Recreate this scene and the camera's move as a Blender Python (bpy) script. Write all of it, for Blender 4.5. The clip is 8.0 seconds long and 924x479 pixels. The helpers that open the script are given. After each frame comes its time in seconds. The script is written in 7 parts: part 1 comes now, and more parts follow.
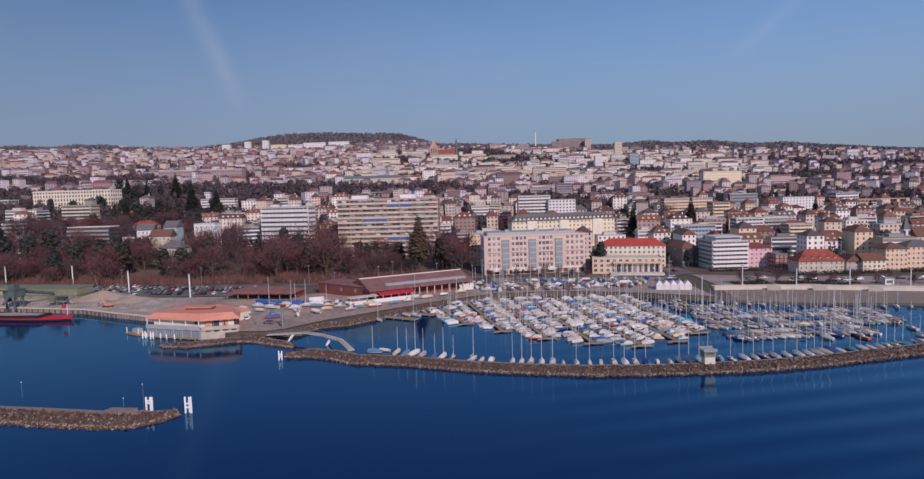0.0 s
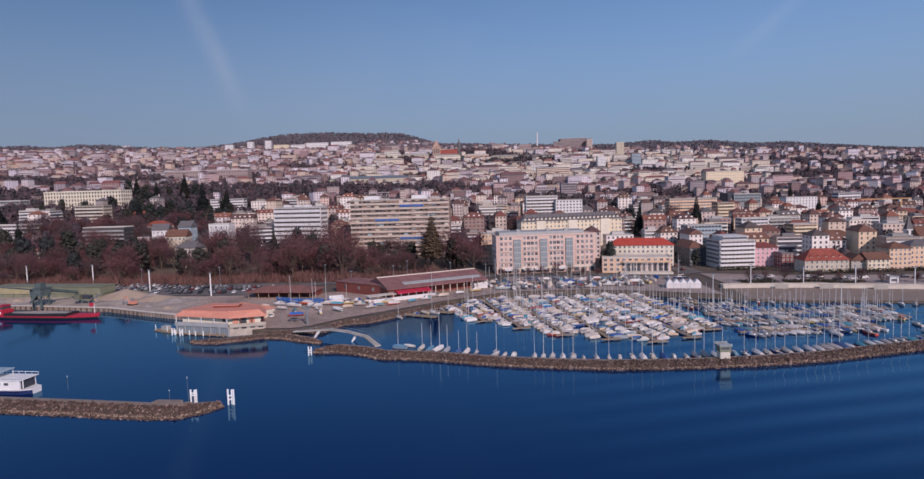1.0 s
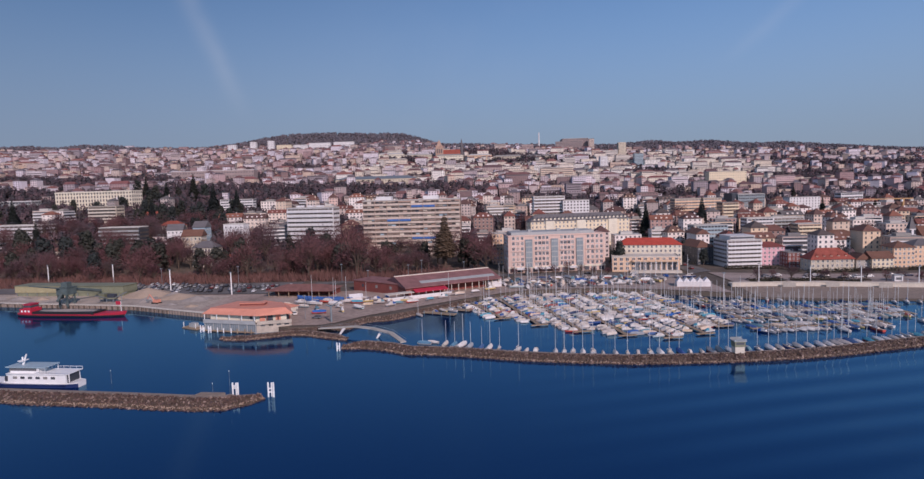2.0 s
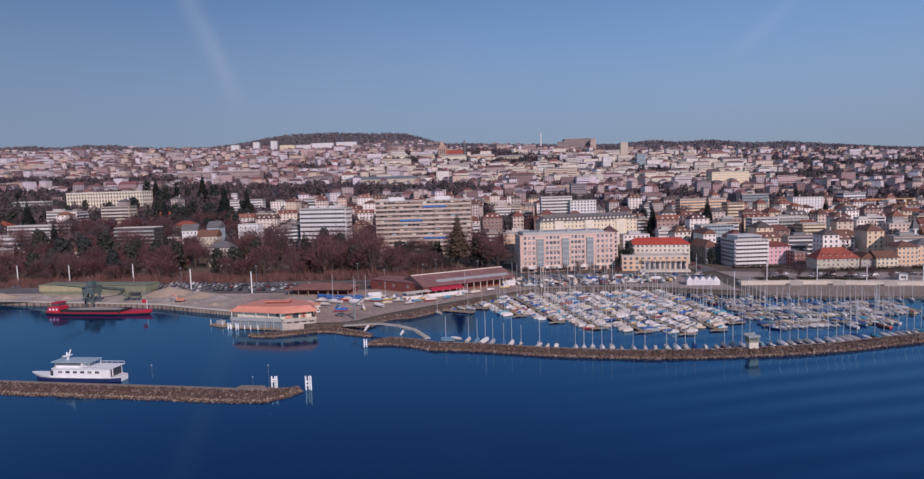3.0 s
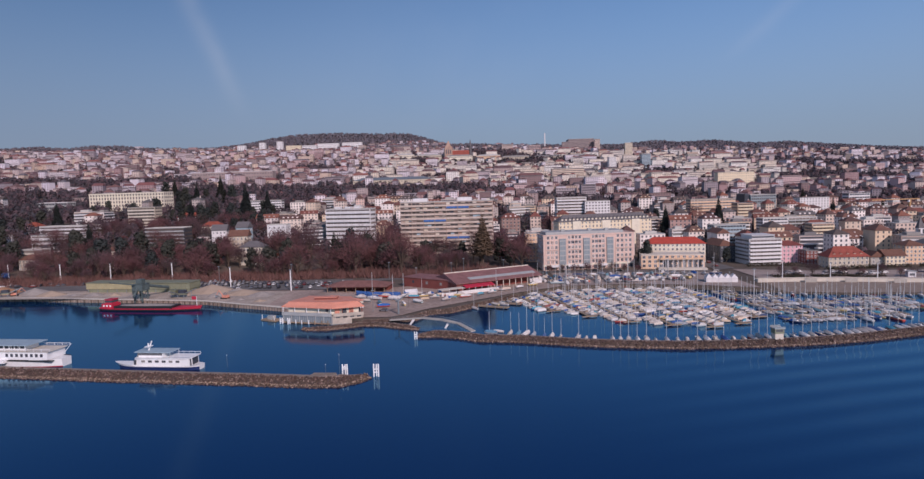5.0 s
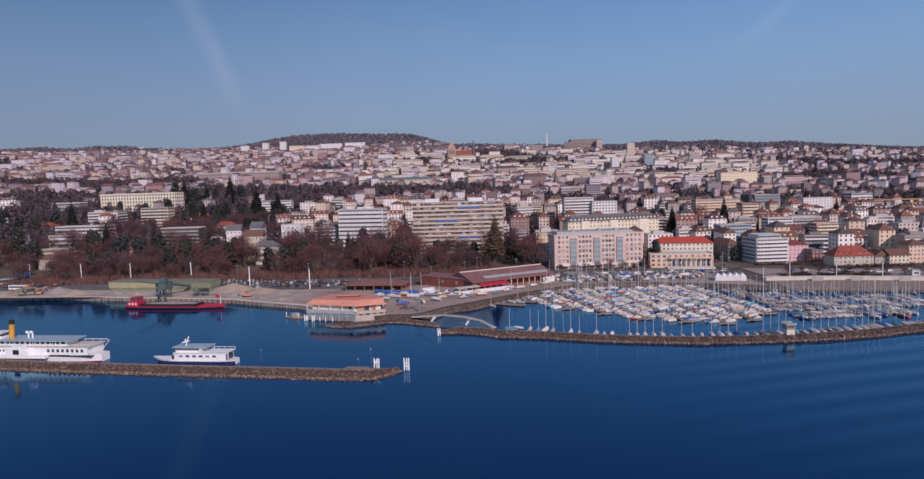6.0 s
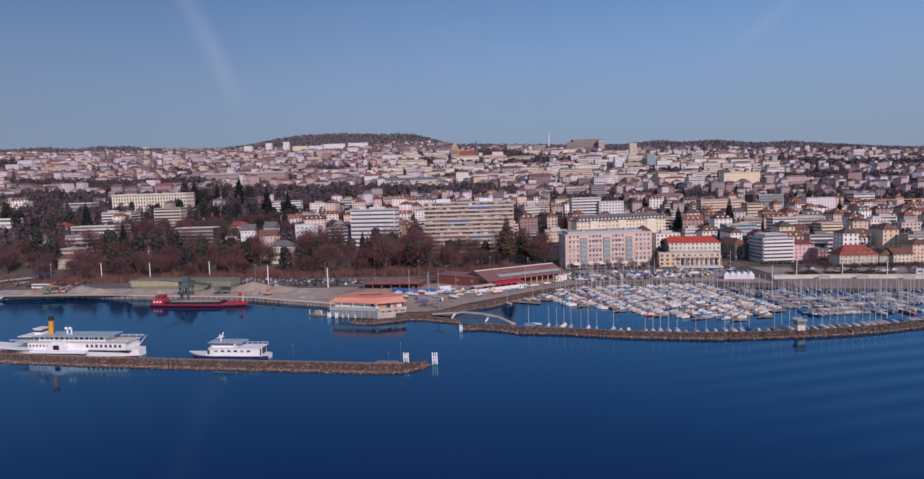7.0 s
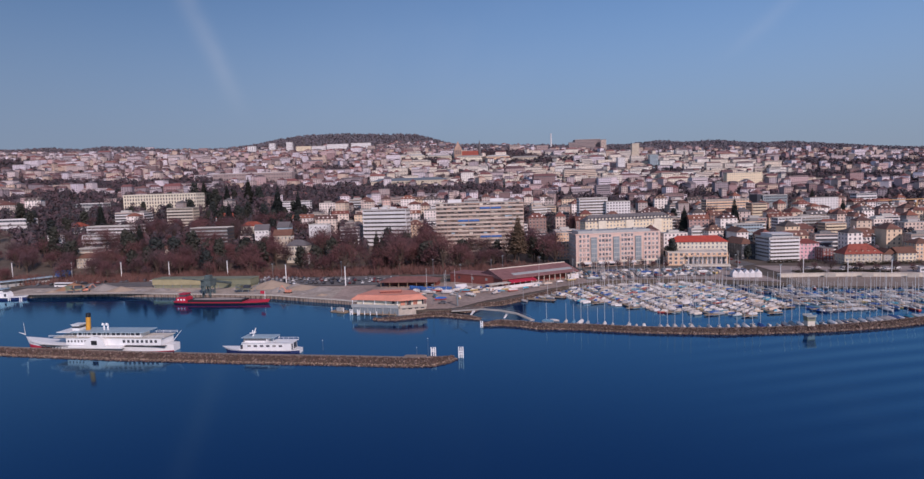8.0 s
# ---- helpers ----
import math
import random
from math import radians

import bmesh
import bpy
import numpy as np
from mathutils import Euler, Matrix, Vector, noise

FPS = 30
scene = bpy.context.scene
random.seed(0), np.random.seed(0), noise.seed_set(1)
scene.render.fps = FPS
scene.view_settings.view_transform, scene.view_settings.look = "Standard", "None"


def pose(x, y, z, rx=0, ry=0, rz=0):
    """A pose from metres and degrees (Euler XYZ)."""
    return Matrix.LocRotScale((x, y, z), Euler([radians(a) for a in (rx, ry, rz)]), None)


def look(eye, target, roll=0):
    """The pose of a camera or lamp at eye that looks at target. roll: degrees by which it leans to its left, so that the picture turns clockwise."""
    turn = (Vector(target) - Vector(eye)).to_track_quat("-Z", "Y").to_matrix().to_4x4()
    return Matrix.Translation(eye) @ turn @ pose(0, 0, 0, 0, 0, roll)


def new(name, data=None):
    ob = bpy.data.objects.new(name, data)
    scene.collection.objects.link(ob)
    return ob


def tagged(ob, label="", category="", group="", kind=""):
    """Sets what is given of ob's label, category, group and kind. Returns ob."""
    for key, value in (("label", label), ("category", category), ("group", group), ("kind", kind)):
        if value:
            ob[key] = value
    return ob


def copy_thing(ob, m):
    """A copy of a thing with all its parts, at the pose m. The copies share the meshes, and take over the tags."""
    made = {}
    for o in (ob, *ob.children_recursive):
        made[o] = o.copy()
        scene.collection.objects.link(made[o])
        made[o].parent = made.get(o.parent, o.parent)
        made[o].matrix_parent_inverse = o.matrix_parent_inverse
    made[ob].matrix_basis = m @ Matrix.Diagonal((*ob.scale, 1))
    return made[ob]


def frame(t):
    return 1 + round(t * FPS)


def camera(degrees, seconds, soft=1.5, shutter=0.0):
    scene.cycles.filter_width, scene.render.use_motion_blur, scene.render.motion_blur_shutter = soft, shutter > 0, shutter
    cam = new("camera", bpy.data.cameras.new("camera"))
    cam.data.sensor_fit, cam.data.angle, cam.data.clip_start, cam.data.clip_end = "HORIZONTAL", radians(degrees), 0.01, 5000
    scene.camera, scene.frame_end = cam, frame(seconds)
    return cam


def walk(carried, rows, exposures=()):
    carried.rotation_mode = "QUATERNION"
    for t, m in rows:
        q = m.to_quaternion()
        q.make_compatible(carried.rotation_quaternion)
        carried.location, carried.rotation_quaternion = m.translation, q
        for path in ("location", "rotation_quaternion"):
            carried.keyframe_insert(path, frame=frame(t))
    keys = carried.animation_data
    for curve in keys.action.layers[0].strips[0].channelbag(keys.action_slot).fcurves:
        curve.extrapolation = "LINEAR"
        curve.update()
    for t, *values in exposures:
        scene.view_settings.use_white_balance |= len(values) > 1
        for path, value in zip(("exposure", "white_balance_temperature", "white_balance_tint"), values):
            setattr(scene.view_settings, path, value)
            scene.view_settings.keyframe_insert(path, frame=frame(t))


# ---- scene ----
cam = camera(74.0, 8.0, soft=1.4)
UNIT = 0.78  # metres to one unit of the plan in which the places below are written
ROWS = [
    (0.0, 0.00, 0.00, 68.00, 1.188, -4.615, -1.593),
    (0.5, -4.80, -4.93, 68.56, 1.174, -4.633, -1.610),
    (1.0, -9.69, -9.93, 69.15, 1.160, -4.650, -1.627),
    (1.5, -14.67, -15.00, 69.75, 1.148, -4.667, -1.643),
    (3.0, -30.06, -30.59, 71.63, 1.113, -4.712, -1.689),
    (3.5, -35.33, -35.92, 72.27, 1.102, -4.726, -1.704),
    (4.0, -40.66, -41.32, 72.91, 1.093, -4.740, -1.718),
    (4.5, -46.04, -46.78, 73.54, 1.084, -4.752, -1.732),
    (6.0, -62.48, -63.58, 75.35, 1.061, -4.786, -1.771),
    (6.5, -68.03, -69.31, 75.92, 1.055, -4.797, -1.784),
    (7.0, -73.62, -75.11, 76.46, 1.049, -4.806, -1.795),
    (7.5, -79.24, -80.98, 76.98, 1.044, -4.815, -1.807),
    (8.0, -84.87, -86.92, 77.46, 1.040, -4.823, -1.818),
]
walk(cam, [(t, pose(x * UNIT, y * UNIT, z * UNIT, 90 + pitch, 0, yaw) @ pose(0, 0, 0, 0, 0, roll)) for t, x, y, z, yaw, pitch, roll in ROWS],
     exposures=[(0.0, 0.0, 6350, 15), (8.0, 0.0, 6350, 15)])

# ---------------------------------------------------------------- sky and sun
SUN_AZ, SUN_EL = 152.0, 30.0
world = bpy.data.worlds.new("sky")
scene.world = world
world.use_nodes = True
wn, wl = world.node_tree.nodes, world.node_tree.links
sky = wn.new("ShaderNodeTexSky")
sky.sky_type, sky.sun_disc = "NISHITA", False
sky.sun_elevation, sky.sun_rotation = radians(SUN_EL), -radians(SUN_AZ)
sky.altitude, sky.air_density, sky.dust_density, sky.ozone_density = 400, 1.0, 0.6, 3.0
cool = wn.new("ShaderNodeMix")
cool.data_type, cool.blend_type = "RGBA", "MULTIPLY"
cool.inputs[0].default_value, cool.inputs[7].default_value = 1.0, (0.83, 0.95, 1.05, 1)
wl.new(sky.outputs[0], cool.inputs[6])
# a layer of even winter haze lies along the whole horizon
air = wn.new("ShaderNodeTexCoord")
height = wn.new("ShaderNodeSeparateXYZ")
wl.new(air.outputs["Generated"], height.inputs[0])
layer = wn.new("ShaderNodeMapRange")
layer.interpolation_type = "SMOOTHSTEP"
for k, v in zip((1, 2, 3, 4), (0.02, 0.34, 0.85, 0.0)):
    layer.inputs[k].default_value = v
wl.new(height.outputs[2], layer.inputs[0])
haze = wn.new("ShaderNodeMix")
haze.data_type = "RGBA"
haze.inputs[7].default_value = (2.42, 2.97, 4.15, 1)
wl.new(layer.outputs[0], haze.inputs[0])
wl.new(cool.outputs[2], haze.inputs[6])


def sky_math(op, a, b=None):
    node = wn.new("ShaderNodeMath")
    node.operation = op
    for k, v in enumerate((a, b)):
        if v is None:
            continue
        if isinstance(v, (int, float)):
            node.inputs[k].default_value = v
        else:
            wl.new(v, node.inputs[k])
    return node.outputs[0]


def vapour_trail(a, b, width, top, low):
    """How much of an old, spread vapour trail lies in a direction: along the great circle through a and b, between two heights."""
    across = Vector(a).cross(Vector(b)).normalized()
    dot = wn.new("ShaderNodeVectorMath")
    dot.operation = "DOT_PRODUCT"
    dot.inputs[1].default_value = across
    wl.new(air.outputs["Generated"], dot.inputs[0])
    sep = wn.new("ShaderNodeSeparateXYZ")
    wl.new(air.outputs["Generated"], sep.inputs[0])
    wisp = wn.new("ShaderNodeTexNoise")
    wisp.inputs["Scale"].default_value, wisp.inputs["Detail"].default_value = 14, 5
    wl.new(air.outputs["Generated"], wisp.inputs["Vector"])
    off = sky_math("ADD", dot.outputs["Value"], sky_math("MULTIPLY", sky_math("SUBTRACT", wisp.outputs["Fac"], 0.5), width * 1.2))
    bell = sky_math("POWER", 2.718, sky_math("MULTIPLY", sky_math("POWER", sky_math("ABSOLUTE", sky_math("DIVIDE", off, width)), 2.0), -1.0))
    span = wn.new("ShaderNodeMapRange")
    span.interpolation_type = "SMOOTHSTEP"
    for k, v in zip((1, 2, 3, 4), (low, low + 0.5 * (top - low), 0, 1)):
        span.inputs[k].default_value = v
    wl.new(sep.outputs[2], span.inputs[0])
    ahead = sky_math("GREATER_THAN", sep.outputs[1], 0.0)
    return sky_math("MULTIPLY", sky_math("MULTIPLY", bell, span.outputs[0]), sky_math("MULTIPLY", ahead, sky_math("ADD", wisp.outputs["Fac"], 0.2)))


trails = sky_math("ADD", sky_math("MULTIPLY", vapour_trail((-0.3918, 0.8779, 0.2752), (-0.3452, 0.9295, 0.1295), 0.014, 0.27, 0.10), 0.10),
                  sky_math("MULTIPLY", vapour_trail((0.4417, 0.8639, 0.2421), (0.4003, 0.8943, 0.1999), 0.010, 0.26, 0.16), 0.06))
trails = sky_math("ADD", trails, sky_math("MULTIPLY", vapour_trail((-0.1, 0.95, 0.28), (-0.16, 0.97, 0.14), 0.2, 0.2, 0.02), 0.03))
veil = wn.new("ShaderNodeMix")
veil.data_type = "RGBA"
veil.inputs[7].default_value = (9.0, 8.6, 8.6, 1)
wl.new(trails, veil.inputs[0])
wl.new(haze.outputs[2], veil.inputs[6])
wl.new(veil.outputs[2], wn["Background"].inputs[0])
wn["Background"].inputs[1].default_value = 0.085
sun = new("sun", bpy.data.lights.new("sun", "SUN"))
sun.data.energy, sun.data.angle, sun.data.color = 3.3, radians(0.6), (1.0, 0.825, 0.785)
az, el = radians(SUN_AZ), radians(SUN_EL)
sun.matrix_world = look((0, 0, 0), (-math.sin(az) * math.cos(el), -math.cos(az) * math.cos(el), -math.sin(el)))


# ---------------------------------------------------------------- materials
def material(name, color=None, ramp=None, rough=0.8, metal=0.0, scale=0.4, var=0.25, bump=0.0, source="object", spec=0.4, band=None, coat=0.0):
    """A weathered surface: one colour, or a set of colours picked per object or per island, with grain at two scales."""
    m = bpy.data.materials.new(name)
    m.use_nodes = True
    n, l = m.node_tree.nodes, m.node_tree.links
    b = n["Principled BSDF"]
    co = n.new("ShaderNodeTexCoord")
    big, fine = n.new("ShaderNodeTexNoise"), n.new("ShaderNodeTexNoise")
    big.inputs["Scale"].default_value, fine.inputs["Scale"].default_value = scale, scale * 9
    big.inputs["Detail"].default_value, fine.inputs["Detail"].default_value = 4, 3
    for node in (big, fine):
        l.new(co.outputs["Object"], node.inputs["Vector"])
    add = n.new("ShaderNodeMath")
    add.operation = "ADD"
    l.new(big.outputs["Fac"], add.inputs[0])
    l.new(fine.outputs["Fac"], add.inputs[1])
    rng = n.new("ShaderNodeMapRange")
    for k, v in zip((1, 2, 3, 4), (0.65, 1.35, 1 - var, 1 + var)):
        rng.inputs[k].default_value = v
    l.new(add.outputs[0], rng.inputs[0])
    mix = n.new("ShaderNodeMix")
    mix.data_type, mix.blend_type = "RGBA", "MULTIPLY"
    mix.inputs[0].default_value = 1.0
    if ramp:
        cr = n.new("ShaderNodeValToRGB")
        cr.color_ramp.interpolation = "EASE" if source == "pattern" else "CONSTANT"
        while len(cr.color_ramp.elements) < len(ramp):
            cr.color_ramp.elements.new(0.5)
        for k, c in enumerate(ramp):
            cr.color_ramp.elements[k].position = k / len(ramp)
            cr.color_ramp.elements[k].color = (*c, 1)
        if source == "pattern":
            pick = n.new("ShaderNodeMapRange")
            pick.inputs[1].default_value, pick.inputs[2].default_value = 0.32, 0.66
            l.new(big.outputs["Fac"], pick.inputs[0])
            l.new(pick.outputs[0], cr.inputs[0])
        else:
            pick = n.new("ShaderNodeObjectInfo") if source == "object" else n.new("ShaderNodeNewGeometry")
            l.new(pick.outputs["Random" if source == "object" else "Random Per Island"], cr.inputs[0])
        l.new(cr.outputs[0], mix.inputs[6])
    else:
        mix.inputs[6].default_value = (*color, 1)
    l.new(rng.outputs[0], mix.inputs[7])
    out = mix.outputs[2]
    if band:
        # a bleached or stained strip between two heights of the world
        z0, z1, tint = band
        geo, sep = n.new("ShaderNodeNewGeometry"), n.new("ShaderNodeSeparateXYZ")
        l.new(geo.outputs["Position"], sep.inputs[0])
        wob = n.new("ShaderNodeMath")
        wob.operation = "MULTIPLY_ADD"
        wob.inputs[1].default_value, wob.inputs[2].default_value = 0.7, -0.35
        l.new(fine.outputs["Fac"], wob.inputs[0])
        hgt = n.new("ShaderNodeMath")
        l.new(sep.outputs[2], hgt.inputs[0])
        l.new(wob.outputs[0], hgt.inputs[1])
        cr2 = n.new("ShaderNodeValToRGB")
        span = n.new("ShaderNodeMapRange")
        span.inputs[1].default_value, span.inputs[2].default_value = z0, z1
        l.new(hgt.outputs[0], span.inputs[0])
        l.new(span.outputs[0], cr2.inputs[0])
        for k, (p, c) in enumerate(((0.0, 0.0), (0.28, 0.85), (0.55, 0.9), (1.0, 0.0))):
            e = cr2.color_ramp.elements[k] if k < 2 else cr2.color_ramp.elements.new(p)
            e.position, e.color = p, (c, c, c, 1)
        mx = n.new("ShaderNodeMix")
        mx.data_type = "RGBA"
        mx.inputs[7].default_value = (*tint, 1)
        l.new(cr2.outputs[0], mx.inputs[0])
        l.new(out, mx.inputs[6])
        out = mx.outputs[2]
    l.new(out, b.inputs["Base Color"])
    b.inputs["Roughness"].default_value, b.inputs["Metallic"].default_value = rough, metal
    b.inputs["Specular IOR Level"].default_value, b.inputs["Coat Weight"].default_value = spec, coat
    if bump:
        bp = n.new("ShaderNodeBump")
        bp.inputs["Strength"].default_value, bp.inputs["Distance"].default_value = bump, 0.3
        l.new(fine.outputs["Fac"], bp.inputs["Height"])
        l.new(bp.outputs[0], b.inputs["Normal"])
    return m


WALLS = [(0.62, 0.54, 0.48), (0.74, 0.71, 0.68), (0.5, 0.41, 0.36), (0.78, 0.76, 0.75), (0.6, 0.52, 0.43), (0.46, 0.43, 0.42),
         (0.3, 0.22, 0.2), (0.72, 0.6, 0.45), (0.68, 0.57, 0.43), (0.64, 0.5, 0.46), (0.72, 0.66, 0.6), (0.36, 0.33, 0.33), (0.8, 0.79, 0.78), (0.56, 0.5, 0.48), (0.66, 0.58, 0.48), (0.8, 0.78, 0.76), (0.42, 0.3, 0.28), (0.8, 0.79, 0.79), (0.7, 0.69, 0.7)]
ROOFS = [(0.15, 0.07, 0.058), (0.12, 0.068, 0.06), (0.17, 0.07, 0.056), (0.1, 0.08, 0.075), (0.14, 0.08, 0.065), (0.24, 0.1, 0.07),
         (0.13, 0.12, 0.12), (0.18, 0.09, 0.07), (0.2, 0.075, 0.06), (0.11, 0.06, 0.056)]
M = {}
M["town_wall"] = material("town_wall", ramp=[(min(0.84, 1.06 * r), 0.97 * g, 0.93 * b) for r, g, b in WALLS], scale=0.15, var=0.18)
M["town_roof"] = material("town_roof", ramp=ROOFS, scale=0.3, var=0.3, rough=0.85)
# upper town walls: WALLS turned towards mauve, distance haze put into the colour
M["hazed_far_wall"] = material("hazed_far_wall", ramp=[(0.86 * r, 0.79 * g, 0.86 * b) for r, g, b in WALLS], scale=0.05, var=0.15, source="island")
M["old_wall"] = material("old_town_wall", ramp=[(0.74, 0.66, 0.56), (0.7, 0.6, 0.5), (0.78, 0.74, 0.7), (0.66, 0.6, 0.54), (0.76, 0.68, 0.6)], scale=0.05, var=0.15, source="island")
# upper town roofs: ROOFS lifted and blued, again haze within the colour
M["hazed_far_roof"] = material("hazed_far_roof", ramp=[(1.0 * r + 0.025, 0.95 * g + 0.022, 1.0 * b + 0.03) for r, g, b in ROOFS], scale=0.08, var=0.25, source="island")
M["far_flat"] = material("far_flat_roof", ramp=[(0.2, 0.17, 0.17), (0.3, 0.27, 0.26), (0.13, 0.12, 0.12), (0.38, 0.34, 0.33), (0.16, 0.12, 0.11)], source="island", scale=0.05, var=0.2)
M["flat_roof"] = material("flat_roof", ramp=[(0.3, 0.28, 0.26), (0.42, 0.4, 0.38), (0.2, 0.19, 0.19), (0.5, 0.48, 0.45)], scale=0.2, var=0.2)
M["glass"] = material("window_glass", ramp=[(0.07, 0.075, 0.09), (0.14, 0.14, 0.15), (0.05, 0.05, 0.06), (0.26, 0.25, 0.24), (0.1, 0.105, 0.12)], rough=0.22, scale=0.3, var=0.2, spec=0.3)
M["recess"] = material("shaded_glazing", ramp=[(0.12, 0.1, 0.09), (0.17, 0.14, 0.13), (0.09, 0.08, 0.08), (0.2, 0.17, 0.15)], rough=0.45, scale=0.5, var=0.4, spec=0.2)
M["far_glass"] = material("far_window_glass", color=(0.11, 0.1, 0.11), rough=0.2, scale=0.3, var=0.3)
M["white"] = material("white_render", color=(0.7, 0.68, 0.68), scale=0.2, var=0.1)
M["off_white"] = material("off_white_panel", color=(0.56, 0.56, 0.57), scale=0.2, var=0.12)
M["cream"] = material("cream_render", color=(0.72, 0.66, 0.54), scale=0.2, var=0.14)
M["yellow"] = material("yellow_render", color=(0.74, 0.63, 0.46), scale=0.2, var=0.14)
M["peach"] = material("peach_render", color=(0.72, 0.5, 0.34), scale=0.2, var=0.12)
M["pink"] = material("pink_render", color=(0.66, 0.48, 0.41), scale=0.15, var=0.1)
M["rose"] = material("rose_render", color=(0.72, 0.42, 0.46), scale=0.15, var=0.12)
M["stone"] = material("pale_stone", color=(0.55, 0.48, 0.38), scale=0.25, var=0.2, bump=0.2)
M["inn_tile"] = material("dark_red_tile", color=(0.27, 0.07, 0.05), scale=0.3, var=0.35, bump=0.3)
M["tower_stone"] = material("brown_sandstone", color=(0.4, 0.27, 0.21), scale=0.1, var=0.25)
M["mauve_panel"] = material("grey_mauve_panel", color=(0.33, 0.26, 0.25), scale=0.1, var=0.2)
M["cedar"] = material("cedar_needles", ramp=[(0.12, 0.08, 0.05), (0.1, 0.075, 0.05), (0.13, 0.09, 0.06)], scale=0.4, var=0.4)
M["pale_asphalt"] = material("pale_asphalt", color=(0.33, 0.265, 0.235), scale=0.12, var=0.3)
M["slab_band"] = material("slab_parapet", color=(0.58, 0.47, 0.4), scale=0.25, var=0.2)
M["brown_panel"] = material("brown_panel", color=(0.4, 0.3, 0.25), scale=0.15, var=0.2)
M["concrete"] = material("concrete", color=(0.42, 0.39, 0.35), scale=0.25, var=0.22, bump=0.15)
M["pale_concrete"] = material("pale_concrete", color=(0.62, 0.56, 0.48), scale=0.25, var=0.2, bump=0.1)
M["grey_panel"] = material("grey_panel", color=(0.36, 0.37, 0.37), scale=0.3, var=0.15, rough=0.6)
M["dark_panel"] = material("dark_panel", color=(0.05, 0.055, 0.07), scale=0.3, var=0.2, rough=0.4)
M["red_tile"] = material("red_tile_roof", color=(0.42, 0.065, 0.045), scale=0.4, var=0.22, bump=0.3)
M["brown_tile"] = material("brown_tile_roof", color=(0.17, 0.085, 0.06), scale=0.4, var=0.25, bump=0.3)
M["old_tile"] = material("old_tile_roof", color=(0.27, 0.07, 0.045), scale=0.4, var=0.3, bump=0.3)
M["slate"] = material("slate_roof", color=(0.14, 0.13, 0.135), scale=0.4, var=0.2, bump=0.2)
M["salmon"] = material("salmon_roof", color=(0.64, 0.27, 0.19), scale=0.25, var=0.12, rough=0.6)
M["boat_doors"] = material("boat_doors", color=(0.2, 0.24, 0.27), scale=0.5, var=0.2, rough=0.5)
M["boathouse_wall"] = material("boathouse_wall", color=(0.46, 0.4, 0.34), scale=0.3, var=0.25, bump=0.1)
M["boathouse_band"] = material("boathouse_band", color=(0.37, 0.38, 0.38), scale=0.3, var=0.15)
M["maroon"] = material("maroon_cladding", color=(0.2, 0.06, 0.05), scale=0.3, var=0.2, rough=0.6)
M["red_paint"] = material("red_paint", color=(0.47, 0.03, 0.06), scale=0.4, var=0.22, rough=0.5)
M["white_paint"] = material("white_paint", color=(0.8, 0.8, 0.8), scale=0.5, var=0.08, rough=0.4)
M["cabin_paint"] = material("boat_cabin", ramp=[(0.6, 0.58, 0.57), (0.5, 0.47, 0.45), (0.66, 0.65, 0.64), (0.55, 0.5, 0.44)], scale=0.6, var=0.12, rough=0.5)
M["navy_paint"] = material("navy_paint", color=(0.02, 0.035, 0.12), scale=0.5, var=0.15, rough=0.4)
M["green_steel"] = material("green_steel", color=(0.21, 0.22, 0.15), scale=0.2, var=0.2, rough=0.6)
M["tower_steel"] = material("weathered_green_steel", color=(0.09, 0.12, 0.12), scale=0.4, var=0.35, rough=0.6)
M["ochre"] = material("ochre_sheet", color=(0.36, 0.32, 0.19), scale=0.2, var=0.2, rough=0.6)
M["grey_steel"] = material("grey_steel", color=(0.25, 0.28, 0.3), scale=0.4, var=0.2, rough=0.5, metal=0.4)
M["aluminium"] = material("mast_aluminium", color=(0.62, 0.62, 0.62), scale=0.5, var=0.1, rough=0.4, metal=0.3)
M["funnel_yellow"] = material("funnel_yellow", color=(0.62, 0.3, 0.04), scale=0.5, var=0.12, rough=0.5)
M["crane_yellow"] = material("faded_crane_yellow", color=(0.45, 0.27, 0.13), scale=0.5, var=0.15, rough=0.6)
M["black"] = material("black_paint", color=(0.02, 0.02, 0.022), scale=0.5, var=0.2, rough=0.5)
M["blue_tarp"] = material("blue_tarp", color=(0.045, 0.12, 0.33), scale=0.6, var=0.25, rough=0.6, bump=0.3)
M["blue_glass"] = material("blue_glass", color=(0.26, 0.3, 0.32), scale=0.2, var=0.15, rough=0.15, spec=0.6)
M["pale_blue"] = material("pale_blue_panel", color=(0.34, 0.44, 0.5), scale=0.3, var=0.15, rough=0.4)
M["hull"] = material("boat_hull", ramp=[(0.5, 0.46, 0.45)] * 7 + [(0.62, 0.6, 0.59)] * 4 + [(0.36, 0.32, 0.31)] * 4 + [(0.05, 0.1, 0.28), (0.5, 0.08, 0.06), (0.6, 0.46, 0.2), (0.42, 0.5, 0.52), (0.68, 0.62, 0.52), (0.03, 0.05, 0.12)], scale=0.8, var=0.1, rough=0.35)
M["deck"] = material("boat_deck", ramp=[(0.56, 0.53, 0.5), (0.5, 0.45, 0.38), (0.6, 0.58, 0.56), (0.4, 0.32, 0.24), (0.46, 0.4, 0.36)], scale=0.8, var=0.15, rough=0.5)
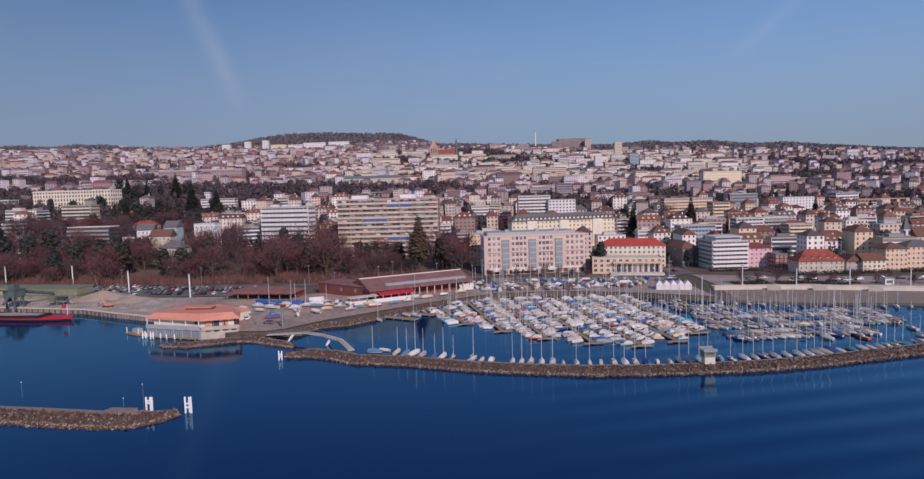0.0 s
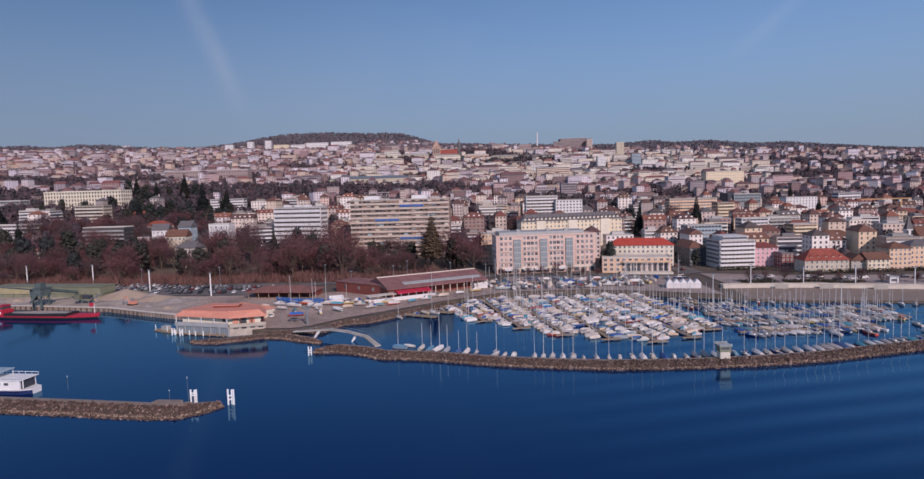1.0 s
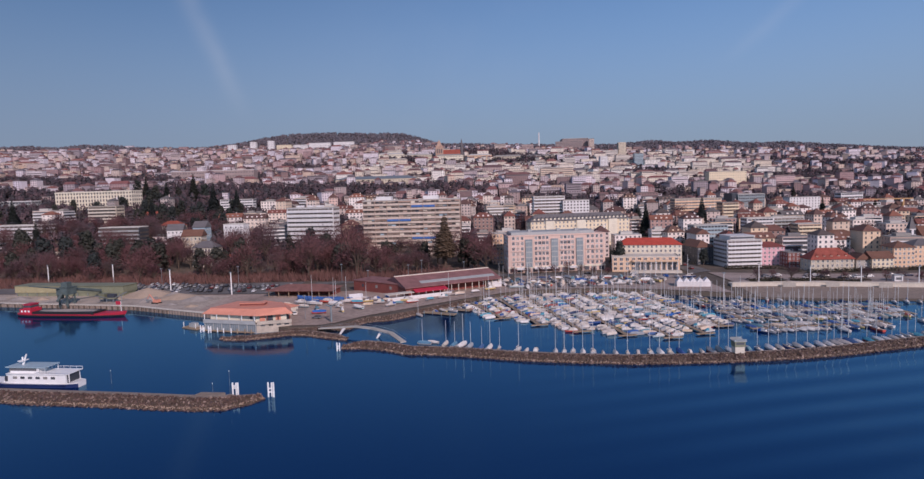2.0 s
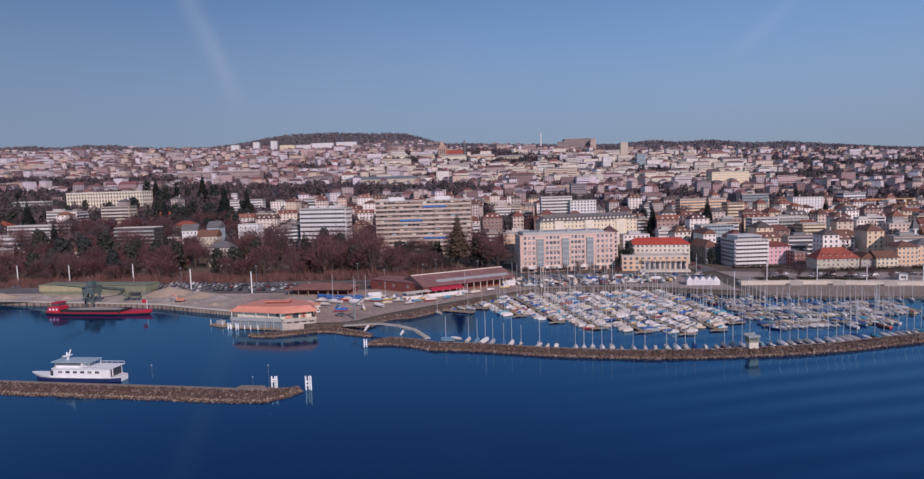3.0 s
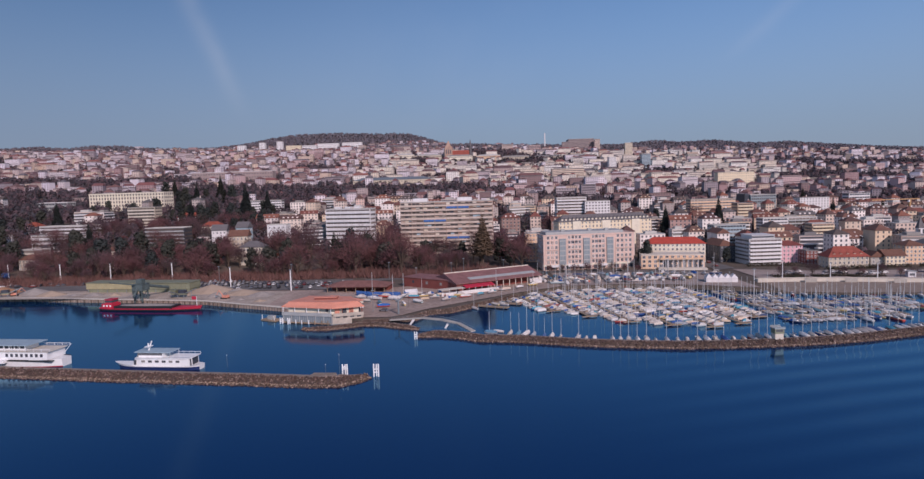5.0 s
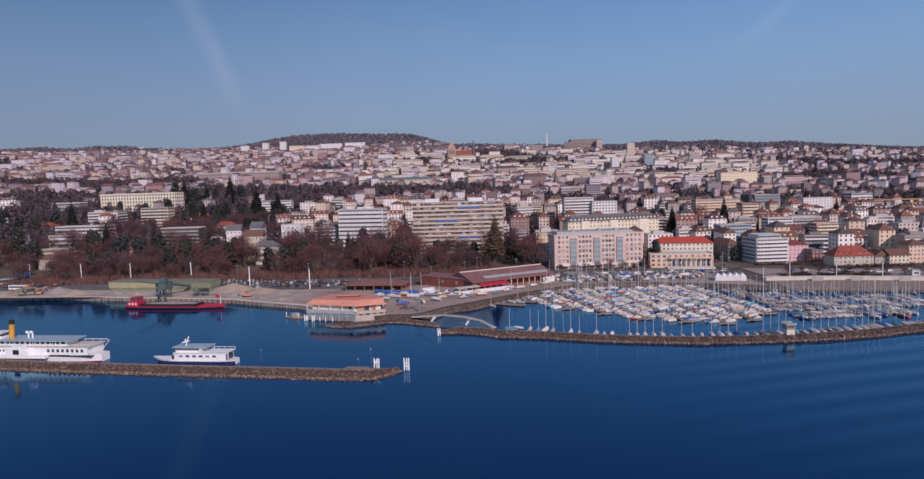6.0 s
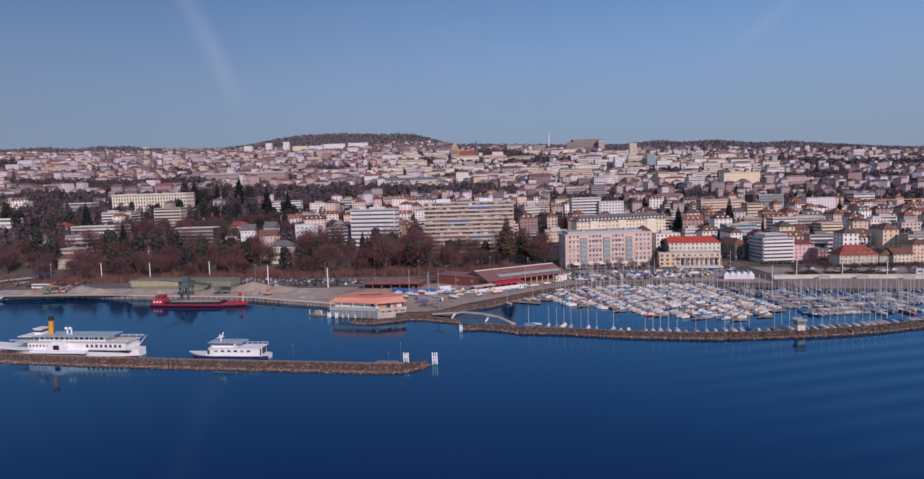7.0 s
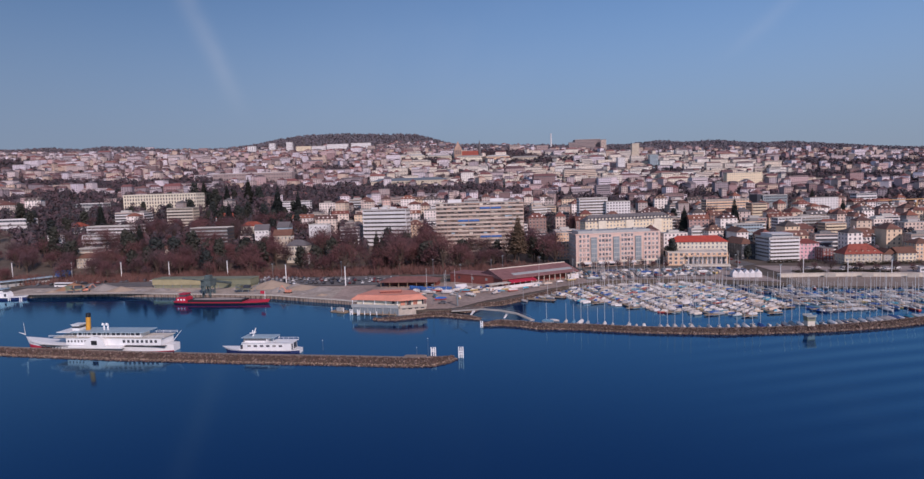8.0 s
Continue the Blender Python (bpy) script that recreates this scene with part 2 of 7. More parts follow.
M["cover"] = material("boat_cover", ramp=[(0.6, 0.57, 0.55), (0.52, 0.47, 0.43), (0.66, 0.63, 0.61), (0.44, 0.4, 0.38), (0.58, 0.52, 0.46), (0.62, 0.6, 0.6), (0.03, 0.13, 0.42), (0.56, 0.43, 0.31), (0.08, 0.3, 0.4), (0.62, 0.5, 0.4), (0.04, 0.1, 0.3), (0.7, 0.68, 0.66), (0.06, 0.12, 0.27), (0.46, 0.42, 0.41), (0.36, 0.31, 0.29), (0.1, 0.22, 0.33), (0.56, 0.53, 0.52), (0.32, 0.25, 0.2), (0.05, 0.07, 0.14), (0.3, 0.32, 0.35), (0.5, 0.46, 0.44), (0.62, 0.6, 0.59), (0.4, 0.35, 0.33), (0.7, 0.68, 0.67), (0.14, 0.26, 0.31), (0.3, 0.1, 0.09), (0.24, 0.22, 0.22)], scale=0.8, var=0.25, rough=0.8, bump=0.3)
M["car_paint"] = material("car_paint", ramp=[(0.02, 0.02, 0.025), (0.05, 0.055, 0.065), (0.3, 0.3, 0.31), (0.02, 0.03, 0.07), (0.6, 0.6, 0.6), (0.1, 0.1, 0.11), (0.18, 0.02, 0.02), (0.7, 0.7, 0.7), (0.03, 0.03, 0.035), (0.15, 0.16, 0.18)], scale=0.6, var=0.08, rough=0.4)
M["rubber"] = material("tyre_rubber", color=(0.02, 0.02, 0.02), rough=0.9)
M["sheet_pile"] = material("sheet_pile", color=(0.26, 0.2, 0.165), scale=0.4, var=0.4, rough=0.8)
M["dark_timber"] = material("tarred_timber", color=(0.11, 0.085, 0.065), scale=0.5, var=0.35, bump=0.2)
M["wood"] = material("weathered_planks", color=(0.3, 0.22, 0.15), scale=0.5, var=0.3, bump=0.2)
M["rock"] = material("breakwater_rock", ramp=[(0.1, 0.062, 0.054), (0.13, 0.08, 0.07), (0.065, 0.045, 0.042), (0.2, 0.14, 0.12), (0.11, 0.065, 0.055), (0.08, 0.052, 0.05), (0.26, 0.19, 0.16)], source="island", scale=0.5, var=0.35, bump=0.4, band=(0.34, 0.6, (0.46, 0.34, 0.25)))
M["rock_core"] = material("rock_core", color=(0.1, 0.068, 0.05), scale=0.6, var=0.45, bump=0.5)
M["path"] = material("gravel_path", color=(0.25, 0.2, 0.165), scale=0.5, var=0.25, bump=0.1)
M["asphalt"] = material("asphalt", color=(0.15, 0.14, 0.135), scale=0.12, var=0.3)
M["hall_roof"] = material("faded_maroon_roof", color=(0.24, 0.12, 0.115), scale=0.3, var=0.3, rough=0.75)
M["shed_roof"] = material("mossy_brown_roof", color=(0.22, 0.105, 0.09), scale=0.3, var=0.35, rough=0.85)
M["apron"] = material("quay_apron", color=(0.36, 0.275, 0.232), scale=0.06, var=0.38)
M["sand_ground"] = material("sandy_ground", color=(0.42, 0.35, 0.29), scale=0.09, var=0.4, bump=0.1)
M["sand"] = material("sand_heap", color=(0.4, 0.31, 0.235), scale=0.3, var=0.18, bump=0.2)
M["earth"] = material("orange_earth", color=(0.36, 0.2, 0.115), scale=0.4, var=0.3, bump=0.3)
M["gravel"] = material("gravel_heap", color=(0.32, 0.285, 0.26), scale=0.4, var=0.25, bump=0.3)
M["bark"] = material("bark", color=(0.09, 0.065, 0.05), scale=1.0, var=0.3)
M["twigs"] = material("bare_twigs", ramp=[(0.125, 0.056, 0.062), (0.1, 0.054, 0.062), (0.14, 0.062, 0.064), (0.09, 0.056, 0.062), (0.115, 0.05, 0.058)], scale=0.3, var=0.35)
M["needles"] = material("conifer_needles", ramp=[(0.028, 0.034, 0.03), (0.036, 0.038, 0.03), (0.026, 0.032, 0.031), (0.042, 0.042, 0.034)], scale=0.4, var=0.4)
M["hedge"] = material("winter_hedge", ramp=[(0.05, 0.045, 0.03), (0.08, 0.055, 0.04), (0.035, 0.042, 0.025)], source="island", scale=0.3, var=0.4)
M["brush"] = material("winter_brush", color=(0.16, 0.08, 0.07), scale=0.2, var=0.4)
# woods of the far hills: the pale mauve of distance haze is put into the colour
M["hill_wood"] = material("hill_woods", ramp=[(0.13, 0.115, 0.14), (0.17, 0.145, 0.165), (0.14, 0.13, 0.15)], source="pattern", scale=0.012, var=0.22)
M["far_wood"] = material("far_woods", ramp=[(0.045, 0.05, 0.058), (0.1, 0.064, 0.076), (0.055, 0.054, 0.062), (0.105, 0.07, 0.08)], source="pattern", scale=0.06, var=0.3)


def ground_material():
    m = material("town_ground", color=(0.12, 0.095, 0.075), scale=0.02, var=0.35)
    return m


WAKE_TURN = -14.0


def water_material():
    """Deep lake water: calm sheets broken by long bands of finer ripple."""
    m = bpy.data.materials.new("lake_water")
    m.use_nodes = True
    n, l = m.node_tree.nodes, m.node_tree.links
    n.remove(n["Principled BSDF"])
    deep, gloss = n.new("ShaderNodeBsdfDiffuse"), n.new("ShaderNodeBsdfGlossy")
    deep.inputs["Color"].default_value = (0.0, 0.012, 0.07, 1)
    gloss.inputs["Color"].default_value, gloss.inputs["Roughness"].default_value = (0.45, 0.81, 1.0, 1), 0.09
    edge, mix = n.new("ShaderNodeFresnel"), n.new("ShaderNodeMixShader")
    edge.inputs["IOR"].default_value = 1.64
    l.new(edge.outputs[0], mix.inputs[0])
    l.new(deep.outputs[0], mix.inputs[1])
    l.new(gloss.outputs[0], mix.inputs[2])
    l.new(mix.outputs[0], n["Material Output"].inputs["Surface"])
    co = n.new("ShaderNodeTexCoord")
    mp = n.new("ShaderNodeMapping")
    mp.inputs["Rotation"].default_value = (0, 0, radians(-28))
    mp.inputs["Scale"].default_value = (0.006, 0.035, 1)
    l.new(co.outputs["Object"], mp.inputs[0])
    bands = n.new("ShaderNodeTexNoise")
    bands.inputs["Scale"].default_value, bands.inputs["Detail"].default_value = 1.0, 2
    l.new(mp.outputs[0], bands.inputs["Vector"])
    rip = n.new("ShaderNodeTexNoise")
    rip.inputs["Scale"].default_value, rip.inputs["Detail"].default_value = 0.55, 3
    l.new(co.outputs["Object"], rip.inputs["Vector"])
    amt = n.new("ShaderNodeMapRange")
    for k, v in zip((1, 2, 3, 4), (0.45, 0.7, 0.015, 0.05)):
        amt.inputs[k].default_value = v
    l.new(bands.outputs["Fac"], amt.inputs[0])
    # an old wake crosses the open water in long low crests
    turn = n.new("ShaderNodeMapping")
    turn.inputs["Rotation"].default_value = (0, 0, radians(WAKE_TURN))
    l.new(co.outputs["Object"], turn.inputs[0])
    crest = n.new("ShaderNodeTexWave")
    crest.bands_direction = "Y"
    crest.inputs["Scale"].default_value, crest.inputs["Distortion"].default_value = 0.028, 3.0
    crest.inputs["Detail"].default_value, crest.inputs["Detail Scale"].default_value = 2, 0.25
    l.new(turn.outputs[0], crest.inputs["Vector"])
    sep = n.new("ShaderNodeSeparateXYZ")
    l.new(co.outputs["Object"], sep.inputs[0])
    where = n.new("ShaderNodeMapRange")
    where.interpolation_type = "SMOOTHSTEP"
    for k, v in zip((1, 2, 3, 4), (-20, 90, 0.0, 0.22)):
        where.inputs[k].default_value = v
    l.new(sep.outputs[0], where.inputs[0])
    wake = n.new("ShaderNodeBump")
    wake.inputs["Distance"].default_value = 0.45
    l.new(where.outputs[0], wake.inputs["Strength"])
    l.new(crest.outputs["Fac"], wake.inputs["Height"])
    bp = n.new("ShaderNodeBump")
    l.new(wake.outputs[0], bp.inputs["Normal"])
    bp.inputs["Distance"].default_value = 0.5
    l.new(amt.outputs[0], bp.inputs["Strength"])
    l.new(rip.outputs["Fac"], bp.inputs["Height"])
    for node in (edge, gloss):
        l.new(bp.outputs[0], node.inputs["Normal"])
    return m


M["ground"] = ground_material()
M["water"] = water_material()


# ---------------------------------------------------------------- mesh building
class Build:
    """Collects faces of one mesh, each with a material slot."""

    def __init__(self):
        self.v, self.f, self.s = [], [], []

    def add(self, verts, faces, slot=0):
        k = len(self.v)
        self.v.extend(verts)
        self.f.extend([tuple(i + k for i in f) for f in faces])
        self.s.extend([slot] * len(faces))
        return self

    def box(self, x0, y0, z0, x1, y1, z1, slot=0, bottom=True):
        vs = [(x0, y0, z0), (x1, y0, z0), (x1, y1, z0), (x0, y1, z0), (x0, y0, z1), (x1, y0, z1), (x1, y1, z1), (x0, y1, z1)]
        fs = [(4, 5, 6, 7), (0, 1, 5, 4), (1, 2, 6, 5), (2, 3, 7, 6), (3, 0, 4, 7)]
        return self.add(vs, fs + ([(3, 2, 1, 0)] if bottom else []), slot)

    def prism(self, poly, z0, z1, slot=0):
        n = len(poly)
        vs = [(x, y, z0) for x, y in poly] + [(x, y, z1) for x, y in poly]
        fs = [(i, (i + 1) % n, n + (i + 1) % n, n + i) for i in range(n)] + [tuple(range(n, 2 * n)), tuple(range(n - 1, -1, -1))]
        return self.add(vs, fs, slot)

    def loft(self, rings, slot=0, caps=True, wrap=True):
        n = len(rings[0])
        vs = [p for r in rings for p in r]
        fs = []
        for j in range(len(rings) - 1):
            for i in range(n if wrap else n - 1):
                a, b = j * n + i, j * n + (i + 1) % n
                fs.append((a, b, b + n, a + n))
        if caps:
            fs += [tuple(range(n - 1, -1, -1)), tuple(range((len(rings) - 1) * n, len(rings) * n))]
        return self.add(vs, fs, slot)

    def tube(self, p, q, r0, r1=None, n=6, slot=0):
        p, q = Vector(p), Vector(q)
        r1 = r0 if r1 is None else r1
        d = (q - p).normalized()
        a = d.orthogonal().normalized()
        b = d.cross(a)
        ring = lambda c, r: [tuple(c + r * (math.cos(2 * math.pi * k / n) * a + math.sin(2 * math.pi * k / n) * b)) for k in range(n)]
        return self.loft([ring(p, r0), ring(q, r1)], slot)

    def hip(self, x0, y0, x1, y1, z0, z1, over=0.5, slot=0, gable=False):
        """A hipped or gabled roof over a rectangle, with its eaves' thickness."""
        x0, y0, x1, y1 = x0 - over, y0 - over, x1 + over, y1 + over
        w, d = x1 - x0, y1 - y0
        run = 0.02 if gable else 0.5 * min(w, d)
        if w >= d:
            a, b = (x0 + run, (y0 + y1) / 2, z1), (x1 - run, (y0 + y1) / 2, z1)
        else:
            a, b = ((x0 + x1) / 2, y0 + run, z1), ((x0 + x1) / 2, y1 - run, z1)
        e = z0 - 0.25
        vs = [(x0, y0, z0), (x1, y0, z0), (x1, y1, z0), (x0, y1, z0), a, b, (x0, y0, e), (x1, y0, e), (x1, y1, e), (x0, y1, e)]
        fs = [(0, 1, 5, 4), (1, 2, 5), (2, 3, 4, 5), (3, 0, 4)] if w >= d else [(0, 1, 4), (1, 2, 5, 4), (2, 3, 5), (3, 0, 4, 5)]
        fs += [(6, 7, 1, 0), (7, 8, 2, 1), (8, 9, 3, 2), (9, 6, 0, 3), (9, 8, 7, 6)]
        return self.add(vs, fs, slot)

    def mesh(self, name, mats):
        me = bpy.data.meshes.new(name)
        me.from_pydata([(x * UNIT, y * UNIT, z * UNIT) for x, y, z in self.v], [], self.f)
        for m in mats:
            me.materials.append(m)
        me.polygons.foreach_set("material_index", self.s)
        me.update()
        return me


def mats_of(mat):
    return [M[k] for k in ((mat,) if isinstance(mat, str) else mat)]


def placed(m):
    """A pose of the plan, in metres."""
    m = m.copy()
    m.translation *= UNIT
    return m


def part(name, b, mat, parent, label="", m=None):
    """One mesh object under a thing or a part. b: a Build, or a mesh to share."""
    ob = new(name, b if isinstance(b, bpy.types.Mesh) else b.mesh(name, mats_of(mat)))
    ob.parent = parent
    if m is not None:
        ob.matrix_basis = placed(m)
    return tagged(ob, label)


def thing(name, label, category, group="", m=None, b=None, mat=None, kind=""):
    ob = new(name, b.mesh(name, mats_of(mat)) if b else None)
    if m is not None:
        ob.matrix_basis = placed(m)
    return tagged(ob, label, category, group, kind)


def smooth(a, b, x):
    t = min(1.0, max(0.0, (x - a) / (b - a)))
    return t * t * (3 - 2 * t)


def table(rows, x):
    """Straight lines between rows of (x, value)."""
    if x <= rows[0][0]:
        return rows[0][1]
    for (a, u), (b, v) in zip(rows, rows[1:]):
        if x <= b:
            return u + (v - u) * (x - a) / (b - a)
    return rows[-1][1]

# ---------------------------------------------------------------- lake and land
SHORE = [(-1600, 520), (-900, 440), (-640, 405), (-466, 394), (-440, 397), (-385, 394), (-315, 378), (-236, 360), (-205, 344), (-178, 331), (-165, 323), (-148, 312), (-131, 300),
         (-123, 289), (-113, 285.5), (-98, 287), (-88, 293), (-81, 308), (-68, 311), (-51, 328), (-38, 340), (-25, 355), (-2, 374), (21, 382), (59, 381),
         (94, 371), (126, 356), (134, 353), (155, 342), (184, 334), (215, 330), (234, 326), (300, 312), (420, 300), (800, 320), (1600, 420)]
RISE = [(0, 2.4), (440, 2.6), (475, 3.4), (520, 6), (600, 15), (700, 23), (850, 37), (1000, 52), (1500, 100), (2050, 178), (2450, 228), (2800, 262), (3150, 275), (3600, 240), (4900, 180)]
WALL_LINE = [(140, 375), (170, 373.5), (204, 368), (246, 357), (300, 345), (420, 330), (800, 340)]


def ground_z(x, y):
    z = table(RISE, y)
    z += -0.030 * max(-2600, min(2600, x)) * smooth(420, 800, y)
    far = smooth(900, 2200, y)
    z += far * 9 * noise.noise((x / 420, y / 420, 0.3)) + 3 * smooth(560, 800, y) * noise.noise((x / 130, y / 130, 2.3))
    # wooded hill behind the town, its long flank to the west, and the ridge to the east
    z += 94 * math.exp(-abs((x + 760) / (420 if x > -760 else 470)) ** 2.6 - ((y - 3250) / 420) ** 2)
    z += 26 * math.exp(-((x + 350) / 130) ** 2 - ((y - 3200) / 300) ** 2)
    z += 46 * smooth(400, 1300, x) * math.exp(-((y - 3700) / 380) ** 2) * (1 + 0.4 * noise.noise((x / 500, 1.2, 0)))
    # lower skyline at both ends, two wooded knolls and three low crests
    z -= (18 * smooth(-350, -750, x) + 5 * smooth(-950, -1250, x)) * smooth(2000, 2420, y) + 16 * smooth(1500, 2000, x) * smooth(1900, 2700, y)
    for kx, ky, kr, kz in ((-2040, 2740, 120, 17), (-1740, 2700, 130, 20), (830, 2950, 120, 20), (1110, 3000, 150, 22), (1540, 3000, 220, 18)):
        z += kz * math.exp(-((x - kx) / kr) ** 2 - ((y - ky) / 160) ** 2)
    # beach and raised promenade on the east side of the harbour
    if x > 138:
        foot = table(WALL_LINE, x)
        k = smooth(138, 150, x)
        shore = table(SHORE, x)
        beach = 0.7 + 1.9 * min(1, max(0, (y - shore) / max(4, foot - shore)))
        low = beach if y < foot + 2.6 else max(z, 4.4)
        z = z + (low - z) * k
    return z


def build_land():
    xs = [-1600, -1200, -900] + list(np.linspace(-640, 430, 215)) + [520, 640, 800, 1200, 1600]
    steps = [0, 1.5, 5, 10, 16, 22, 27, 30, 32, 34, 36, 38, 40, 42, 44, 48, 55, 65, 80, 95, 110, 130, 150, 175, 200, 230, 270, 320, 380, 450, 530, 620, 720, 840, 980, 1130, 1300,
             1480, 1680, 1880, 2080, 2280, 2480, 2680, 2880, 3080, 3280, 3500, 3800, 4200, 4600]
    b = Build()
    rows = []
    for x in xs:
        y0 = table(SHORE, x)
        col = [(x, y0, -3.0), (x, y0, 0.6 if x > 150 else ground_z(x, y0))]
        for s in steps[1:]:
            y, xx = y0 + s, x * (1 + max(0, s - 110) / 430)
            col.append((xx, y, ground_z(xx, y)))
        rows.append(col)
    k = len(rows[0])
    vs = [p for c in rows for p in c]
    fs = [(i * k + j, (i + 1) * k + j, (i + 1) * k + j + 1, i * k + j + 1) for i in range(len(rows) - 1) for j in range(k - 1)]
    b.add(vs, fs)
    ob = thing("ground", "grey-brown winter town ground rising from the lake to the hills", "ground", b=b, mat="ground", kind="structure")
    for p in ob.data.polygons:
        p.use_smooth = p.normal.z > 0.5
    return ob


build_land()
lake = Build()
lake.add([(-4800, -4800, 0), (4800, -4800, 0), (4800, 600, 0), (-4800, 600, 0)], [(0, 1, 2, 3)])
thing("water", "deep blue calm lake water with faint bands of ripples", "lake", b=lake, mat="water", kind="structure")


def sheet(name, label, poly, mat, category="pavement", lift=0.3, cell=8.0):
    """A paved area laid over the ground, following it."""
    b = Build()
    x0, x1 = min(p[0] for p in poly), max(p[0] for p in poly)
    n = max(2, int((x1 - x0) / cell))
    lo, hi = poly[: len(poly) // 2], poly[len(poly) // 2:][::-1]
    vs, m = [], 10
    for i in range(n + 1):
        x = x0 + (x1 - x0) * i / n
        a, c = table(lo, x), table(hi, x)
        for j in range(m + 1):
            y = a + (c - a) * j / m
            vs.append((x, y, ground_z(x, y) + lift))
    fs = [(i * (m + 1) + j, (i + 1) * (m + 1) + j, (i + 1) * (m + 1) + j + 1, i * (m + 1) + j + 1) for i in range(n) for j in range(m)]
    b.add(vs, fs)
    return thing(name, label, category, b=b, mat=mat, kind="structure")


sheet("pavement_quay", "pale gravelly quay apron beside the harbour", [(-470, 395.5), (-315, 379.5), (-236, 361.5), (-205, 346), (-178, 332.5), (-165, 325), (-148, 314), (-131, 302), (-123, 291), (-98, 289), (-81, 310), (-25, 357), (10, 380),
      (10, 416), (-25, 405), (-80, 392), (-98, 398), (-123, 395), (-131, 393), (-148, 391), (-165, 392), (-178, 393), (-205, 396), (-236, 400), (-315, 415), (-470, 430)], "apron")
sheet("pavement_sand_quay", "pale sandy ground of the gravel quay", [(-470, 396.5), (-315, 380.5), (-236, 362.5), (-205, 347), (-186, 338), (-186, 388), (-205, 393), (-236, 398), (-315, 414), (-470, 428)], "sand_ground", lift=0.34)
sheet("pavement_boatyard", "grey asphalt boatyard where boats stand ashore", [(11, 381), (59, 382.5), (94, 373), (138, 353), (138, 430), (94, 436), (59, 442), (11, 446)], "pale_asphalt")
sheet("road_car_park", "dark asphalt car park behind the sand quay", [(-480, 432), (-315, 416.5), (-236, 402), (-150, 393), (-150, 444), (-236, 446), (-315, 462), (-480, 480)], "asphalt")
sheet("road_promenade", "grey asphalt lakeside road in front of the hotels", [(-140, 428), (0, 447), (80, 437), (137, 431), (137, 441), (80, 450), (0, 458), (-140, 440)], "asphalt", lift=0.4)
sheet("road_promenade_east", "grey asphalt promenade above the retaining wall", [(150, 378), (204, 371), (246, 360), (320, 345), (320, 395), (246, 402), (204, 408), (150, 428)], "pale_asphalt", lift=0.4)
sheet("pavement_beach", "brown gravel beach below the promenade wall", [(150, 346), (184, 336), (215, 332), (300, 314), (300, 343), (246, 356), (204, 367), (150, 374)], "path", lift=0.15, cell=5)
sheet("road_avenue", "grey avenue climbing between the houses", [(141, 432), (155, 432), (155, 640), (141, 640)], "asphalt", lift=0.4, cell=4)


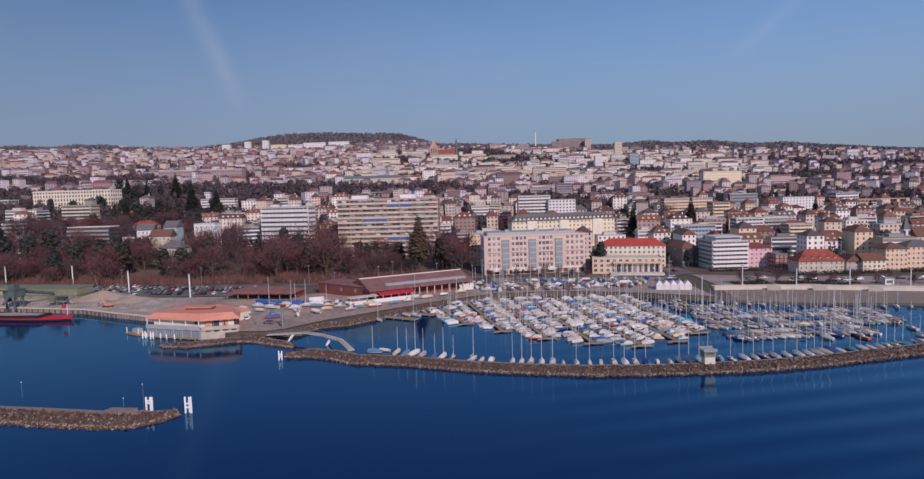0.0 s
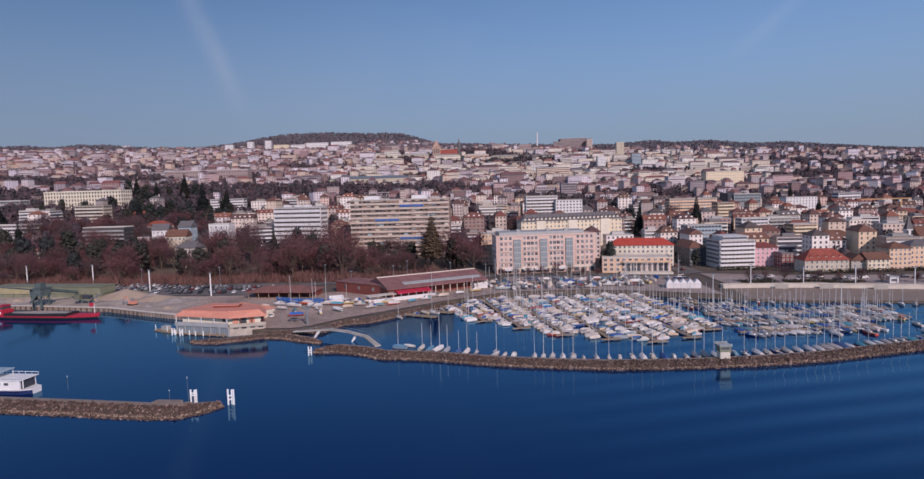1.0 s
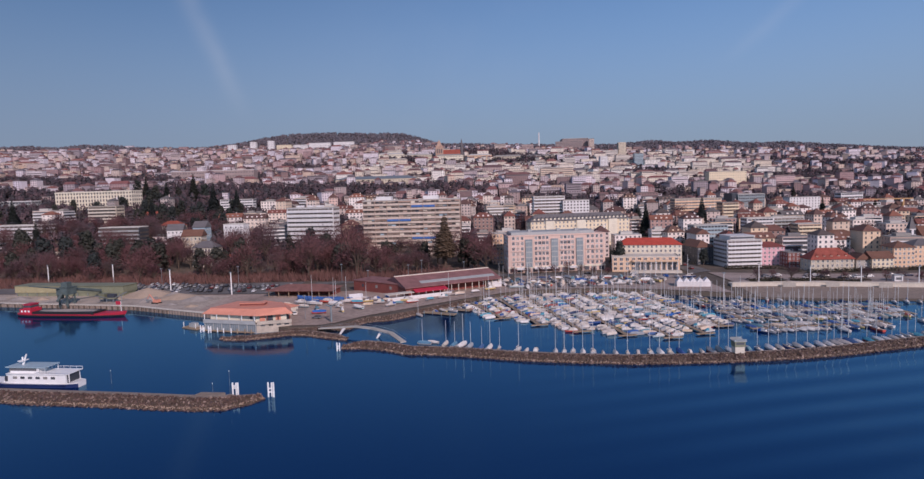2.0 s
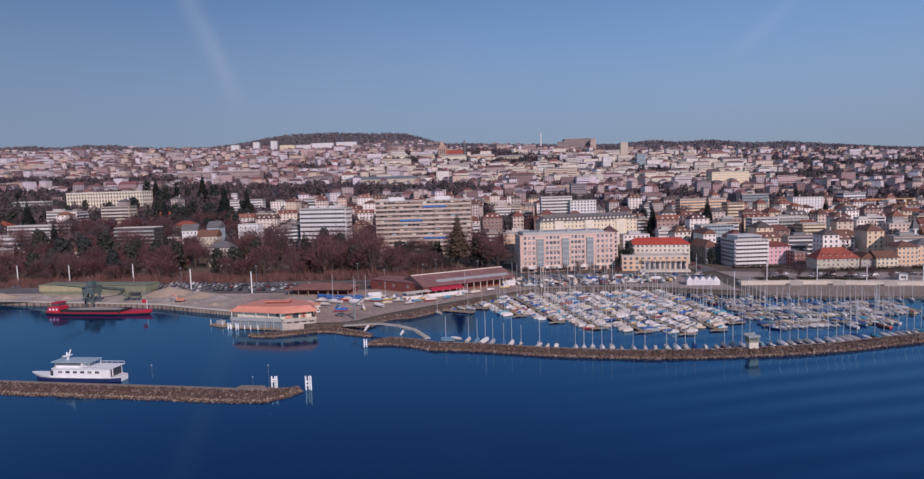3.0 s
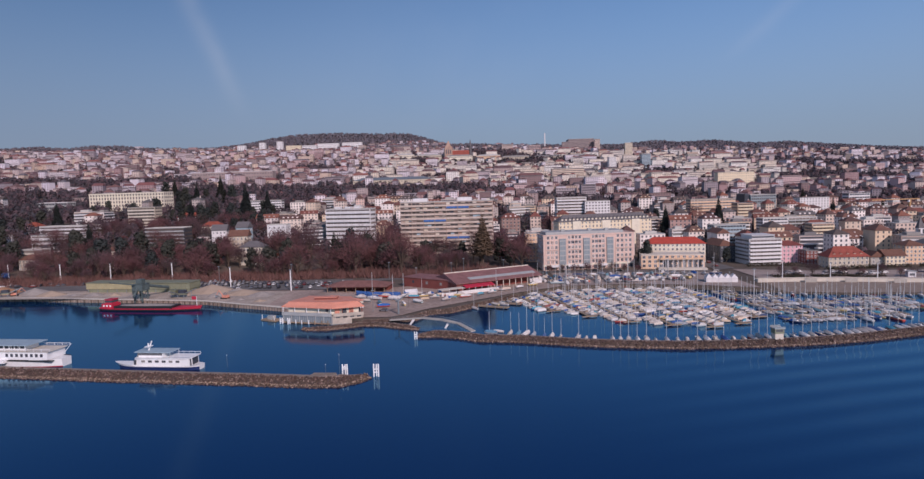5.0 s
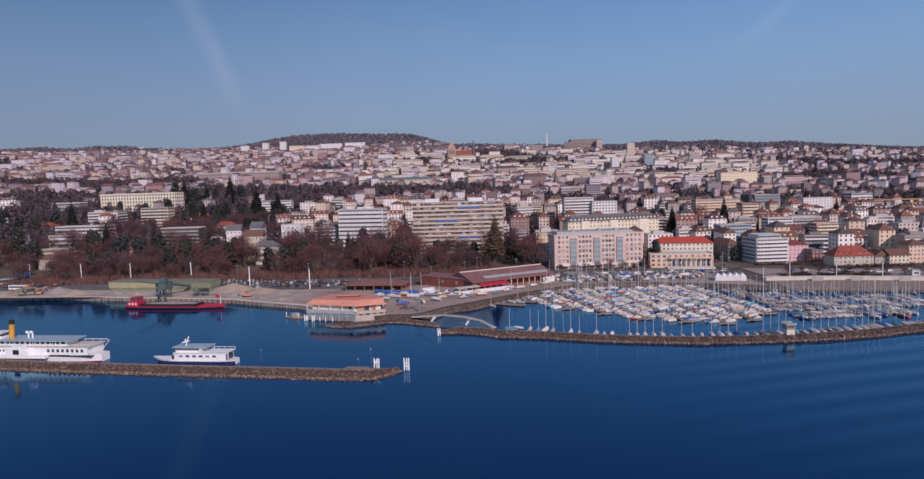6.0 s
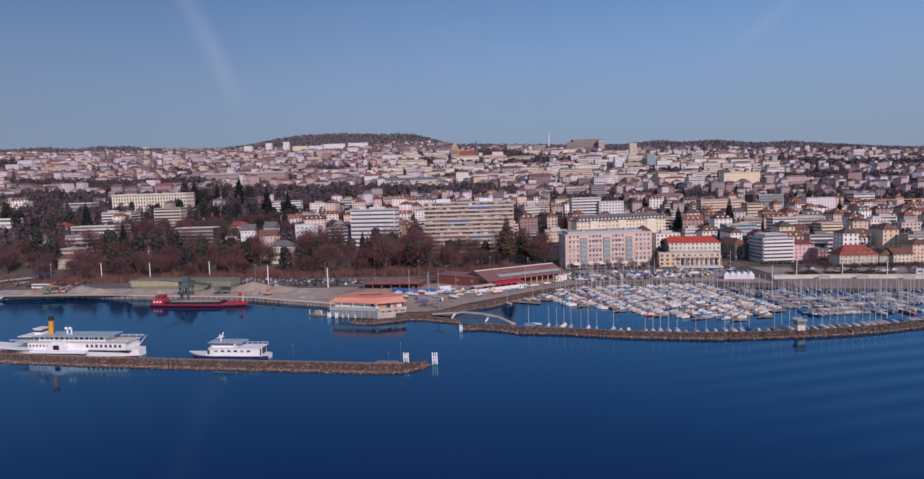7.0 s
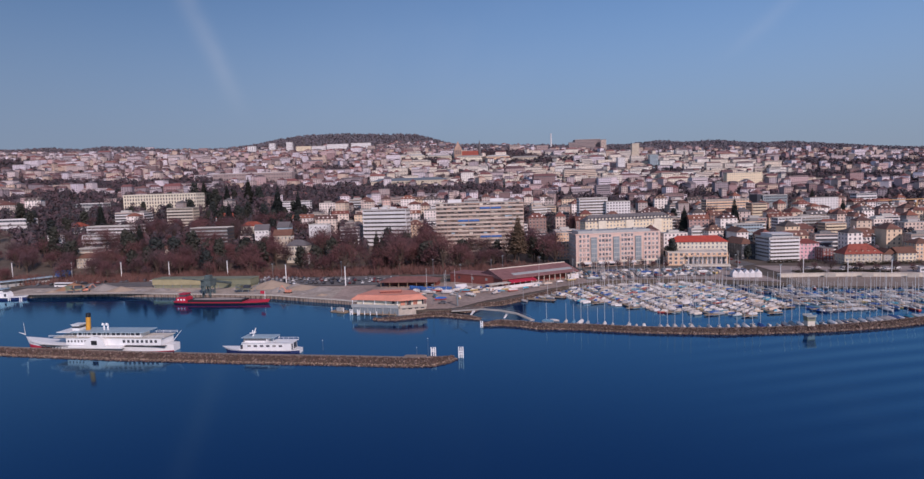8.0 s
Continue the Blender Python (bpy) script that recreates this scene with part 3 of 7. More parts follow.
def mound(name, label, front, width, crest, stones, seed, wall_side=True):
    """A rubble breakwater: rough core, gravel crest, and loose stones on the slope."""
    rnd = random.Random(seed)
    pts = [Vector((x, y)) for x, y in front]
    path = []
    for p, q in zip(pts, pts[1:]):
        n = max(1, int((q - p).length / 2.0))
        path += [p.lerp(q, i / n) for i in range(n)]
    path.append(pts[-1])
    core, top, rock = Build(), Build(), Build()
    ring_c, ring_t, dirs = [], [], []
    for i, p in enumerate(path):
        d = (path[min(i + 2, len(path) - 1)] - path[max(i - 2, 0)]).normalized()
        nrm = Vector((-d.y, d.x))
        end = min(i, len(path) - 1 - i)
        taper = min(1.0, 0.45 + 0.18 * end)
        w, c = width * taper, crest * min(1, 0.7 + 0.1 * end)
        dirs.append((p, d, nrm, w, c))
        at = lambda s, z: ((p + nrm * s).x, (p + nrm * s).y, z)
        nz = lambda k: 0.35 * noise.noise((p.x * 0.35, p.y * 0.35, k))
        ring_c.append([at(-1.6, -1.6), at(0.0 + nz(1), 0.0), at(0.25 * w + nz(2), 0.45 * c + nz(3)), at(0.5 * w + nz(4), 0.9 * c), at(0.56 * w, c), at(w, c), at(w + 0.3, -1.6)])
        ring_t.append([at(0.74 * w, c - 0.02), at(0.74 * w, c + 0.07), at(w - 0.15, c + 0.07), at(w - 0.15, c - 0.02)])
    core.loft(ring_c)
    top.loft(ring_t)
    root = thing(name, label, "breakwater", kind="structure", b=core, mat="rock_core")
    part("crest_path", top, "path", root, "pale gravel path along the crest")
    shape = [Vector(v) for v in ((1, 0, 0), (-1, 0, 0), (0, 1, 0), (0, -1, 0), (0, 0, 1), (0, 0, -1), (.7, .7, .5), (-.7, .6, .5), (.6, -.7, .5), (-.6, -.7, .5))]
    tris = [(0, 6, 8), (4, 6, 7), (4, 8, 6), (4, 7, 9), (4, 9, 8), (2, 7, 6), (3, 8, 9), (1, 9, 7), (0, 2, 6), (2, 1, 7), (1, 3, 9), (3, 0, 8)]
    for _ in range(stones):
        p, d, nrm, w, c = dirs[rnd.randrange(len(dirs))]
        s = rnd.uniform(-0.06, 0.74)
        z = max(-0.1, min(c, s / 0.5 * 0.9 * c)) + rnd.uniform(-0.15, 0.12)
        size = rnd.uniform(0.26, 0.6) * (1.15 if s < 0.1 else 1)
        o = p + nrm * (s * w) + d * rnd.uniform(-1, 1)
        turn = Euler((rnd.uniform(0, 6), rnd.uniform(0, 6), rnd.uniform(0, 6))).to_matrix()
        sc = Vector((size * rnd.uniform(0.8, 1.4), size * rnd.uniform(0.7, 1.1), size * rnd.uniform(0.5, 0.9)))
        rock.add([tuple(turn @ Vector((v.x * sc.x, v.y * sc.y, v.z * sc.z)) * rnd.uniform(0.85, 1.1) + Vector((o.x, o.y, z))) for v in shape], tris)
    tagged(part("rubble_stones", rock, "rock", root, "brown rubble stones with a bleached waterline"), kind="stuff")
    return root


BW_FRONT = [(-79.7, 250), (-71, 250), (-61, 246), (-51, 238.5), (-40, 237), (-25, 233), (-2.5, 225), (19, 220), (40, 216.3), (61, 215.5), (82, 216), (104, 218), (127, 222), (153, 229.4), (171, 234), (215, 247), (270, 268)]
mound("breakwater_harbour", "long curved rubble breakwater of brown stones round the marina", BW_FRONT, 7.5, 2.1, 7000, 3)
mound("breakwater_pier", "straight rubble pier of brown stones with a gravel crest", [(-470, 247), (-400, 231), (-326, 214), (-257, 199), (-196, 188.4), (-140, 179.5), (-122, 176.3), (-113, 175), (-104, 175), (-97, 180), (-94, 185)], 10.5, 1.8, 9500, 4)
mound("breakwater_spit", "low rubble spit below the boathouse", [(-146, 274.5), (-143, 272), (-132, 270.5), (-122, 275), (-113, 279), (-104, 277.5), (-92, 270.5), (-83, 266.5)], 6.0, 1.4, 1100, 5)

mound("revetment_quay", "low rubble revetment below the boatyard quay", [(-118, 283), (-99, 284), (-85.5, 290), (-78.5, 305), (-66, 308.5), (-49, 326), (-36, 338), (-22.5, 353)], 4.6, 2.2, 1500, 6)

# ---------------------------------------------------------------- buildings
WINDOWS = {}
TAKEN = [(-490, 448, -466, 494)]          # x0, y0, x1, y1 of ground that the placed buildings use


def window_mesh(w, h, frame_mat="white_paint", cross=True):
    key = (round(w, 2), round(h, 2), frame_mat, cross)
    if key not in WINDOWS:
        b = Build()
        b.box(-w / 2, -0.03, 0, w / 2, 0.05, h, 1)
        t = 0.12
        b.box(-w / 2 - t, -0.12, -0.14, w / 2 + t, 0.05, 0)
        b.box(-w / 2 - t, -0.1, h, w / 2 + t, 0.05, h + t)
        b.box(-w / 2 - t, -0.1, 0, -w / 2, 0.05, h)
        b.box(w / 2, -0.1, 0, w / 2 + t, 0.05, h)
        if cross:
            b.box(-0.05, -0.06, 0, 0.05, 0.04, h)
        WINDOWS[key] = b.mesh("window", mats_of((frame_mat, "glass")))
    return WINDOWS[key]


def face_pose(face, w, d, s, z):
    """A pose on a face of a block: 0 front, 1 east end, 2 back, 3 west end; s runs along the face from its middle."""
    if face == 0:
        return pose(s, 0, z)
    if face == 1:
        return pose(w / 2, d / 2 + s, z, 0, 0, 90)
    if face == 2:
        return pose(-s, d, z, 0, 0, 180)
    return pose(-w / 2, d / 2 - s, z, 0, 0, -90)


def block(name, label, x, y, rot, w, d, z0, z1, storeys, wall, roof="flat", roof_mat="flat_roof", rise=4.0, bays=8, style="punch", side_bays=3, win=(1.3, 1.7),
          frame_mat="white_paint", ground=True, category="building", faces=(0, 1, 3), band_mat=None, group="", roof_label="", band_h=1.45):
    """A building whose front middle stands at x, y; its front looks towards -y before the turn."""
    zb = z0
    root = thing(name, label, category, group, pose(x, y, zb, 0, 0, rot))
    h = z1 - z0
    body = Build().box(-w / 2, 0, -6, w / 2, d, h)
    part("wall", body, wall, root)
    sh = h / storeys
    if roof == "flat":
        b = Build()
        b.box(-w / 2 - 0.15, -0.15, h, w / 2 + 0.15, d + 0.15, h + 0.25)
        for a in ((-w / 2 - 0.15, -0.15, w / 2 + 0.15, 0.15), (-w / 2 - 0.15, d - 0.15, w / 2 + 0.15, d + 0.15), (-w / 2 - 0.15, 0.15, -w / 2 + 0.15, d - 0.15), (w / 2 - 0.15, 0.15, w / 2 + 0.15, d - 0.15)):
            b.box(a[0], a[1], h + 0.25, a[2], a[3], h + 0.8)
        part("roof", b, roof_mat, root, roof_label)
    else:
        part("roof", Build().hip(-w / 2, 0, w / 2, d, h, h + rise, 0.7, gable=roof == "gable"), roof_mat, root, roof_label)
    first = 1 if ground else 0
    far_strips = []
    for f in faces:
        if f == 1 and x > 120 or f == 3 and x < -200:
            continue        # blind party wall on the uphill side
        length, n = (w, bays) if f in (0, 2) else (d, side_bays)
        for k in range(storeys):
            zz = k * sh + 0.3 * sh
            if style == "punch" and y > 620:
                row = Build()
                for i in range(n):
                    sx = (i + 0.5 - n / 2) * length / n
                    row.box(sx - win[0] / 2, -0.1, 0, sx + win[0] / 2, 0.1, min(win[1], sh * 0.6), 1)
                far_strips.append((row, face_pose(f, w, d, 0, zz)))
            elif style == "punch":
                for i in range(n):
                    part("window", window_mesh(win[0], min(win[1], sh * 0.6), frame_mat), None, root, m=face_pose(f, w, d, (i + 0.5 - n / 2) * length / n, zz))
            elif k >= first or f == 0:
                strip = Build().box(-length / 2 + 0.6, -0.05, 0, length / 2 - 0.6, 0.06, sh * 0.46, 1)
                for i in range(n + 1):
                    sx = -length / 2 + 0.6 + (length - 1.2) * i / n
                    strip.box(sx - 0.12, -0.1, 0, sx + 0.12, 0.06, sh * 0.46)
                if y > 1000:
                    far_strips.append((strip, face_pose(f, w, d, 0, zz + 0.12 * sh)))
                    continue
                part("window_strip", strip, ("white_paint" if style == "ribbon" else wall, "glass" if style == "ribbon" else "recess"), root, m=face_pose(f, w, d, 0, zz + 0.12 * sh))
                if style == "balcony" and f == 0:
                    bal = Build().box(-length / 2 + 0.3, -1.5, -0.22, length / 2 - 0.3, 0, 0)
                    bal.box(-length / 2 + 0.3, -1.5, 0, length / 2 - 0.3, -1.38, band_h)
                    for sx in (-length / 2 + 0.3, length / 2 - 0.42):
                        bal.box(sx, -1.38, 0, sx + 0.12, 0, 1.0)
                    part("balcony", bal, band_mat or wall, root, m=face_pose(f, w, d, 0, k * sh + 0.1))
    if far_strips:
        b = Build()
        for strip, m in far_strips:
            b.add([tuple(m @ Vector(p)) for p in strip.v], strip.f)
            b.s[-len(strip.s):] = strip.s
        tagged(part("glazing", b, (wall, "far_glass"), root), kind="stuff")
    c, s = abs(math.cos(radians(rot))), abs(math.sin(radians(rot)))
    ex, ey = w / 2 * c + d * s, d * c + w / 2 * s
    TAKEN.append((x - ex - 4, y - w / 2 * s - 5, x + ex + 4, y + ey + 4))
    return root


def between(xa, ya, xb, yb):
    return (xa + xb) / 2, (ya + yb) / 2, math.degrees(math.atan2(yb - ya, xb - xa)), math.hypot(xb - xa, yb - ya)


def pink_hotel():
    x, y, rot, w = between(7.0, 461, 84.5, 469)
    d, z0, h, n = 24, 3.4, 29.0, 7
    root = thing("hotel", "long pink rendered lakeside hotel with blue-grey glazed bays", "hotel", m=pose(x, y, z0, 0, 0, rot))
    b = Build().box(-w / 2, 0, -3, w / 2, d, h)
    part("wall", b, "pink", root)
    b = Build().box(-w / 2 + 3, 3, h, w / 2 - 8, d, h + 2.6)
    part("attic", b, "grey_panel", root, "grey set-back attic storey")
    b = Build().box(-w / 2 - 0.4, -0.4, h - 0.5, w / 2 + 0.4, 0.4, h + 0.5)
    b.box(-w / 2 - 0.4, 0.4, h - 0.5, -w / 2 + 0.4, d, h + 0.5).box(w / 2 - 0.4, 0.4, h - 0.5, w / 2 + 0.4, d, h + 0.5)
    part("cornice", b, "pink", root)
    sh = h / n
    for c in (0.21, 0.475, 0.735):
        bay = Build()
        cx, bw = -w / 2 + c * w, 5.6
        bay.box(cx - bw / 2, -0.9, sh, cx + bw / 2, 0, h - sh * 0.7, 0)
        for k in range(1, n - 1):
            bay.box(cx - bw / 2 - 0.06, -0.98, k * sh + sh * 0.72, cx + bw / 2 + 0.06, -0.9, k * sh + sh * 0.95, 1)
        for sx in (-0.5, 0, 0.5):
            bay.box(cx + sx * bw * 0.96 - 0.12, -1.0, sh, cx + sx * bw * 0.96 + 0.12, -0.9, h - sh * 0.7, 1)
        part("glazed_bay", bay, ("blue_glass", "grey_panel"), root, "blue-grey glazed bay")
    groups = [(0.03, 0.165, 3), (0.265, 0.42, 4), (0.53, 0.68, 4), (0.80, 0.985, 4)]
    for a, c, count in groups:
        for k in range(n):
            if k == 0:
                continue
            for i in range(count):
                sx = -w / 2 + w * (a + (c - a) * (i + 0.5) / count)
                wide = k == n - 2 and count == 4 and a < 0.6 and i in (1, 2)
                part("window", window_mesh(2.4 if wide else 1.9, 2.4), None, root, m=pose(sx, 0, k * sh + 1.0))
        band = Build().box(-w / 2 + w * a, -0.35, (n - 1) * sh - 0.5, -w / 2 + w * c, 0, (n - 1) * sh)
        part("string_course", band, "pink", root)
        for e in (a, (a + c) / 2, c):
            part("pilaster", Build().box(-w / 2 + w * e - 0.28, -0.35, sh, -w / 2 + w * e + 0.28, 0, (n - 1) * sh - 0.5), "pink", root)
        for k in range(2, n - 1, 2):
            part("balcony", Build().box(-w / 2 + w * a + 0.4, -0.9, k * sh - 0.05, -w / 2 + w * c - 0.4, 0, k * sh + 0.12).box(-w / 2 + w * a + 0.4, -0.9, k * sh + 0.12, -w / 2 + w * c - 0.4, -0.78, k * sh + 0.85), "pink", root, "pink balcony parapet")
    for k in range(1, n):
        for i in range(5):
            for f in (1, 3):
                part("window", window_mesh(1.5, 2.2), None, root, m=face_pose(f, w, d, (i - 2) * 4.4, k * sh + 1.0))
    part("ground_band", Build().box(-w / 2 - 0.2, -0.3, 3.1, w / 2 + 0.2, 0, sh + 0.2), "cream", root, "cream band above the arcade")
    for i in range(13):
        sx = -w / 2 + w * (i + 0.5) / 13
        part("arcade_opening", Build().box(sx - 2.0, -0.08, 0, sx + 2.0, 0.1, 3.0), "glass", root)
    for i, (a, c) in enumerate(((0.08, 0.17), (0.26, 0.36), (0.38, 0.5), (0.62, 0.7))):
        aw = Build()
        x0, x1 = -w / 2 + w * a, -w / 2 + w * c
        aw.add([(x0, 0, 4.0), (x1, 0, 4.0), (x1, -4, 2.9), (x0, -4, 2.9), (x0, -4, 2.5), (x1, -4, 2.5), (x0, 0, 3.85), (x1, 0, 3.85)], [(3, 2, 1, 0), (4, 5, 2, 3), (6, 7, 5, 4), (0, 6, 4, 3), (1, 2, 5, 7)])
        part("awning", aw, "white", root, "white canvas awning")
    for sx, sy in ((-20, 10), (4, 12), (18, 9)):
        part("roof_unit", Build().box(sx - 1.5, sy - 1.5, h + 2.6, sx + 1.5, sy + 1.5, h + 4.2), "grey_panel", root)
    TAKEN.append((x - w / 2 - 3, y - 20, x + w / 2 + 6, y + d + 10))


pink_hotel()


def red_hotel():
    root = block("hotel", "white hotel with a long bright red tiled roof", 123, 480, -12, 50, 15, 3.5, 21.0, 5, "cream", "hip", "red_tile", 5.2, 14, "punch", 4, (1.4, 1.8), category="hotel")
    wing = block("hotel_wing", "cream stone hotel wing with a tall colonnade", 112, 452, -10, 50, 24, 3.4, 14.0, 3, "peach", "flat", "pale_concrete", bays=11, side_bays=5, win=(2.2, 2.4), category="hotel")
    for i in range(8):
        part("glazed_door", Build().box(-7.4 + i * 3.9, -0.6, 1.0, -4.8 + i * 3.9, 0, 6.6).box(-7.6 + i * 3.9, -0.5, 6.6, -4.6 + i * 3.9, 0, 7.0, 1), ("glass", "white_paint"), wing, "tall dark glazed door behind the columns")
    for i in range(9):
        part("column", Build().tube((-8 + i * 3.9, -3.0, 0), (-8 + i * 3.9, -3.0, 7.6), 0.32, 0.28, 8), "white", wing, "white column")
    part("entablature", Build().box(-10, -3.4, 7.6, 25, 0, 8.8), "peach", wing)
    part("terrace", Build().box(-12, -9, -1, 25.5, 0, 1.0), "pale_concrete", wing)
    return root


red_hotel()


def slab_block():
    x, y, rot, w = between(-122.7, 550, -32, 545)
    root = block("apartment_slab", "broad brown apartment slab with balconies on every floor", x, y, rot, w, 17, 11, 61.5, 12, "brown_panel", style="balcony", bays=24, side_bays=4, band_mat="slab_band", category="apartment building", faces=(0, 1, 3), band_h=1.7)
    h, sh = 50.5, 50.5 / 12
    for i in range(1, 8):
        sx = -w / 2 + w * i / 8
        part("fin_wall", Build().box(sx - 0.2, -1.6, 0, sx + 0.2, 0, h), "brown_panel", root)
    rnd = random.Random(11)
    for k, i, n in ((10, 4, 1), (10, 5, 1), (7, 2, 1), (7, 3, 1), (3, 4, 1), (3, 5, 1)):
        a = -w / 2 + w * i / 8 + 0.4
        aw = Build().add([(a, -1.3, k * sh + sh * 0.95), (a + w / 8 - 0.8, -1.3, k * sh + sh * 0.95), (a + w / 8 - 0.8, -2.3, k * sh + sh * 0.5), (a, -2.3, k * sh + sh * 0.5),
                          (a, -1.2, k * sh + sh * 0.95), (a + w / 8 - 0.8, -1.2, k * sh + sh * 0.95), (a + w / 8 - 0.8, -2.2, k * sh + sh * 0.5), (a, -2.2, k * sh + sh * 0.5)],
                         [(0, 3, 2, 1), (4, 5, 6, 7), (0, 1, 5, 4), (3, 7, 6, 2), (0, 4, 7, 3), (1, 2, 6, 5)])
        part("sun_blind", aw, "blue_tarp", root, "blue canvas sun blind")
    cloths = ("tower_stone", "brown_panel", "pale_concrete", "pale_blue", "stone", "tower_stone", "dark_panel")
    for k in range(12):
        row = Build()
        for i in range(24):
            if rnd.random() < 0.72:
                a, f, s = -w / 2 + 0.7 + (w - 1.4) * i / 24, rnd.choice((0.16, 0.22, 0.3, 0.46)), rnd.randrange(7)
                row.box(a + 0.1, -0.22, k * sh + sh * (0.88 - f), a + (w - 1.4) / 24 - 0.1, -0.11, k * sh + sh * 0.88, s)
        tagged(part("roller_shutter", row, cloths, root, "half-lowered roller shutters and curtains in mixed colours"), kind="stuff")
    for sx in (-26, 18):
        part("penthouse", Build().box(sx - 7, 4, h, sx + 7, 12, h + 4), "white", root, "white roof penthouse")
    for sx in (-41, 41):
        part("roof_unit", Build().box(sx - 1.5, 5, h, sx + 1.5, 9, h + 2.2), "pale_concrete", root)


slab_block()
x_, y_, r_, w_ = between(-206, 590, -157, 578)
white = block("apartment_slab", "white nine-storey apartment slab with long balcony bands", x_, y_, r_, w_, 14, 17, 56.0, 9, "white", style="balcony", bays=12, side_bays=3, band_mat="white", category="apartment building", band_h=2.3)
for sx in (-14, -2, 8):
    part("roof_unit", Build().box(sx - 3, 4, 39, sx + 3, 10, 41.6), "white", white)
x_, y_, r_, w_ = between(-635, 876, -510, 855)
grand = block("hotel", "large cream hotel with tall pilasters above the wooded park", x_, y_, r_, w_, 22, 50, 82.0, 6, "cream", bays=26, side_bays=5, win=(2.0, 3.2), category="hotel", roof_mat="pale_concrete")
for i in range(27):
    part("pilaster", Build().box(-w_ / 2 + i * w_ / 26 - 0.5, -0.7, 0, -w_ / 2 + i * w_ / 26 + 0.5, 0, 31), "cream", grand)
part("cornice", Build().box(-w_ / 2 - 0.8, -1.2, 30.6, w_ / 2 + 0.8, 0, 32.2), "cream", grand)
x_, y_, r_, w_ = between(34.6, 564, 134, 588)
palace = block("apartment_house", "long yellow apartment house under a slate mansard roof", x_, y_, r_, w_, 14, 15, 37.5, 6, "yellow", "hip", "slate", 6.5, 26, "punch", 4, (1.3, 1.9), category="apartment building")
for i in range(24):
    part("dormer", Build().box(-w_ / 2 + (i + 1) * w_ / 25 - 0.9, 0.6, 23.0, -w_ / 2 + (i + 1) * w_ / 25 + 0.9, 4, 25.4).hip(-w_ / 2 + (i + 1) * w_ / 25 - 0.9, 0.6, -w_ / 2 + (i + 1) * w_ / 25 + 0.9, 4, 25.4, 26.4, 0.2, slot=1), ("cream", "slate"), palace)
for sx in (-32, 0, 33):
    part("risalit", Build().box(sx - 4.5, -1.0, 0, sx + 4.5, 0, 22.5), "cream", palace)
glass = block("office_block", "blue-glazed office block with a dark flank", 343, 787, 6, 36, 24, 22, 53.0, 8, "blue_glass", style="ribbon", bays=12, side_bays=6, category="office building", frame_mat="grey_steel")
part("core", Build().box(-25, 3, -4, -18, 24, 33), "dark_panel", glass, "dark stair core")

terrace = block("apartment_house", "white stepped apartment house with wraparound balconies", 187.5, 452, 3, 27, 24, 3.2, 25.0, 7, "off_white", style="balcony", bays=9, side_bays=6, band_mat="white", category="apartment building")
for k, (a, zz) in enumerate(((3.5, 22.0),)):
    part("set_back_storey", Build().box(-13 + a, a, zz, 13 - a, 22, zz + 3.0).box(-13 + a, a - 0.06, zz + 0.9, 13 - a - 0.5, a, zz + 2.3, 1).box(-13 + a - 0.4, a - 0.4, zz + 3.0, 13 - a + 0.4, 22.2, zz + 3.3), ("off_white", "glass"), terrace)
block("town_house", "rose-pink rendered town house", 211, 458, 0, 20, 14, 3.0, 19.0, 5, "rose", "hip", "maroon", 3.5, 6, win=(1.2, 1.6), category="house")
block("town_house", "dark glazed building beside the avenue under red roofs", 166, 474, 8, 14, 34, 3.0, 18.5, 5, "dark_panel", "hip", "brown_tile", 5.0, 4, win=(1.6, 1.6), side_bays=8, frame_mat="grey_steel", category="house")
block("town_house", "low maroon house with a white upper storey", 222, 446, 0, 9, 12, 3.0, 15.0, 4, "maroon", bays=3, win=(1.2, 1.5), category="house")
inn = block("inn", "long cream inn with a steep red tiled roof and dormers", 236, 420, -2, 30, 15, 3.2, 13.0, 3, "stone", "hip", "inn_tile", 7.5, 9, win=(1.3, 1.8), category="inn")
for i in range(5):
    part("dormer", Build().box(-10 + i * 5 - 0.8, 1.4, 10.6, -10 + i * 5 + 0.8, 4, 12.4).hip(-10 + i * 5 - 0.8, 1.4, -10 + i * 5 + 0.8, 4, 12.4, 13.3, 0.2, slot=1), ("stone", "inn_tile"), inn)
block("town_house", "cream house with a plain brown gable roof", 275, 425, -3, 15, 14, 3.0, 12.0, 3, "yellow", "gable", "brown_tile", 4.5, 5, category="house")
block("town_house", "brown-roofed annex with a blank grey gable", 263, 429, -3, 9, 12, 3.0, 11.0, 3, "concrete", "gable", "brown_tile", 4.5, 2, category="house")
block("town_house", "peach five-storey town house with balconies", 293.5, 430, -3, 15, 16, 3.0, 19.0, 5, "peach", "hip", "brown_tile", 4.0, 5, category="house")
block("town_house", "peach town house with tall windows", 313, 432, -4, 22, 16, 3.0, 20.0, 5, "peach", "hip", "slate", 4.0, 7, category="house")
block("town_house", "cream corner house beside the promenade", 340, 438, -4, 26, 16, 3.0, 19.0, 5, "cream", "hip", "brown_tile", 4.0, 8, category="house")
church = block("church", "brown-roofed church with a slender white belfry", 392, 515, -5, 46, 18, 5, 19.0, 2, "stone", "gable", "brown_tile", 8.0, 9, win=(1.4, 3.6), category="church")
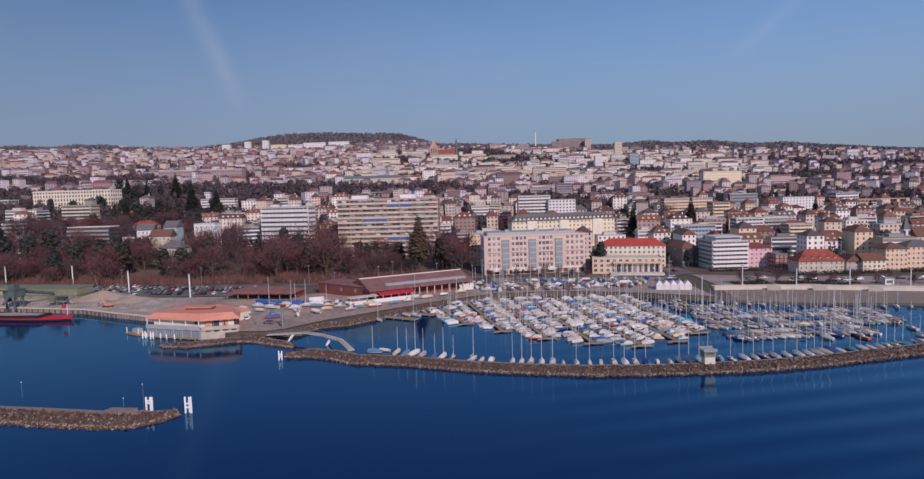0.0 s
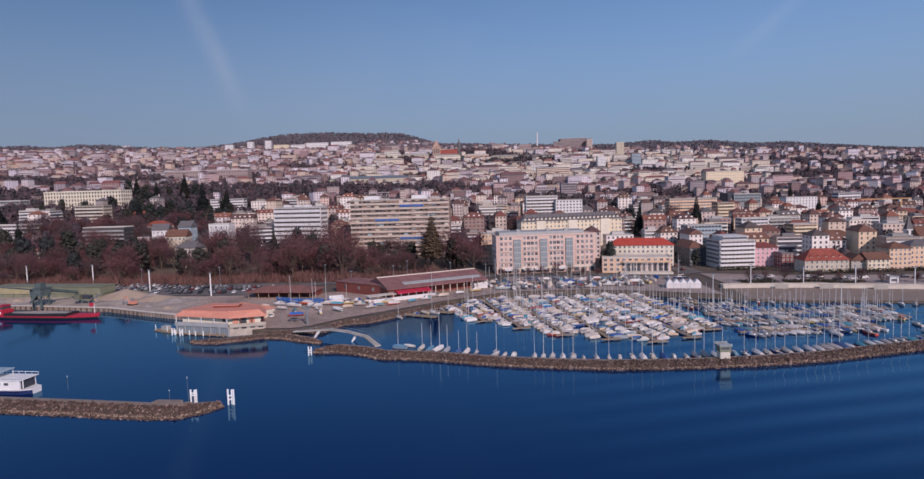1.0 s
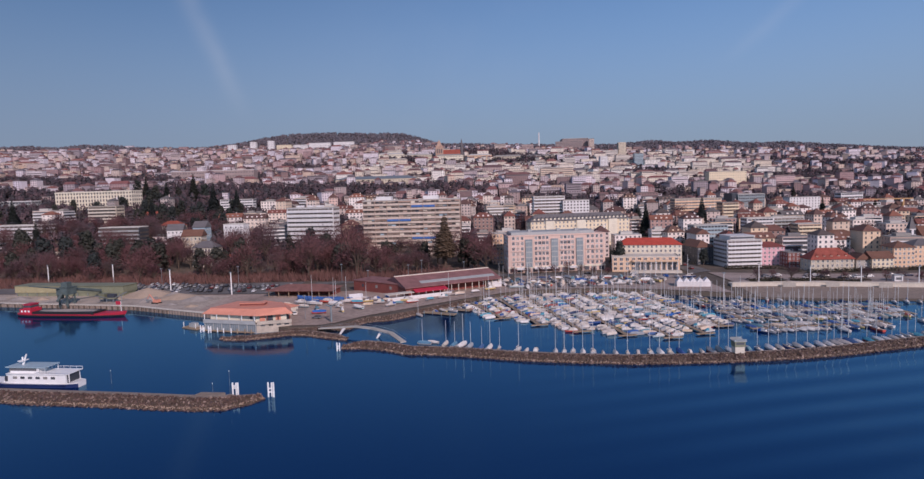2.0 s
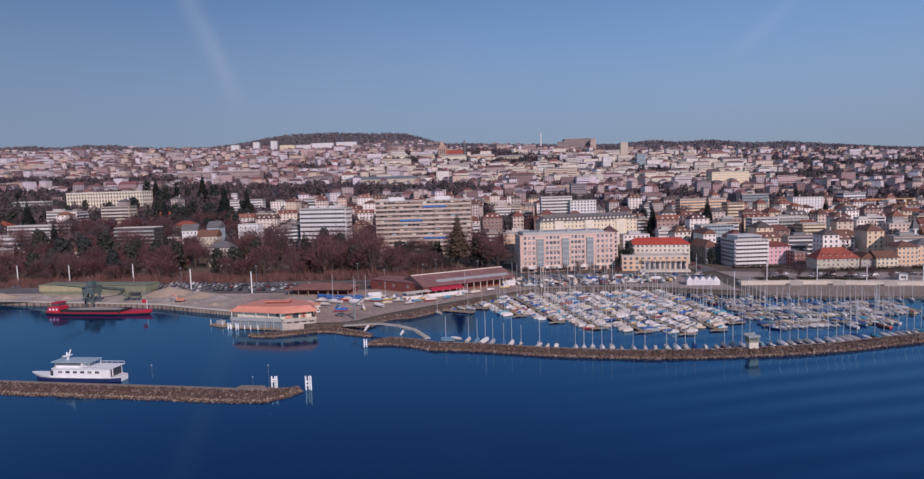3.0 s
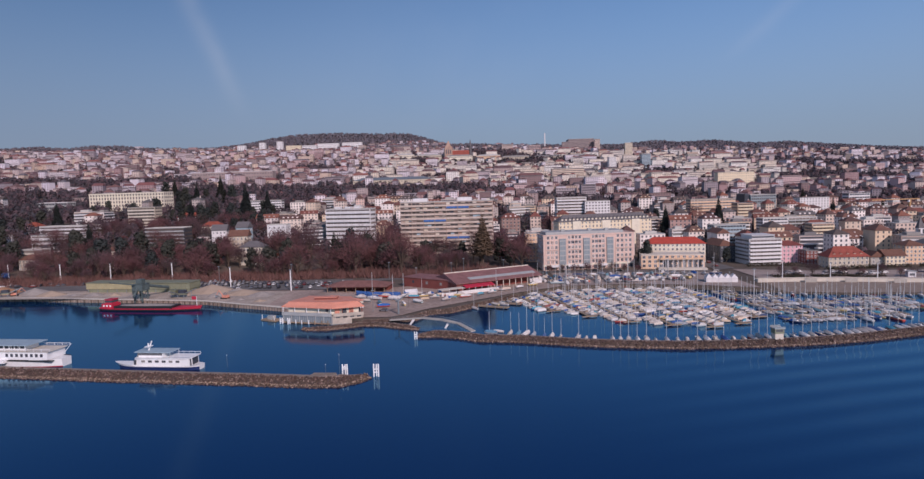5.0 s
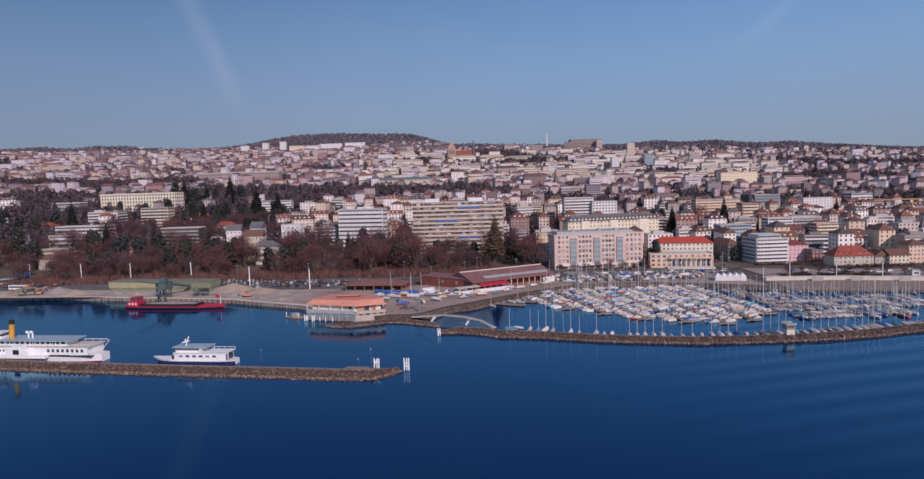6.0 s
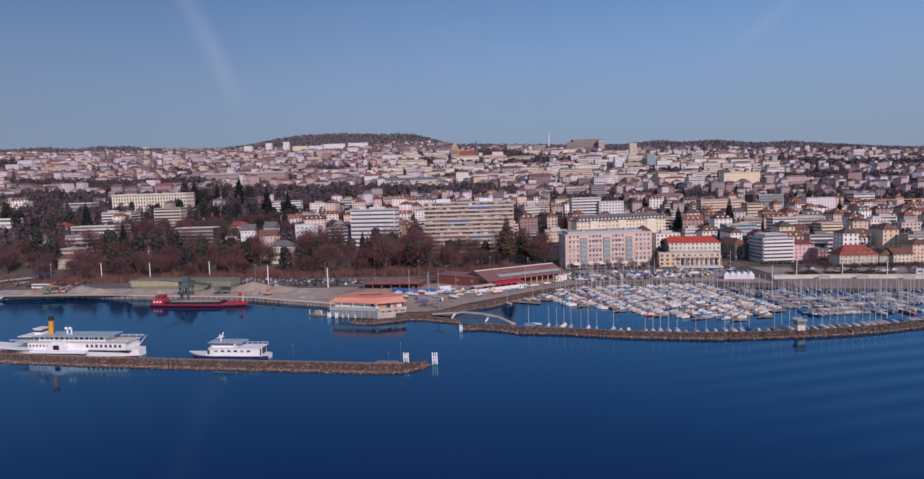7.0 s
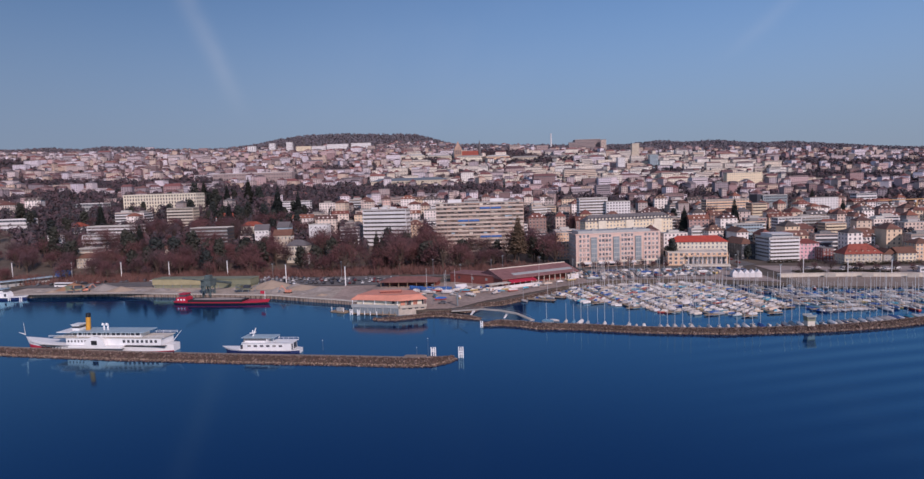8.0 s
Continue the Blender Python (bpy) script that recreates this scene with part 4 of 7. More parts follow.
part("belfry", Build().box(-33.5, 0, -4, -28.5, 5, 20).box(-33.6, -0.05, 15, -32, 0.1, 19, 1).box(-30, -0.05, 15, -28.4, 0.1, 19, 1), ("white", "glass"), church, "white belfry")
part("spire", Build().add([(-33.8, -0.3, 20), (-28.2, -0.3, 20), (-28.2, 5.3, 20), (-33.8, 5.3, 20), (-31, 2.5, 31)], [(0, 1, 4), (1, 2, 4), (2, 3, 4), (3, 0, 4), (3, 2, 1, 0)]), "slate", church, "dark slate spire")
block("apartment_house", "yellow six-storey apartment block with balconies", 301, 570, 0, 22, 14, 4, 27.5, 7, "peach", style="balcony", bays=6, side_bays=4, band_mat="yellow", category="apartment building")
block("apartment_house", "white apartment block with ribbon windows", 268, 600, 3, 27, 14, 9, 32.5, 7, "white", style="ribbon", bays=7, category="apartment building")
block("apartment_house", "white apartment block with grey balcony bands", 302, 611, 3, 32, 14, 8, 32.0, 7, "white", style="balcony", bays=8, band_mat="grey_panel", category="apartment building")
block("town_house", "grey-white villa block under a hipped brown roof", 314, 540, -3, 30, 18, 5, 18.5, 4, "town_wall", "hip", "brown_tile", 5.0, 9, category="house")
block("office_block", "pale blue-grey stepped office building", 202, 556, 3, 32, 16, 9, 30.0, 6, "pale_blue", style="ribbon", bays=10, category="office building")
block("apartment_house", "peach apartment slab with dark window bands", 257, 740, 3, 58, 16, 22, 50.5, 8, "peach", style="ribbon", bays=14, category="apartment building")
block("apartment_house", "bright peach apartment tower with balconies", 276, 690, 3, 19, 16, 16, 46.0, 8, "peach", style="balcony", bays=5, band_mat="yellow", category="apartment building")
block("apartment_house", "white apartment house with pink balcony stacks", 68, 690, 3, 36, 14, 30, 59.0, 8, "white", style="balcony", bays=8, band_mat="white", category="apartment building")
block("apartment_house", "white apartment house with grey stairwell", 98, 684, 3, 30, 14, 30, 54.0, 7, "white", style="punch", bays=8, win=(1.8, 1.6), category="apartment building")
block("office_block", "dark low office block with pale floor bands", -383, 600, -4, 44, 16, 17, 41.0, 6, "dark_panel", style="balcony", bays=10, band_mat="grey_panel", category="office building")
block("apartment_house", "white flat-roofed terraces among the trees", -517, 640, -4, 64, 16, 28, 44.5, 4, "white", style="balcony", bays=12, band_mat="white", category="apartment building")
block("apartment_house", "cream stepped apartment house with deep balconies", -472, 720, -4, 36, 16, 34, 62.0, 7, "stone", style="balcony", bays=7, band_mat="pale_concrete", category="apartment building")
block("house", "white cubic villa above the park", -249, 560, -5, 20, 12, 18, 43.0, 5, "white", bays=4, category="house")
block("house", "white house under a red hipped roof", -403, 700, 0, 27, 14, 33, 49.0, 4, "white", "hip", "old_tile", 5.5, 6, category="house")
block("apartment_house", "white flat-roofed apartment terrace", -357, 850, 0, 47, 14, 50, 65.0, 4, "white", style="ribbon", bays=12, category="apartment building")
block("house", "long low white house with a pale roof at the park's edge", -680, 700, 0, 42, 14, 38, 54.5, 3, "white", style="ribbon", bays=9, category="house", roof_mat="white")
block("house", "cream park house with brown shutters", -475, 520, -4, 20, 12, 8, 19.0, 3, "stone", "hip", "brown_tile", 4.5, 6, category="house")
block("apartment_house", "low white terrace house with dark window bands", -497, 590, -4, 52, 14, 19, 37.5, 4, "white", style="balcony", bays=12, band_mat="white", category="apartment building", band_h=1.9)
block("house", "white cubic house at an angle among the trees", -566, 610, 24, 15, 12, 21, 37.5, 4, "white", bays=3, category="house")
block("apartment_house", "grey low apartment house with long balconies", -486, 540, -6, 21, 12, 9, 26.5, 4, "grey_panel", style="balcony", bays=5, band_mat="pale_concrete", category="apartment building")
block("house", "small cream house behind bare trees", -392, 520, -4, 10, 10, 8, 25.5, 4, "cream", "gable", "brown_tile", 3.0, 3, category="house")
block("house", "white house under a faded red hipped roof", -587, 680, -4, 18, 13, 32, 44.0, 3, "white", "hip", "old_tile", 5.0, 5, category="house")
block("hall", "low hall with a pale flat roof among the trees", -676, 850, 0, 46, 20, 48, 71.0, 4, "grey_panel", style="ribbon", bays=10, category="hall", roof_mat="white")
block("villa", "old cream villa with a mansard roof behind bare trees", -262, 520, -8, 22, 14, 9, 25.0, 3, "cream", "hip", "slate", 5.5, 7, win=(1.5, 2.4), category="villa")
block("villa", "cream villa with a tall gable among the trees", -283, 545, 4, 18, 14, 13, 34.0, 4, "stone", "gable", "brown_tile", 6.0, 5, win=(1.4, 2.2), category="villa")
block("house", "small white garden house with a red roof", -243, 512, -12, 12, 10, 8, 17.0, 2, "white", "hip", "old_tile", 4.0, 4, category="house")
block("house", "pale blue-grey gabled house above the park", -296, 590, -6, 13, 12, 18, 40.0, 4, "pale_blue", "gable", "slate", 6.0, 3, category="house")
block("house", "white house with a steep slate gable", -318, 585, 8, 15, 12, 18, 38.0, 4, "white", "gable", "slate", 6.0, 4, category="house")
block("house", "brick-red roofed house among the park trees", -350, 640, -4, 24, 13, 24, 40.0, 3, "cream", "hip", "old_tile", 5.0, 6, category="house")
block("house", "cream corner house behind the pink hotel", 2, 505, 0, 12, 16, 5, 31.0, 7, "peach", bays=4, category="house")
block("apartment_house", "white modern apartment block with flat roof", 511, 850, 5, 32, 14, 32, 49.5, 4, "white", style="ribbon", bays=8, category="apartment building")
block("apartment_house", "low white modern apartment block", 506, 800, 5, 26, 14, 24, 37.5, 3, "white", style="ribbon", bays=7, category="apartment building")
block("apartment_house", "white apartment block with vertical window bays", 419, 800, 5, 42, 16, 22, 47.0, 7, "white", bays=10, category="apartment building")

# landmarks on the hill
def cathedral():
    x, y, z = -118, 2037, 160
    root = thing("cathedral", "brown stone cathedral with a massive tower and red roof", "cathedral", m=pose(x, y, z, 0, 0, 4))
    part("tower", Build().box(-22, 0, -10, 4, 26, 52).box(-20, 2, 52, 2, 24, 57).hip(-18, 3, 0, 23, 57, 78, 0.2), "tower_stone", root, "massive stone tower")
    for i in range(3):
        part("tower_opening", Build().box(-18 + i * 7, -0.3, 32, -14.5 + i * 7, 0.2, 46), "far_glass", root)
    part("nave", Build().box(4, 2, -10, 60, 26, 26), "tower_stone", root)
    part("nave_roof", Build().hip(4, 2, 60, 26, 26, 44, 1.0, gable=True), "inn_tile", root, "red tiled nave roof")
    part("lantern", Build().tube((66, 14, 20), (66, 14, 56), 4.5, 4.5, 8).tube((66, 14, 56), (66, 14, 80), 5, 0.3, 8), "slate", root, "slender slate lantern spire")
    TAKEN.append((x - 60, y - 160, x + 110, y + 40))


cathedral()
block("hospital", "huge grey-brown hospital block on the skyline", 376, 2350, 0, 98, 60, 190, 251.0, 14, "mauve_panel", style="ribbon", bays=24, category="hospital", faces=(0, 1))
block("hospital", "wide lower stage of the hospital block", 352, 2340, 0, 104, 10, 190, 240.0, 10, "mauve_panel", style="ribbon", bays=20, category="hospital", faces=(0,))
block("hospital", "pale grey clinic tower beside the hospital", 432, 2320, 0, 20, 18, 190, 246.0, 12, "town_wall", style="ribbon", bays=4, category="hospital", faces=(0,))
block("tower_block", "tan high tower rising over the old roofs", 470, 2000, 0, 24, 20, 120, 207.0, 18, "stone", bays=5, win=(2.0, 1.6), category="tower block", faces=(0, 1))
block("tower_block", "slim white tower block above the roofs", 328, 1611, 2, 20, 18, 88, 146.0, 16, "white", bays=5, win=(1.8, 1.6), category="tower block")
block("tower_block", "pale blue-grey tower block on the slope", 443, 1700, 2, 24, 18, 118, 155.0, 10, "pale_blue", style="ribbon", bays=6, category="tower block")
chimney = Build().tube((0, 0, -20), (0, 0, 72), 3.6, 2.2, 16)
thing("chimney", "tall slender pale concrete chimney on the skyline", "chimney", m=pose(265, 2600, ground_z(265, 2600) - 2), b=chimney, mat="white")
for hx, hy, hz, hw in ((-950, 2600, 296, 26), (-874, 2600, 299, 26), (-1022, 2550, 282, 34)):
    block("tower_block", "pale high-rise housing block below the wooded hill", hx, hy, 0, hw, 18, 226, hz, 16, "white", bays=4, win=(2.2, 1.8), category="tower block", faces=(0, 1))
block("apartment_house", "broad cream housing slab below the wooded hill", -772, 2450, 0, 60, 18, 205, 268.0, 12, "yellow", bays=12, win=(2.2, 1.8), category="apartment building", faces=(0, 1))
for hx, hw, hz in ((-733, 60, 274), (-653, 90, 280), (-552, 84, 281)):
    block("apartment_house", "long pale apartment row below the wooded hill", hx, 2550, 0, hw, 18, 222, hz, 8, "white", bays=16, win=(2.2, 1.8), category="apartment building", faces=(0, 1))
block("hall", "very long low white hall on the slope", -580, 1300, 0, 180, 24, 110, 125.5, 2, "mauve_panel", bays=30, win=(3.0, 1.8), category="hall", faces=(0,), roof_mat="white")
for hx, hw, hz, wl_ in ((-280, 88, 188, "cream"), (-190, 84, 184, "stone"), (-90, 86, 179, "cream"), (5, 78, 177, "peach"), (95, 96, 171, "stone"), (195, 90, 169, "cream"), (300, 100, 168, "stone")):
    block("institution", "large cream stone institution in the old town", hx, 1950, 0, hw, 24, 140, hz, 5, wl_, "hip", "flat_roof", 5.0, 18, win=(2.2, 3.2), category="building", faces=(0, 1))
hall = block("station_hall", "long low hall with a grey-green roof", -219, 1250, 0, 168, 40, 84, 97.0, 2, "stone", "hip", "grey_steel", 6.0, 30, category="hall", faces=(0,))
block("office_block", "large pale office block in the centre", 168, 1350, 0, 72, 24, 84, 112.0, 7, "town_wall", style="ribbon", bays=16, category="office building", faces=(0, 1))
block("apartment_house", "wide pale yellow apartment house on the slope", 482, 1200, 2, 74, 18, 60, 90.0, 6, "yellow", bays=16, category="apartment building", faces=(0, 1))


# ---------------------------------------------------------------- the town
PARK = [(-720, 452, -8, 575), (-330, 560, -245, 640), (-700, 452, -420, 700), (-430, 620, -300, 830)]


GROVES = [(-600, 880, -300, 1160), (-760, 620, -560, 860), (-520, 610, -300, 700), (-540, 760, -380, 850), (-330, 1000, -180, 1130), (290, 980, 350, 1090), (430, 620, 800, 1000), (-900, 900, -640, 1050), (640, 1300, 800, 1500), (-150, 2500, 250, 2700), (-2150, 2650, -1500, 3300), (-1400, 2900, -1250, 3100), (520, 2350, 1500, 2650), (1500, 2300, 2400, 2700), (900, 1700, 1400, 1900)]


def free(x, y, r):
    for x0, y0, x1, y1 in TAKEN:
        if x0 - r < x < x1 + r and y0 - r < y < y1 + r * 0.4:
            return False
    return True


def in_park(x, y):
    return any(a < x < c and b < y < d for a, b, c, d in PARK)


def wooded(x, y):
    if (x + 760) ** 2 / 620 ** 2 + (y - 3250) ** 2 / 520 ** 2 < 1 or y > (3250 if x < 250 else 2650) + 150 * noise.noise((x / 300, 5, 0)):
        return True
    for x0, y0, x1, y1 in GROVES:
        if x0 < x < x1 and y0 < y < y1 and noise.noise((x / 60, y / 60, 3.1)) > -0.35:
            return True
    return noise.noise((x / 230, y / 230, 7.7)) > 0.24 + 0.08 * smooth(900, 2000, y)


def town_house_kind(rnd, k):
    """One kind of house of the lower town, built once at the origin far below ground level of use."""
    w, d, n = rnd.uniform(10, 24), rnd.uniform(10, 15), rnd.choice((3, 4, 4, 5, 5, 6))
    w, d, sh = w * 1.05, d * 1.1, 3.8
    h = n * sh
    root = new("town_house")
    part("wall", Build().box(-w / 2, -d / 2, -8, w / 2, d / 2, h), "town_wall", root)
    modern = k % 5 in (1, 3)
    if modern:
        b = Build().box(-w / 2 - 0.2, -d / 2 - 0.2, h, w / 2 + 0.2, d / 2 + 0.2, h + 0.5)
        b.box(-w / 4, -d / 4, h + 0.5, w / 5, d / 4, h + 2.8)
        part("roof", b, "flat_roof", root)
    else:
        b = Build().hip(-w / 2, -d / 2, w / 2, d / 2, h, h + rnd.uniform(3.5, 5.5), 0.7, gable=k % 4 == 2)
        b.box(w * 0.2, -0.6, h + 1.5, w * 0.2 + 1.1, 0.6, h + 5.6, 1)
        if k % 3:
            for i in range(int(w / 6)):
                sx = (i + 0.5 - int(w / 6) / 2) * 5.4
                b.box(sx - 0.9, -d / 2 + 0.9, h + 0.4, sx + 0.9, 0, h + 2.4, 1)
        part("roof", b, ("town_roof", "town_wall"), root)
    bays = max(3, int(w / 3.9))
    b = Build()
    for j in range(n):
        if modern and k % 8 != 5:
            b.box(-w / 2 + 0.5, -d / 2 - 0.06, j * sh + 1.1, w / 2 - 0.5, -d / 2 + 0.1, j * sh + 2.9)
            b.box(-w / 2 + 0.2, -d / 2 - 1.3, j * sh - 0.2, w / 2 - (0.2 if k % 8 < 4 else w * 0.4), -d / 2, j * sh, 1)
            b.box(-w / 2 + 0.2, -d / 2 - 1.3, j * sh, w / 2 - (0.2 if k % 8 < 4 else w * 0.4), -d / 2 - 1.18, j * sh + 1.0, 1)
        for i in range(0 if modern and k % 8 != 5 else bays):
            sx = (i + 0.5) * w / bays - w / 2
            b.box(sx - 0.8, -d / 2 - 0.06, j * sh + 1.0, sx + 0.8, -d / 2 + 0.1, j * sh + 2.9)
            b.box(sx - 0.8, -d / 2 - 0.14, j * sh + 0.86, sx + 0.8, -d / 2, j * sh + 1.0, 1)
        for i in range(3):
            sy = (i + 0.5) * d / 3 - d / 2
            b.box(w / 2 - 0.1, sy - 0.6, j * sh + 1.0, w / 2 + 0.06, sy + 0.6, j * sh + 2.9)
            b.box(-w / 2 - 0.06, sy - 0.6, j * sh + 1.0, -w / 2 + 0.1, sy + 0.6, j * sh + 2.9)
    tagged(part("glazing", b, ("glass", "white_paint"), root), kind="stuff")
    return root, max(w, d) / 2


def build_town():
    rnd = random.Random(21)
    kinds = [town_house_kind(rnd, k) for k in range(16)]
    spots, y = [], 470.0
    while y < 880:
        x = -0.86 * (y + 90) - 60
        while x < 0.80 * y + 70:
            px, py = x + rnd.uniform(-4, 4), y + rnd.uniform(-6, 6)
            x += rnd.uniform(24, 36)
            if py < 545 and px < 30 or in_park(px, py) or 138 < px < 158 and py < 660 or not free(px, py, 8):
                continue
            if px > 150 and py < 470:
                continue
            if wooded(px, py) and px < 200:
                continue
            if px < -150 and rnd.random() < 0.35:
                continue
            spots.append((px, py))
        y += rnd.uniform(30, 35)
    labels = ("rendered town house with a brown roof on the slope", "tall town house with many windows among the roofs", "plain town house with weathered roof among its neighbours")
    for i, (x, y) in enumerate(spots):
        root, r = kinds[i % 16] if i < 16 else kinds[rnd.randrange(16)]
        m = pose(x, y, ground_z(x, y) - 0.6, 0, 0, rnd.choice((0, 0, 5, -6, 10, 90, 84, 15, -12)))
        if i < 16:
            root.matrix_basis = placed(m)
            ob = root
        else:
            ob = copy_thing(root, placed(m))
        tagged(ob, labels[i % 3], "house", "houses of the lower town")


build_town()


def far_town():
    """The upper town, house beside house, too many to count."""
    rnd = random.Random(5)
    b = Build()
    y = 905.0
    while y < 3300:
        step = 30 + (y - 900) * 0.008
        x = -0.86 * (y + 90) - 60
        while x < 0.82 * y + 60:
            px, py = x + rnd.uniform(-8, 8), y + rnd.uniform(-14, 14)
            old = -330 < x < 760 and 1250 < y < 2150
            big = rnd.random() < (0.42 if old else 0.09)
            w = rnd.uniform(24, 50) if big else rnd.uniform(8, 18)
            x += w + rnd.uniform(3, 18) * (1.0 + (y - 900) / 3400)
            cx = px + w / 2
            if in_park(cx, py) or wooded(cx, py) or not free(cx, py, w * 0.45) or rnd.random() < 0.08:
                continue
            d, n = rnd.uniform(13, 20), rnd.choice((2, 2, 3, 3, 4, 4, 5, 6)) + (1 if big else 0)
            if y > 2300:
                n = max(2, n - 2)
            h, z = n * 3.8, ground_z(cx, py) - 1
            a = radians((rnd.choice((0, 0, 4, -5)) if big else rnd.choice((0, 0, 6, -8, 12, -15, 24, -30, 80, 40))) + rnd.uniform(-4, 4))
            ca, sa = math.cos(a), math.sin(a)
            at = lambda u, v, q: (cx + u * ca - v * sa, py + u * sa + v * ca, z + q)
            u, v = w / 2, d / 2
            b.add([at(-u, -v, -9), at(u, -v, -9), at(u, v, -9), at(-u, v, -9), at(-u, -v, h), at(u, -v, h), at(u, v, h), at(-u, v, h)],
                  [(0, 1, 5, 4), (1, 2, 6, 5), (2, 3, 7, 6), (3, 0, 4, 7)], 4 if old and rnd.random() < 0.75 else 0)
            o = 0.6
            if big and rnd.random() < 0.6 or rnd.random() < 0.35:
                b.add([at(-u - o, -v - o, h), at(u + o, -v - o, h), at(u + o, v + o, h), at(-u - o, v + o, h), at(-u - o, -v - o, h + 0.6), at(u + o, -v - o, h + 0.6), at(u + o, v + o, h + 0.6), at(-u - o, v + o, h + 0.6)],
                      [(0, 1, 5, 4), (1, 2, 6, 5), (2, 3, 7, 6), (3, 0, 4, 7), (4, 5, 6, 7), (3, 2, 1, 0)], 3)
            else:
                r, rise = min(v, u) * rnd.choice((0.2, 0.9, 0.9)), rnd.uniform(3, 5.5)
                b.add([at(-u - o, -v - o, h), at(u + o, -v - o, h), at(u + o, v + o, h), at(-u - o, v + o, h), at(-u + r, 0, h + rise), at(u - r, 0, h + rise)],
                      [(0, 1, 5, 4), (1, 2, 5), (2, 3, 4, 5), (3, 0, 4), (3, 2, 1, 0)], 1)
            bays = max(3, int(w / 4.0))
            for j in range(n):
                q0, q1 = j * 3.8 + 1.0, j * 3.8 + 2.8
                if big and rnd.random() < 0.3:
                    b.add([at(-u + 1, -v - 0.08, q0), at(u - 1, -v - 0.08, q0), at(u - 1, -v - 0.08, q1), at(-u + 1, -v - 0.08, q1)], [(0, 1, 2, 3)], 2)
                else:
                    for i in range(bays):
                        s = (i + 0.5) * w / bays - u
                        b.add([at(s - 0.8, -v - 0.08, q0), at(s + 0.8, -v - 0.08, q0), at(s + 0.8, -v - 0.08, q1), at(s - 0.8, -v - 0.08, q1)], [(0, 1, 2, 3)], 2)
        y += step
    thing("upper_town", "pale houses with brown and red roofs covering the hillside", "town", b=b, mat=("hazed_far_wall", "hazed_far_roof", "far_glass", "far_flat", "old_wall"), kind="stuff")


far_town()

# ---------------------------------------------------------------- trees
def bare_tree_kind(seed, height, spread, crown_mat="twigs", dense=1350):
    """A bare winter tree: tapered trunk, forked limbs, and a crown of many thin twigs."""
    rnd = random.Random(seed)
    root = new("bare_tree")
    tr, cr = Build(), Build()
    tr.tube((0, 0, -1.5), (0, 0, height * 0.35), height * 0.028, height * 0.02, 7)
    tips = []
    for k in range(11):
        a, up = k * 2.4 + rnd.uniform(-0.4, 0.4), rnd.uniform(0.3, 0.95)
        p = Vector((0, 0, height * rnd.uniform(0.12, 0.34)))
        q = Vector((math.cos(a) * spread * 0.55 * (1.2 - up), math.sin(a) * spread * 0.55 * (1.2 - up), height * (0.2 + 0.58 * up)))
        tr.tube(p, q, height * 0.012, height * 0.006, 5)
        for j in range(3):
            e = q + Vector((rnd.uniform(-1, 1) * spread * 0.32, rnd.uniform(-1, 1) * spread * 0.32, height * rnd.uniform(0.03, 0.2)))
            tr.tube(q.lerp(p, 0.3 * j), e, height * 0.006, height * 0.002, 4)
            tips += [e, e.lerp(q, 0.5)]
    for _ in range(dense):
        c = rnd.choice(tips)
        o = c + Vector((rnd.gauss(0, 1), rnd.gauss(0, 1), rnd.gauss(0, 1))) * spread * 0.15
        out = Vector((o.x, o.y, (o.z - height * 0.45) * 0.9)).normalized() + Vector((rnd.uniform(-1, 1), rnd.uniform(-1, 1), rnd.uniform(-0.3, 1))) * 0.6
        out.normalize()
        side = out.cross(Vector((rnd.uniform(-1, 1), rnd.uniform(-1, 1), rnd.uniform(-1, 1)))).normalized()
        ln, wd = rnd.uniform(1.4, 3.2), rnd.uniform(0.10, 0.24)
        cr.add([tuple(o - side * wd), tuple(o + side * wd), tuple(o + out * ln)], [(0, 1, 2)])
    part("trunk", tr, "bark", root)
    part("crown", cr, crown_mat, root)
    return root


def conifer_kind(seed, height, spread, needle_mat="needles", bare=0.1):
    rnd = random.Random(seed)
    root = new("conifer")
    part("trunk", Build().tube((0, 0, -1.5), (0, 0, height * 0.97), height * 0.018, 0.05, 7), "bark", root)
    cr = Build()
    z = height * bare
    while z < height * 0.98:
        f = (1 - z / height) / (1 - bare) * min(1, 0.72 + 2.2 * (z / height - bare))
        r = spread * 0.5 * f ** 0.85 * rnd.uniform(0.8, 1.12) + 0.25
        n = max(5, int(15 * f + 5))
        a0 = rnd.uniform(0, 6)
        for k in range(n):
            a, rr = a0 + k * 2 * math.pi / n + rnd.uniform(-0.15, 0.15), r * rnd.uniform(0.75, 1.15)
            d, s = Vector((math.cos(a), math.sin(a), 0)), Vector((-math.sin(a), math.cos(a), 0))
            base, tip = Vector((0, 0, z + 0.5)), d * rr + Vector((0, 0, z - 0.22 * rr))
            mid = base.lerp(tip, 0.55) + Vector((0, 0, 0.25))
            w = rr * 0.3 + 0.25
            cr.add([tuple(base), tuple(mid - s * w), tuple(tip), tuple(mid + s * w), tuple(mid - Vector((0, 0, 0.5 + 0.15 * rr)))], [(0, 1, 2), (0, 2, 3), (1, 4, 2), (4, 3, 2), (0, 4, 1), (0, 3, 4)])
        z += height * 0.023 * rnd.uniform(0.8, 1.2)
